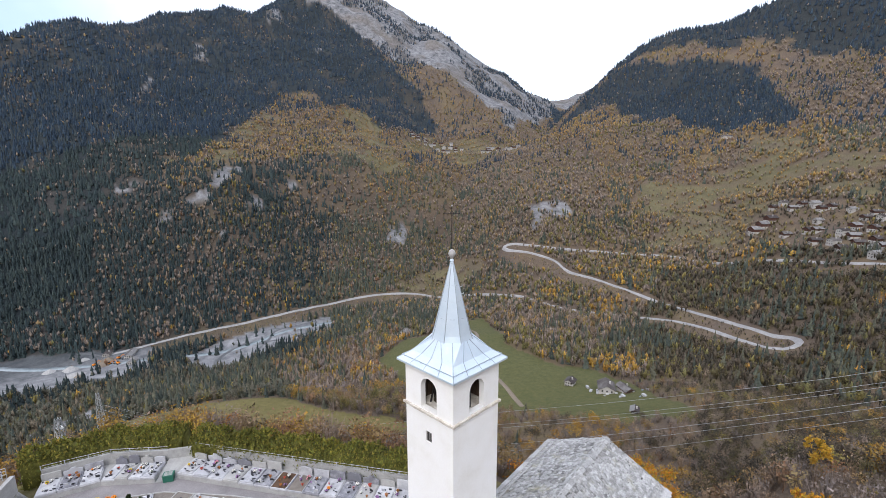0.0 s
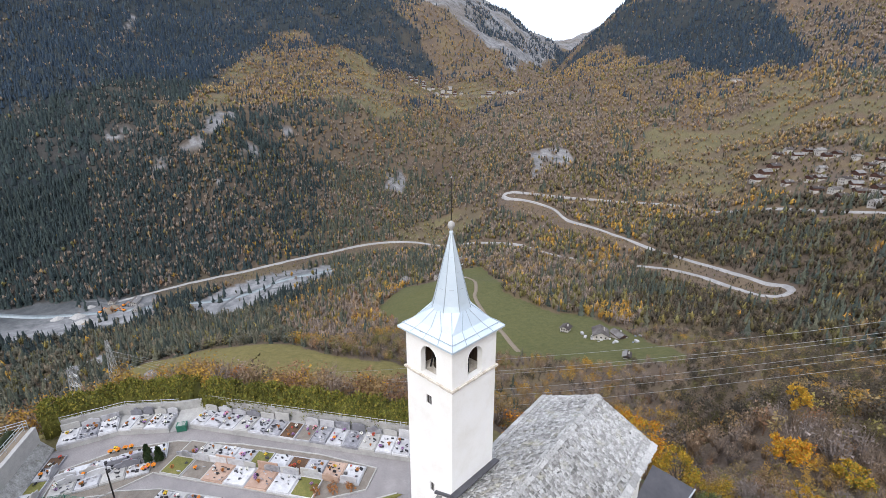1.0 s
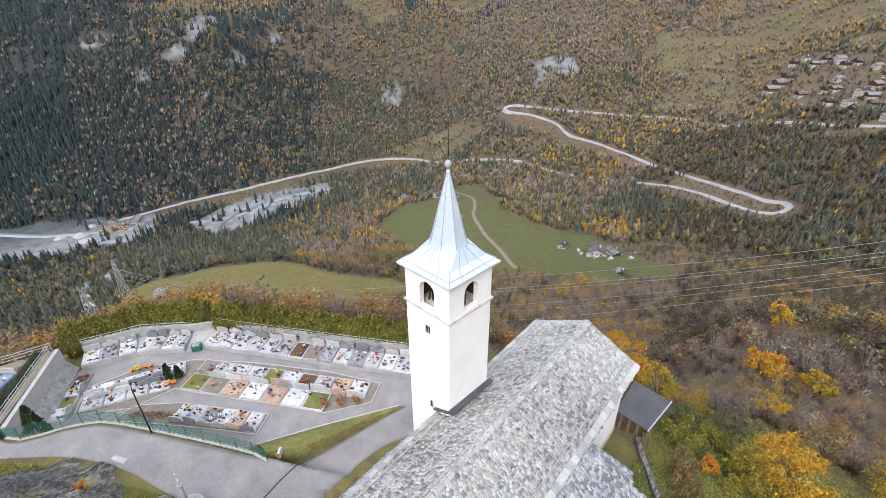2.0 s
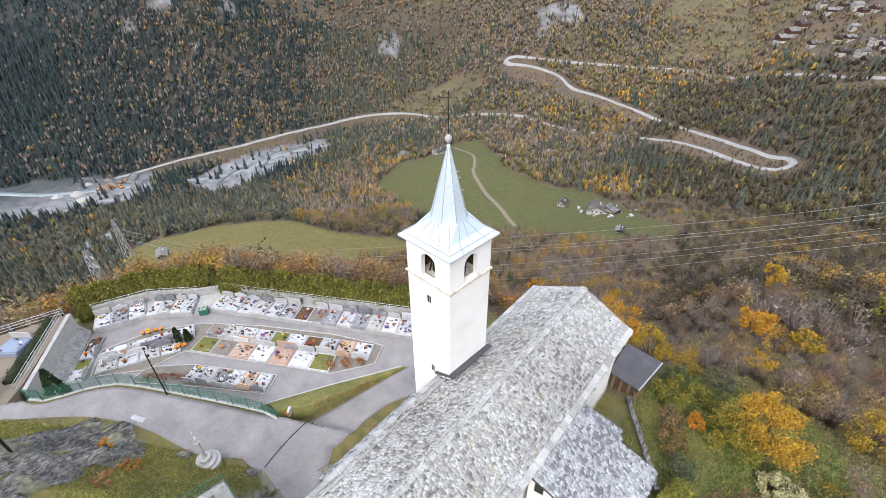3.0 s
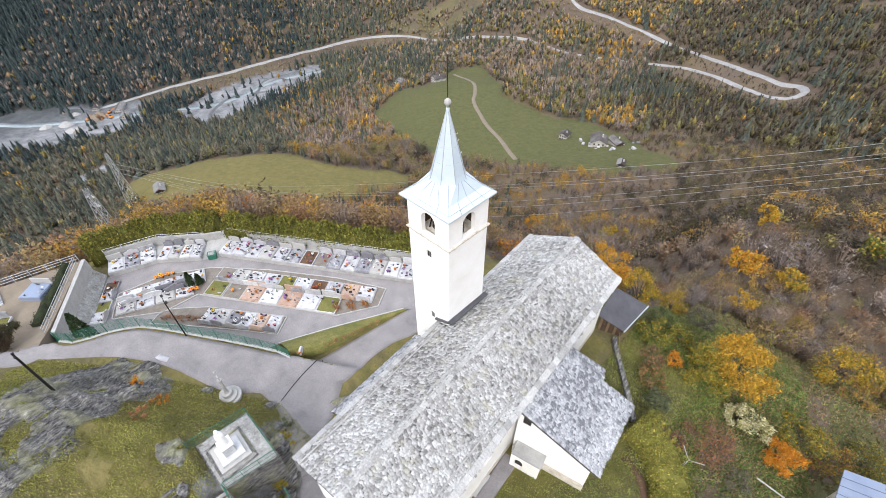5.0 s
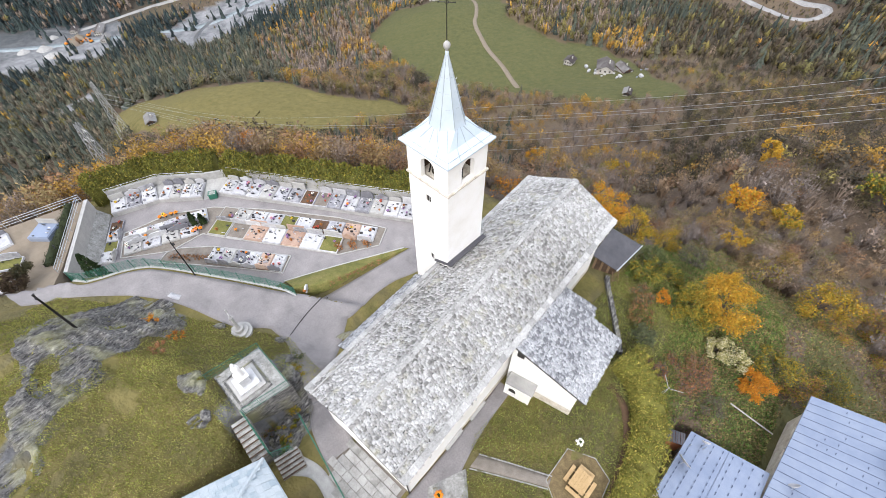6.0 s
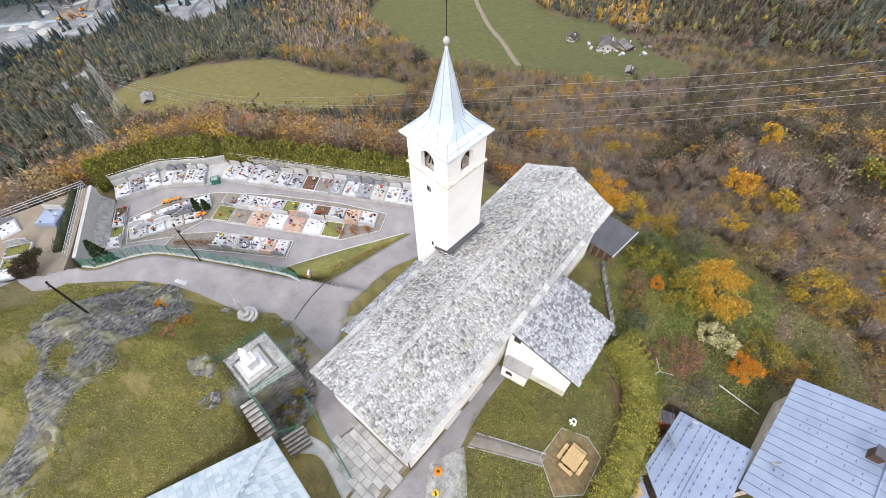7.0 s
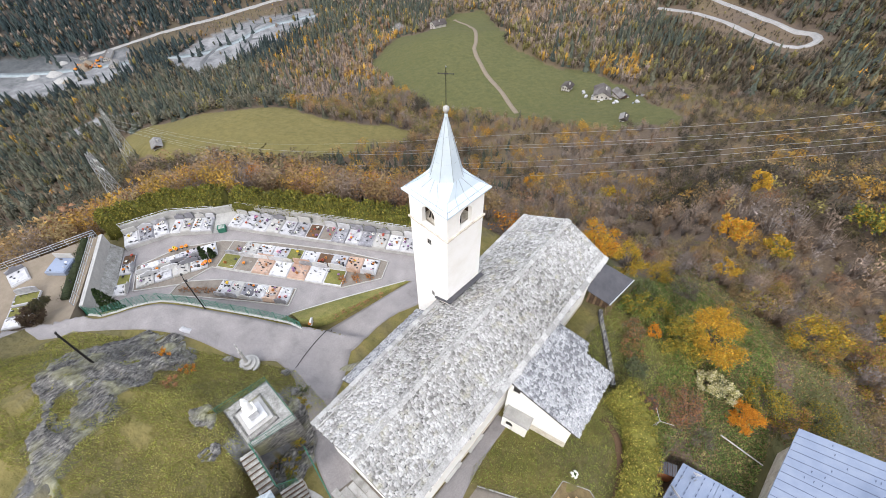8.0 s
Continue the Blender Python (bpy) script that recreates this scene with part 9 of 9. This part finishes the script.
M["chalet_wall"] = surface("chalet_plaster", [(0.34, 0.32, 0.295), (0.56, 0.54, 0.51)], 3.0, 0.9, 2, 0.1)
M["chalet_roof"] = surface("chalet_roofs", [(0.055, 0.046, 0.044), (0.11, 0.098, 0.092), (0.21, 0.205, 0.20)], 6.0, 0.8, 1.5, 0.1, vary=0.9)


def chalet(x, y, w, l, h, rz, style, label):
    """A gabled house: masonry ground floor, boarded upper floor, overhanging roof."""
    c = thing("chalet", label, "house", "valley houses", at=pose(x, y, land1(x, y) - 1.0, 0, 0, rz))
    lo = h * 0.42 + 1.0
    bm = bmesh.new()
    box(bm, -w / 2, w / 2, -l / 2, l / 2, -2.5, lo)
    part("ground_floor", bm, M["chalet_wall"], c)
    bm = bmesh.new()
    up, ridge = h + 1.0, h + 1.0 + w * 0.26
    v = [(-w / 2, lo), (w / 2, lo), (w / 2, up), (0, ridge), (-w / 2, up)]
    a = [bm.verts.new((px, -l / 2 + 0.01, pz)) for px, pz in v]
    b = [bm.verts.new((px, l / 2 - 0.01, pz)) for px, pz in v]
    bm.faces.new(a)
    bm.faces.new(b[::-1])
    for i in range(5):
        bm.faces.new((a[i], b[i], b[(i + 1) % 5], a[(i + 1) % 5]))
    bmesh.ops.recalc_face_normals(bm, faces=bm.faces)
    part("upper_floor", bm, M["chalet_wood"] if style else M["chalet_wall"], c)
    for s in (-1, 1):
        bm = bmesh.new()
        q = [(0, ridge + 0.3), (s * (w / 2 + 0.9), up - 0.2), (s * (w / 2 + 0.9), up - 0.45), (0, ridge + 0.05)]
        a = [bm.verts.new((px, -l / 2 - 0.9, pz)) for px, pz in q]
        b = [bm.verts.new((px, l / 2 + 0.9, pz)) for px, pz in q]
        bm.faces.new(a)
        bm.faces.new(b[::-1])
        for i in range(4):
            bm.faces.new((a[i], b[i], b[(i + 1) % 4], a[(i + 1) % 4]))
        bmesh.ops.recalc_face_normals(bm, faces=bm.faces)
        part("roof_slope", bm, M["chalet_roof"], c)
    for s in (-1, 1):
        for fx in (-0.3, 0.0, 0.3):
            for zz in (lo * 0.55, (lo + up) / 2):
                bm = bmesh.new()
                box(bm, fx * w - 0.55, fx * w + 0.55, s * l / 2 - 0.06, s * l / 2 + 0.06, zz - 0.6, zz + 0.6)
                part("window", bm, M["dark"], c)
    bm = bmesh.new()
    box(bm, w * 0.18, w * 0.18 + 0.8, -0.4, 0.4, up, ridge + 1.0)
    part("chimney", bm, M["chalet_wall"], c)
    return c


rc = random.Random(77)
for x, y, w, l, h, rz, st, lb in ((-412, 339, 9, 12, 4.5, 20, 0, "white farmhouse at the meadow's wooded edge"), (-345, 342, 11, 14, 5, -15, 0, "grey-roofed barn at the head of the meadow"), (-108, 267, 10, 12, 4.5, 30, 0, "grey-roofed farm cottage beside the meadow"), (-137, 270, 6, 7, 3.5, 10, 0, "small white outbuilding at the meadow edge"), (-97, 272, 6, 10, 3, 60, 1, "low shed among farm clutter"), (-256, 22, 4.6, 8, 2.0, 75, 1, "small dark barn in the yellow meadow"), (-72, 224, 3.5, 5, 2.5, 20, 1, "tiny wooden hut in the scrub")):
    chalet(x, y, w, l, h, rz, st, lb)
for k in range(16):
    bm = bmesh.new()
    s = rc.uniform(0.6, 1.6)
    box(bm, -s, s, -s * 0.6, s * 0.6, 0, s, bev=0.1)
    x, y = -125 + 45 * rc.random(), 255 + 22 * rc.random()
    ob = mesh_ob("crate", bm, M[rc.choice(["marble", "blue_tin", "granite", "marble"])])
    ob.matrix_basis = pose(x, y, land1(x, y), 0, 0, rc.uniform(0, 180))
    tagged(ob, "pale weathered farmyard crate in the grass", "crate", "farmyard crates")
# the terraced chalet and the village on the right-hand shelf
for x, y in [(-130, 822), (-123, 833), (-116, 846)]:
    chalet(x, y, 13, 15, 8, -40, 1, "large red-brown wooden chalet with grey roof")
for k, (x, y) in enumerate([(-122, 893), (-110, 897), (-93, 871), (-83, 880), (-68, 875), (-57, 857), (-46, 861), (-23, 845), (3, 829), (-7, 816), (10, 809), (-62, 789), (-53, 788), (-56, 818), (-15, 786), (4, 773), (-25, 770), (-13, 756), (-50, 752), (-31, 745), (-7, 729), (8, 734), (9, 710), (16, 714), (-87, 787), (11, 686), (-22, 724)]):
    chalet(x, y, rc.uniform(8, 11), rc.uniform(9, 13), rc.uniform(4.5, 6.5), rc.uniform(-60, -25), k % 3 != 1, ["village chalet with dark boarded gable", "white village house under grey roof", "brown wooden village chalet"][k % 3])
spots_ = []
while len(spots_) < 30:
    f = rc.random()
    if rc.random() < 0.6:
        x, y = -1200 + 110 * f + rc.uniform(-25, 25), 1025 + 130 * f + rc.uniform(-25, 25)
    else:
        x, y = -945 + 70 * f + rc.uniform(-15, 15), 1145 + 70 * f + rc.uniform(-20, 20)
    if all(math.dist((x, y), s) > 15 for s in spots_):
        spots_.append((x, y))
for x, y in spots_:
    chalet(x, y, rc.uniform(9, 13), rc.uniform(10, 16), rc.uniform(5, 8), rc.uniform(0, 180), rc.random() < 0.5, "distant hamlet house with grey slate roof")
chalet(-290, 1270, 9, 22, 5, -50, 0, "long white-walled mountain farmhouse")


# ---- quarry yard -------------------------------------------------------------
def digger(x, y, rz):
    d = thing("excavator", "orange excavator parked on the gravel yard", "excavator", "quarry machines", at=pose(x, y, land1(x, y) + 0.2, 0, 0, rz))
    for s in (-1, 1):
        bm = bmesh.new()
        box(bm, -2.4, 2.4, s * 1.5 - 0.4, s * 1.5 + 0.4, 0, 1.1, bev=0.3)
        part("track", bm, M["iron"], d)
    bm = bmesh.new()
    box(bm, -2.2, 1.6, -1.5, 1.5, 1.2, 2.6, bev=0.2)
    part("body", bm, FLOWER[0], d)
    bm = bmesh.new()
    box(bm, 0.2, 1.7, -1.4, 0.0, 2.6, 3.9, bev=0.15)
    part("cab", bm, M["dark"], d)
    bm = bmesh.new()
    rod(bm, (1.5, 0.4, 2.0), (5.2, 0.4, 5.4), 0.4, 0.3)
    rod(bm, (5.2, 0.4, 5.4), (7.6, 0.4, 2.4), 0.3, 0.25)
    part("boom", bm, FLOWER[0], d)
    bm = bmesh.new()
    box(bm, 7.0, 8.2, -0.2, 1.0, 1.4, 2.5, bev=0.2)
    part("bucket", bm, M["iron"], d)


for x, y, rz in ((-655, 58, 30), (-662, 44, 110), (-648, 66, 200), (-668, 70, 70)):
    digger(x, y, rz)
for x, y, l in ((-672, 84, 22), (-640, 80, 14), (-690, 62, 12)):
    chalet(x, y, 8, l, 3.5, 60, 0, "low white site building on the gravel yard")


def gravel_heap(x, y, r, h, k):
    bm = bmesh.new()
    lathe(bm, [(r, -0.5), (r * 0.75, h * 0.3), (r * 0.4, h * 0.72), (r * 0.12, h)], 18)
    for v in bm.verts:
        v.co += Vector((noise.noise(v.co * 0.2 + Vector((k, 0, 0))), noise.noise(v.co * 0.2 + Vector((0, k, 0))), 0)) * r * 0.25
    ob = mesh_ob("gravel_mound", bm, M["sand"] if k % 2 else M["concrete"])
    ob.matrix_basis = pose(x, y, land1(x, y))
    tagged(ob, "conical heap of quarried gravel", "gravel heap", "gravel heaps")


for k in range(9):
    gravel_heap(-700 + 70 * rc.random(), -20 + 80 * rc.random(), rc.uniform(5, 11), rc.uniform(2, 5), k)

# ---- flagstones before the church --------------------------------------------
M["flag"] = surface("pale_flagstones", [(0.20, 0.197, 0.185), (0.29, 0.285, 0.27), (0.36, 0.355, 0.34), (0.41, 0.405, 0.39)], 0.9, 0.85, 14, 0.3, vary=0.22, sheen=0.35)
_rf = random.Random(31)
FLAGS = []
for w in (0.7, 0.95, 1.25):
    bm = bmesh.new()
    box(bm, -w / 2 + 0.012, w / 2 - 0.012, -0.29, 0.29, 0, 0.05, bev=0.012)
    me = bpy.data.meshes.new("flagstone")
    bm.to_mesh(me)
    bm.free()
    me.materials.append(M["flag"])
    FLAGS.append((w, me))
_front = [(2.9, -16.35), (3.2, -13.7), (8.3, -13.3), (8.6, -17.7), (6.0, -17.1)]
for k in range(9):
    x = 2.6 + _rf.uniform(0, 0.6)
    while x < 9.2:
        w, me = _rf.choice(FLAGS)
        cx, cy = x + w / 2, -17.6 + k * 0.6 + 0.06 * (x - 3)
        x += w
        if inside(_front, np.array([cx]), np.array([cy]))[0]:
            ob = new("flagstone", me)
            ob.parent = plaza
            ob.matrix_basis = pose(cx, cy, land1(cx, cy) + 0.045 + 0.012 * _rf.random(), 0, 0, 3.4)

# ---- stone slates on the church roofs ----------------------------------------
rs = np.random.RandomState(5)


def slate_shape(rng):
    """An irregular thin slab with a worn rounded tail, lying in x (across) and y (up the slope)."""
    pts = [(-0.42 - 0.06 * rng.rand(), 0.5), (0.42 + 0.06 * rng.rand(), 0.5)]
    for a, k in ((-6, 0.50), (-40, 0.60), (-84, 0.50), (-132, 0.60), (-174, 0.50)):
        k *= 0.88 + 0.24 * rng.rand()
        w = math.radians(a + 22 * (rng.rand() - 0.5))
        pts.append((k * math.cos(w), 0.06 + k * math.sin(w)))
    n = len(pts)
    top = [(x, y, 1.0 + 0.25 * (rng.rand() - 0.5)) for x, y in pts]
    bot = [(x * 1.03, y * 1.03, 0.0) for x, y in pts]
    f = [(0, k + 1, k) for k in range(1, n - 1)]
    for k in range(n):
        j = (k + 1) % n
        f += [(k, j, n + k), (j, n + j, n + k)]
    return np.array(top + bot), np.array(f)


SLATES = [slate_shape(rs) for _ in range(10)]
SLATE_ME = []
for v, f in SLATES:
    me = bpy.data.meshes.new("slate")
    me.from_pydata([tuple(p) for p in v], [], [tuple(int(i) for i in t) for t in f])
    me.materials.append(M["lauze"])
    SLATE_ME.append(me)


def lay_slates(roof, corner, single=0, first=0.0, skip=None, pitch=0.18, cool=False):
    """Cover a roof plane, given as its eave corners and top corners (left, right, top right, top left), with courses of slates. The first
    `single` slates past the share `first` of the length become pieces of their own; the rest are joined."""
    p00, p10, p11, p01 = (Vector(c) for c in corner)
    up = ((p01 - p00).length + (p11 - p10).length) / 2
    rows_ = int(up / pitch)
    allv, allf, n, made = [], [], 0, 0
    nrm = (p10 - p00).cross(p01 - p00).normalized()
    if nrm.z < 0:
        nrm = -nrm
    for k in range(rows_ + 1):
        f = (k + 0.25) / (rows_ + 0.6)
        a, b = p00.lerp(p01, f), p10.lerp(p11, f)
        length = (b - a).length
        ax = (b - a).normalized()
        ay = nrm.cross(ax)
        if ay.z < 0:
            ay = -ay
        x = -0.1 * rs.rand()
        while x < length:
            w = 0.13 + 0.24 * rs.rand() ** 1.5
            ln = 0.26 + 0.13 * rs.rand()
            cx = x + w / 2
            x += w * 0.97
            if cx > length + 0.05:
                break
            cx = min(max(cx, w * 0.5), length - w * 0.5)
            th = 0.016 + 0.022 * rs.rand()
            c = a + ax * cx + ay * (0.05 + 0.04 * rs.randn()) + nrm * (0.03 + 0.022 * rs.rand())
            if skip is not None and skip(c):
                continue
            tilt = -0.055 + 0.017 * rs.randn()
            yaw = (0.26 if 0.4 < cx < length - 0.4 else 0.05) * rs.randn()
            i = rs.randint(len(SLATES))
            rot = Matrix((ax, ay, nrm)).transposed() @ Euler((-tilt, 0.03 * rs.randn(), yaw)).to_matrix()
            m = Matrix.Translation(c) @ rot.to_4x4() @ Matrix.Diagonal((w * 0.97, ln, th, 1))
            if made < single and cx > first * length:
                ob = new("slate", SLATE_ME[i])
                ob.parent = roof
                ob.matrix_basis = m
                made += 1
                continue
            v, t = SLATES[i]
            mm = np.array(m)
            allv.append(v @ mm[:3, :3].T + mm[:3, 3])
            allf.append(t + n)
            n += len(v)
    if allv:
        ob = soup("slating", np.concatenate(allv), np.concatenate(allf), M["lauze_cool"] if cool else M["lauze_joined"], None, roof)
        tagged(ob, "weathered grey stone slates with pale lichen", kind="stuff")


_roofs = [o for o in church.children if o.name.startswith("roof")]
E_, R_ = EAVE - 0.05, RIDGE - 0.05


def in_tower(c):
    w = NAVE @ c
    return -4.0 < w.x < 0.12 and -0.12 < w.y < 4.1


lay_slates(_roofs[0], [(-HALF - 0.06, LEN, E_ - 0.03), (-HALF - 0.06, -LEN, E_ - 0.03), (0, -LEN, R_), (0, LEN, R_)], skip=in_tower)
lay_slates(_roofs[1], [(HALF + 0.06, -LEN, E_ - 0.03), (HALF + 0.06, LEN, E_ - 0.03), (0, LEN, R_), (0, -LEN, R_)], single=300, first=0.0)
lay_slates(chapel_roof, [(*CH[1], CHZ[1] - 0.05), (*CH[2], CHZ[2] - 0.05), (*CH[3], CHZ[3] - 0.05), (*CH[0], CHZ[0] - 0.05)], single=0, cool=True)
lay_slates(chapel_strip, [(*CX[0], CXZ[0] - 0.05), (*CX[1], CXZ[1] - 0.05), (*CX[2], CXZ[2] - 0.05), (*CX[3], CXZ[3] - 0.05)], cool=True)
lay_slates(aisle_roof, [(*AISLE[2], AISLE_Z[2] - 0.04), (*AISLE[3], AISLE_Z[3] - 0.04), (*AISLE[0], AISLE_Z[0] - 0.04), (*AISLE[1], AISLE_Z[1] - 0.04)], cool=True)
# flat ridge slabs
bm = bmesh.new()
for k in range(64):
    y = -LEN + (k + 0.5) * 2 * LEN / 64
    for s in (-1, 1):
        box(bm, -0.02, 0.34, -0.225, 0.225, 0, 0.035, m=pose(0, y + 0.03 * rs.randn(), RIDGE + 0.05, 0, 24 + 4 * rs.randn(), 0) if s > 0 else pose(0, y + 0.03 * rs.randn(), RIDGE + 0.045, 0, 156 + 4 * rs.randn(), 0))
M["ridge"] = surface("pale_edge_slabs", [(0.28, 0.278, 0.268), (0.38, 0.377, 0.365), (0.48, 0.476, 0.465)], 3.0, 0.85, 9, 0.3, island=0.4, sheen=0.5)
tagged(part("ridge_capping", bm, M["ridge"], church), "row of flat stone ridge slabs", kind="stuff")
bm = bmesh.new()
for s in (-1, 1):
    for k in range(44):
        y = -LEN + (k + 0.5) * 2 * LEN / 44
        box(bm, -0.24, 0.24, -0.315, 0.315, 0, 0.05, m=pose(s * (HALF - 0.14), y, EAVE + 0.14 * SLOPE + 0.05 + 0.01 * rs.randn(), 0, s * (26 + 2 * rs.randn()), 0))
tagged(part("eave_course", bm, M["ridge"], church), "pale flat slabs along the eaves", kind="stuff")
